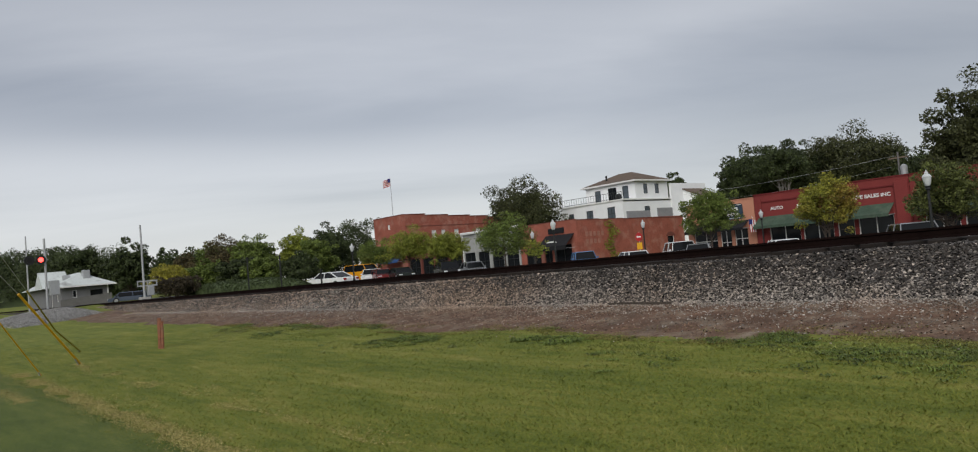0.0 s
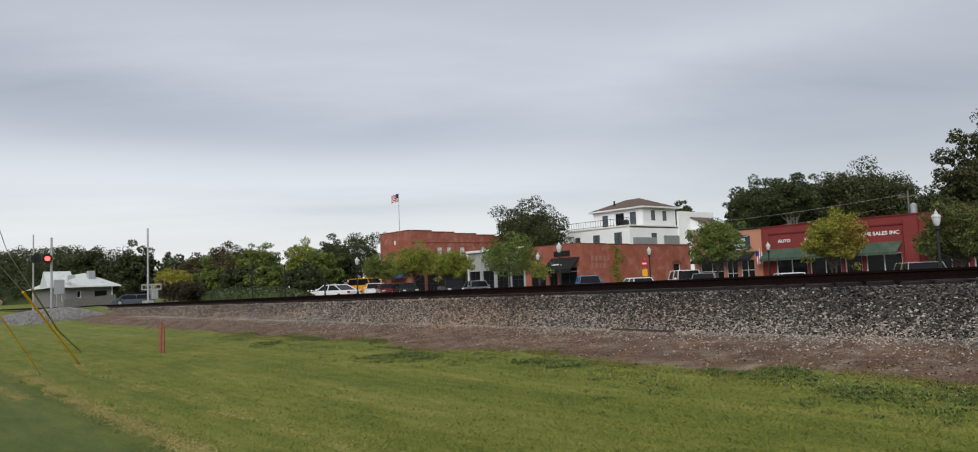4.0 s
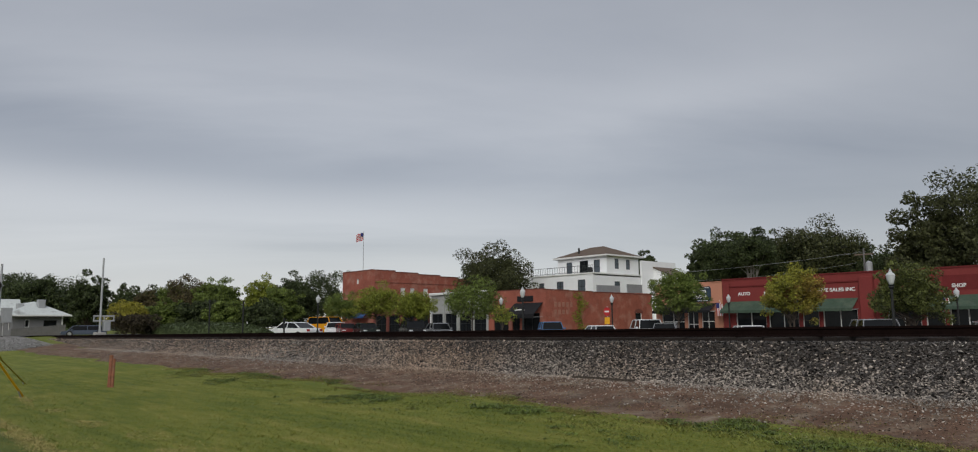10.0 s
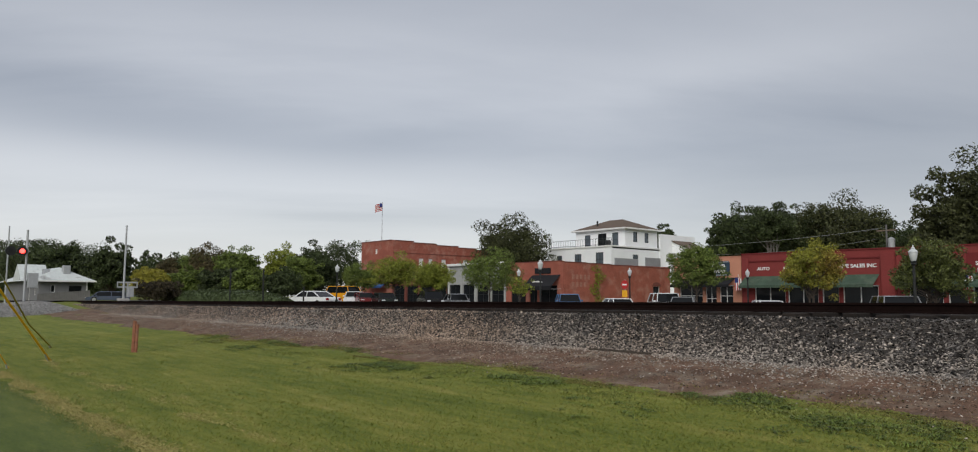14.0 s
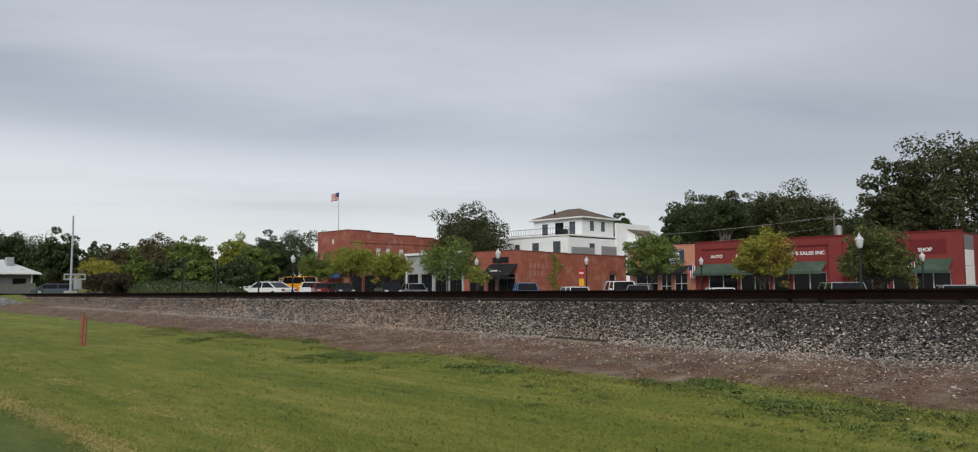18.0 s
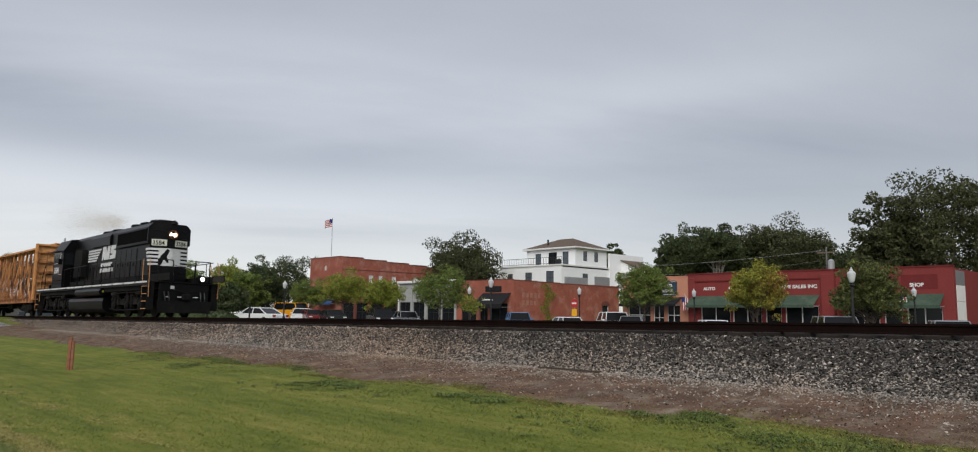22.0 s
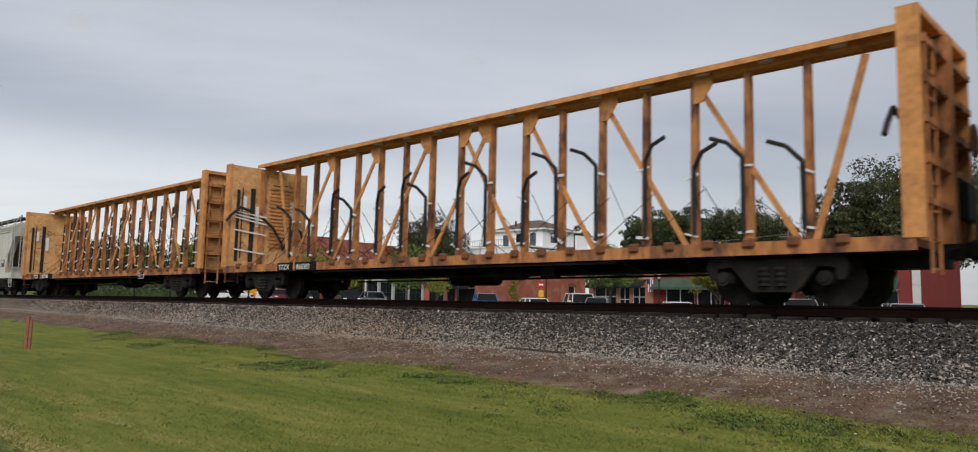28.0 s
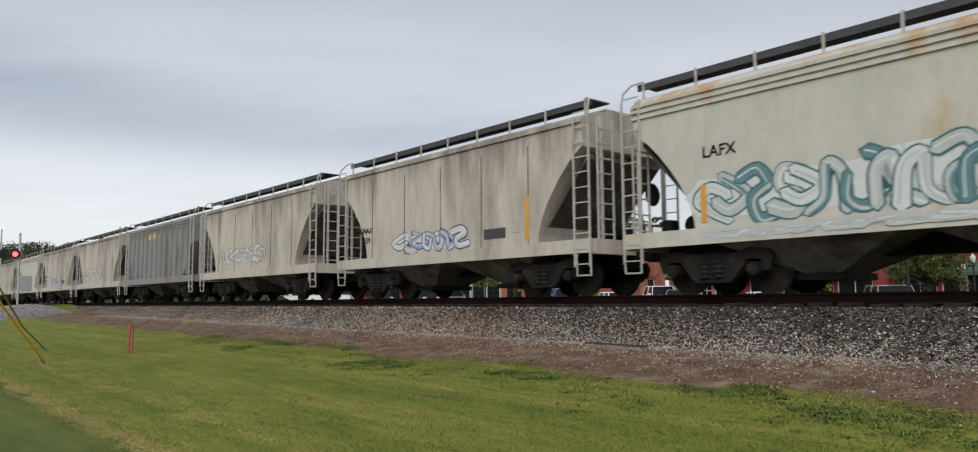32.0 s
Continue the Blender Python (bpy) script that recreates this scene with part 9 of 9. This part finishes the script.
        paint_on("painted_line", ribbon_points([(u, 1.18), (u + 0.2, 1.17), (u + 0.27, 1.06), (u + 0.22 + 0.06 * (k % 2), 0.92)], 0.03, 0.8), TAGK, 0.062)


def ribbon_points(pts, th, taper):
    return [(c.x, c.y) for c in ribbon(pts, th, taper)]


LINEG = mat("spray_line_grey", (0.20, 0.21, 0.2), 0.7, var=0.2)
TAGQ = mat("spray_deep_teal", (0.11, 0.21, 0.23), 0.6, var=0.15)
TAGG, TAGB = mat("spray_grey", (0.42, 0.45, 0.45), 0.6, var=0.12), mat("spray_blue", (0.28, 0.36, 0.45), 0.6, var=0.12)
TAGY, TAGP, TAGT, TAGW, TAGK, TAGO = [mat("spray_" + n, c, 0.6, var=0.12) for n, c in (("yellow", (0.56, 0.46, 0.17)), ("violet", (0.11, 0.075, 0.18)), ("teal", (0.05, 0.13, 0.15)), ("pale", (0.55, 0.58, 0.58)), ("dark", (0.06, 0.055, 0.06)), ("orange", (0.58, 0.30, 0.07)))]
BOARD = mat("number_board_ivory", (0.66, 0.67, 0.58), 0.6, var=0.06)
TAGL = mat("spray_cream_yellow", (0.60, 0.55, 0.31), 0.65, var=0.18)
SEAM = mat("weld_seam_grey", (0.36, 0.36, 0.33), 0.8, var=0.3)
TAGA = mat("spray_amber", (0.56, 0.33, 0.09), 0.6, var=0.2)
STEN = mat("stencil_grey", (0.38, 0.38, 0.36), 0.8)
SPEED, X26 = 15.06, 27.6
# the train comes in a little faster and settles: seconds, metres behind the steady run
SLOWING = ((0, 20, 21, 22, 23, 32), (-22.7, -1.9, -0.85, -0.42, 0.0, 0.0))


def consist():
    cars = []
    cars.append((locomotive(), -9.45))
    cars.append((centerbeam("weathered orange centerbeam flat car with white strapping", STRAP, 1, ("TTZX", "856 076")), -30.275))
    cars.append((hopper("long pale green-grey covered hopper streaked with rust", 17.2, HOPA, 1.5, marks=(("1000", -6.2, 1.75, 0.2),), round_cut=False, bays=3, seed=3,
                        tags=(("panel", -7.6, 2.2, 0.5, 0.3, STEN), ("panel", 6.3, 2.15, 0.45, 0.3, TRIMW), ("panel", 6.35, 2.2, 0.35, 0.2, LOCO), ("panel", 3.9, 2.05, 0.55, 0.2, LOCO), ("bar", 7.2, 1.7, 2.7, 0.09, TAGO), ("bar", -5.2, 1.3, 1.8, 0.09, TAGO), ("bar", 4.6, 1.3, 1.9, 0.09, TAGO), ("spray", -2.6, 3.4, 1.25, 2.15, (HOPA, HOPA), LINEG))), -50.9))
    cars.append((centerbeam("rust-orange centerbeam flat car hung with black edge strips", STRAPB, 2, ("TTZX", "866303"), "loop"), -70.98))
    cars.append((centerbeam("orange centerbeam flat car with black post strips", STRAPB, 4, ("TTZX", "857 465")), -93.42))
    gy = hopper("pale grey covered hopper with yellow and violet graffiti", 10.2, HOPB, 1.4, marks=(("GNAX", -3.67, 2.38, 0.3), ("3007", -3.6, 2.02, 0.3)), seed=5,
                tags=(("panel", -3.62, 1.92, 1.0, 0.78, STEN), ("bubbles", -2.3, 1.95, 1.2, 2.08), *(("bar", sx, 1.2, 3.7, 0.018, SEAM) for sx in (-3.0, -1.98, -0.42, 1.22, 2.82, 3.98)), ("panel", -1.95, 2.15, 0.22, 0.24, SEAM), ("panel", -1.93, 2.17, 0.18, 0.2, TRIMW), ("panel", 2.2, 1.5, 0.55, 0.5, STEN), ("panel", 3.0, 1.55, 0.55, 0.4, TAGK), ("panel", 3.05, 1.75, 0.2, 0.16, TRIMW), ("panel", 3.3, 1.75, 0.2, 0.16, TRIMW), ("panel", 3.5, 2.1, 0.5, 0.04, STEN), ("panel", 3.5, 2.2, 0.55, 0.04, STEN), ("bar", 4.1, 1.25, 2.2, 0.12, TAGO), ("bar", -3.62, 1.25, 1.9, 0.11, TAGO)))
    cars.append((gy, -110.7))
    gt = hopper("pale grey covered hopper with teal graffiti and rust stains", 10.2, HOPE, 1.4, marks=(("LAFX", -3.5, 2.5, 0.3),), seed=6,
                tags=(("spray", -3.6, 1.1, 1.2, 2.3, (TAGW, TAGG, TAGQ, TAGG), TAGT), ("spray", -3.5, 1.2, 1.0, 1.14, (TAGG, TAGW), TAGG, 0.062), ("panel", 2.0, 1.7, 0.6, 0.35, STEN), ("bar", -3.5, 1.3, 2.0, 0.12, TAGO), ("bar", -0.9, 1.3, 1.8, 0.12, TAGO), ("bar", 1.7, 1.25, 1.75, 0.12, TAGO), ("bar", 3.6, 1.3, 2.3, 0.08, TAGK)))
    cars.append((gt, -122.3))
    gd = hopper("dirty grey covered hopper with dark streaks and small graffiti", 10.2, HOPC, 1.4, marks=(("GNAX", -4.1, 1.95, 0.24), ("9559", -4.0, 1.65, 0.24)), seed=7, mould=False,
                tags=(("spray", -2.2, 0.9, 1.22, 1.85, (TAGW, TAGG, TAGB), TAGP), ("bar", 3.35, 1.3, 2.3, 0.14, TAGO), ("panel", 1.8, 1.4, 0.8, 0.25, TAGK), ("panel", 2.8, 1.5, 0.3, 0.3, STEN)))
    cars.append((gd, -133.9))
    gw = hopper("stained grey covered hopper", 10.2, HOPC, 1.4, seed=8, mould=False, tags=(("panel", 2.6, 1.7, 0.5, 0.35, STEN), ("spray", -3.0, 1.0, 1.5, 2.1, (HOPC, TAGW), HOPD)))
    cars.append((gw, -146.1))
    gr = hopper("slate grey ribbed covered hopper", 10.2, HOPD, 1.2, ribs=13, seed=9, round_cut=False, tags=(("panel", -1.5, 3.2, 1.6, 0.25, TAGY),))
    cars.append((gr, -157.8))
    for i, src in enumerate((gw, gd, gt, gw, gd, gw, gd)):
        cars.append((copy_thing(src, pose(0, 0, 0)), -169.5 - 11.75 * i))
    return cars


TRAIN = consist()


# thin brown exhaust trailing from the stack, in small drifting flakes
SMOKES = thing("exhaust_smoke", "thin brown exhaust smoke trailing over the locomotive", "smoke", None, "", "stuff")
rng = np.random.default_rng(71)
DRIFT = []
for k in range(36):
    n, far = 560, (k / 35) ** 1.3
    c = np.array((-0.5 - 9.5 * far, 0.0, 5.0 + 1.0 * far))
    p = rng.normal(size=(n, 3)) * np.array((0.6 + 1.0 * far, 0.35 + 0.3 * far, 0.2 + 0.5 * far)) + c
    p[:, 2] = np.maximum(p[:, 2], 4.72 + 0.1 * rng.random(n))
    a = rng.normal(size=(n, 3)) * 0.0062
    b = rng.normal(size=(n, 3)) * 0.0062
    quads("puff", np.stack([p - a, p + b, p + a, p - b], 1).reshape(-1, 3), 4, SMOKE, SMOKES)
    DRIFT.append((-11.0 - 4.5 * rng.random(), rng.normal(0.6, 1.6), abs(rng.normal(0.9, 0.9))))
STEPS = 960


def motions():
    """The train slows a little and rolls past, out of a wide curve onto the straight."""
    # the exhaust is carried along, then its puffs drift apart, fall behind and rise
    for puff, (u, v, w) in zip(SMOKES.children, DRIFT):
        ages = [max(0.0, q / 2 - 22) for q in range(65)]
        walk(puff, [(q / 2, pose(u * e, v * e, w * e * (1 + 0.3 * e))) for q, e in enumerate(ages)])
    for car, off in TRAIN + [(SMOKES, -9.45)]:
        rows = []
        for k in range(0, 33):
            x = X26 + SPEED * (k - 26) + off + float(np.interp(k, SLOWING[0], SLOWING[1]))
            rows.append((float(k), pose(x, curve_y(x), rail_z(x), -0.7, -0.345, math.degrees(math.atan(curve_dy(x))))))
        walk(car, rows)
    # wheels of the leading vehicles roll on the rail
    for car, off in TRAIN[:7]:
        for tr in car.children:
            if not tr.name.startswith("truck"):
                continue
            for w in tr.children:
                if w.name.startswith("wheel"):
                    base = w.matrix_basis.copy()
                    mid = base.translation.copy()
                    turn = SPEED / mid.z
                    here, rest = Matrix.Translation(mid), Matrix.Translation(-mid) @ base
                    rows = []
                    for k in range(STEPS + 1):
                        t = 32.0 * k / STEPS
                        rows.append((t, here @ Matrix.Rotation((turn * t) % (2 * math.pi), 4, "Y") @ rest))
                    walk(w, rows)


motions()
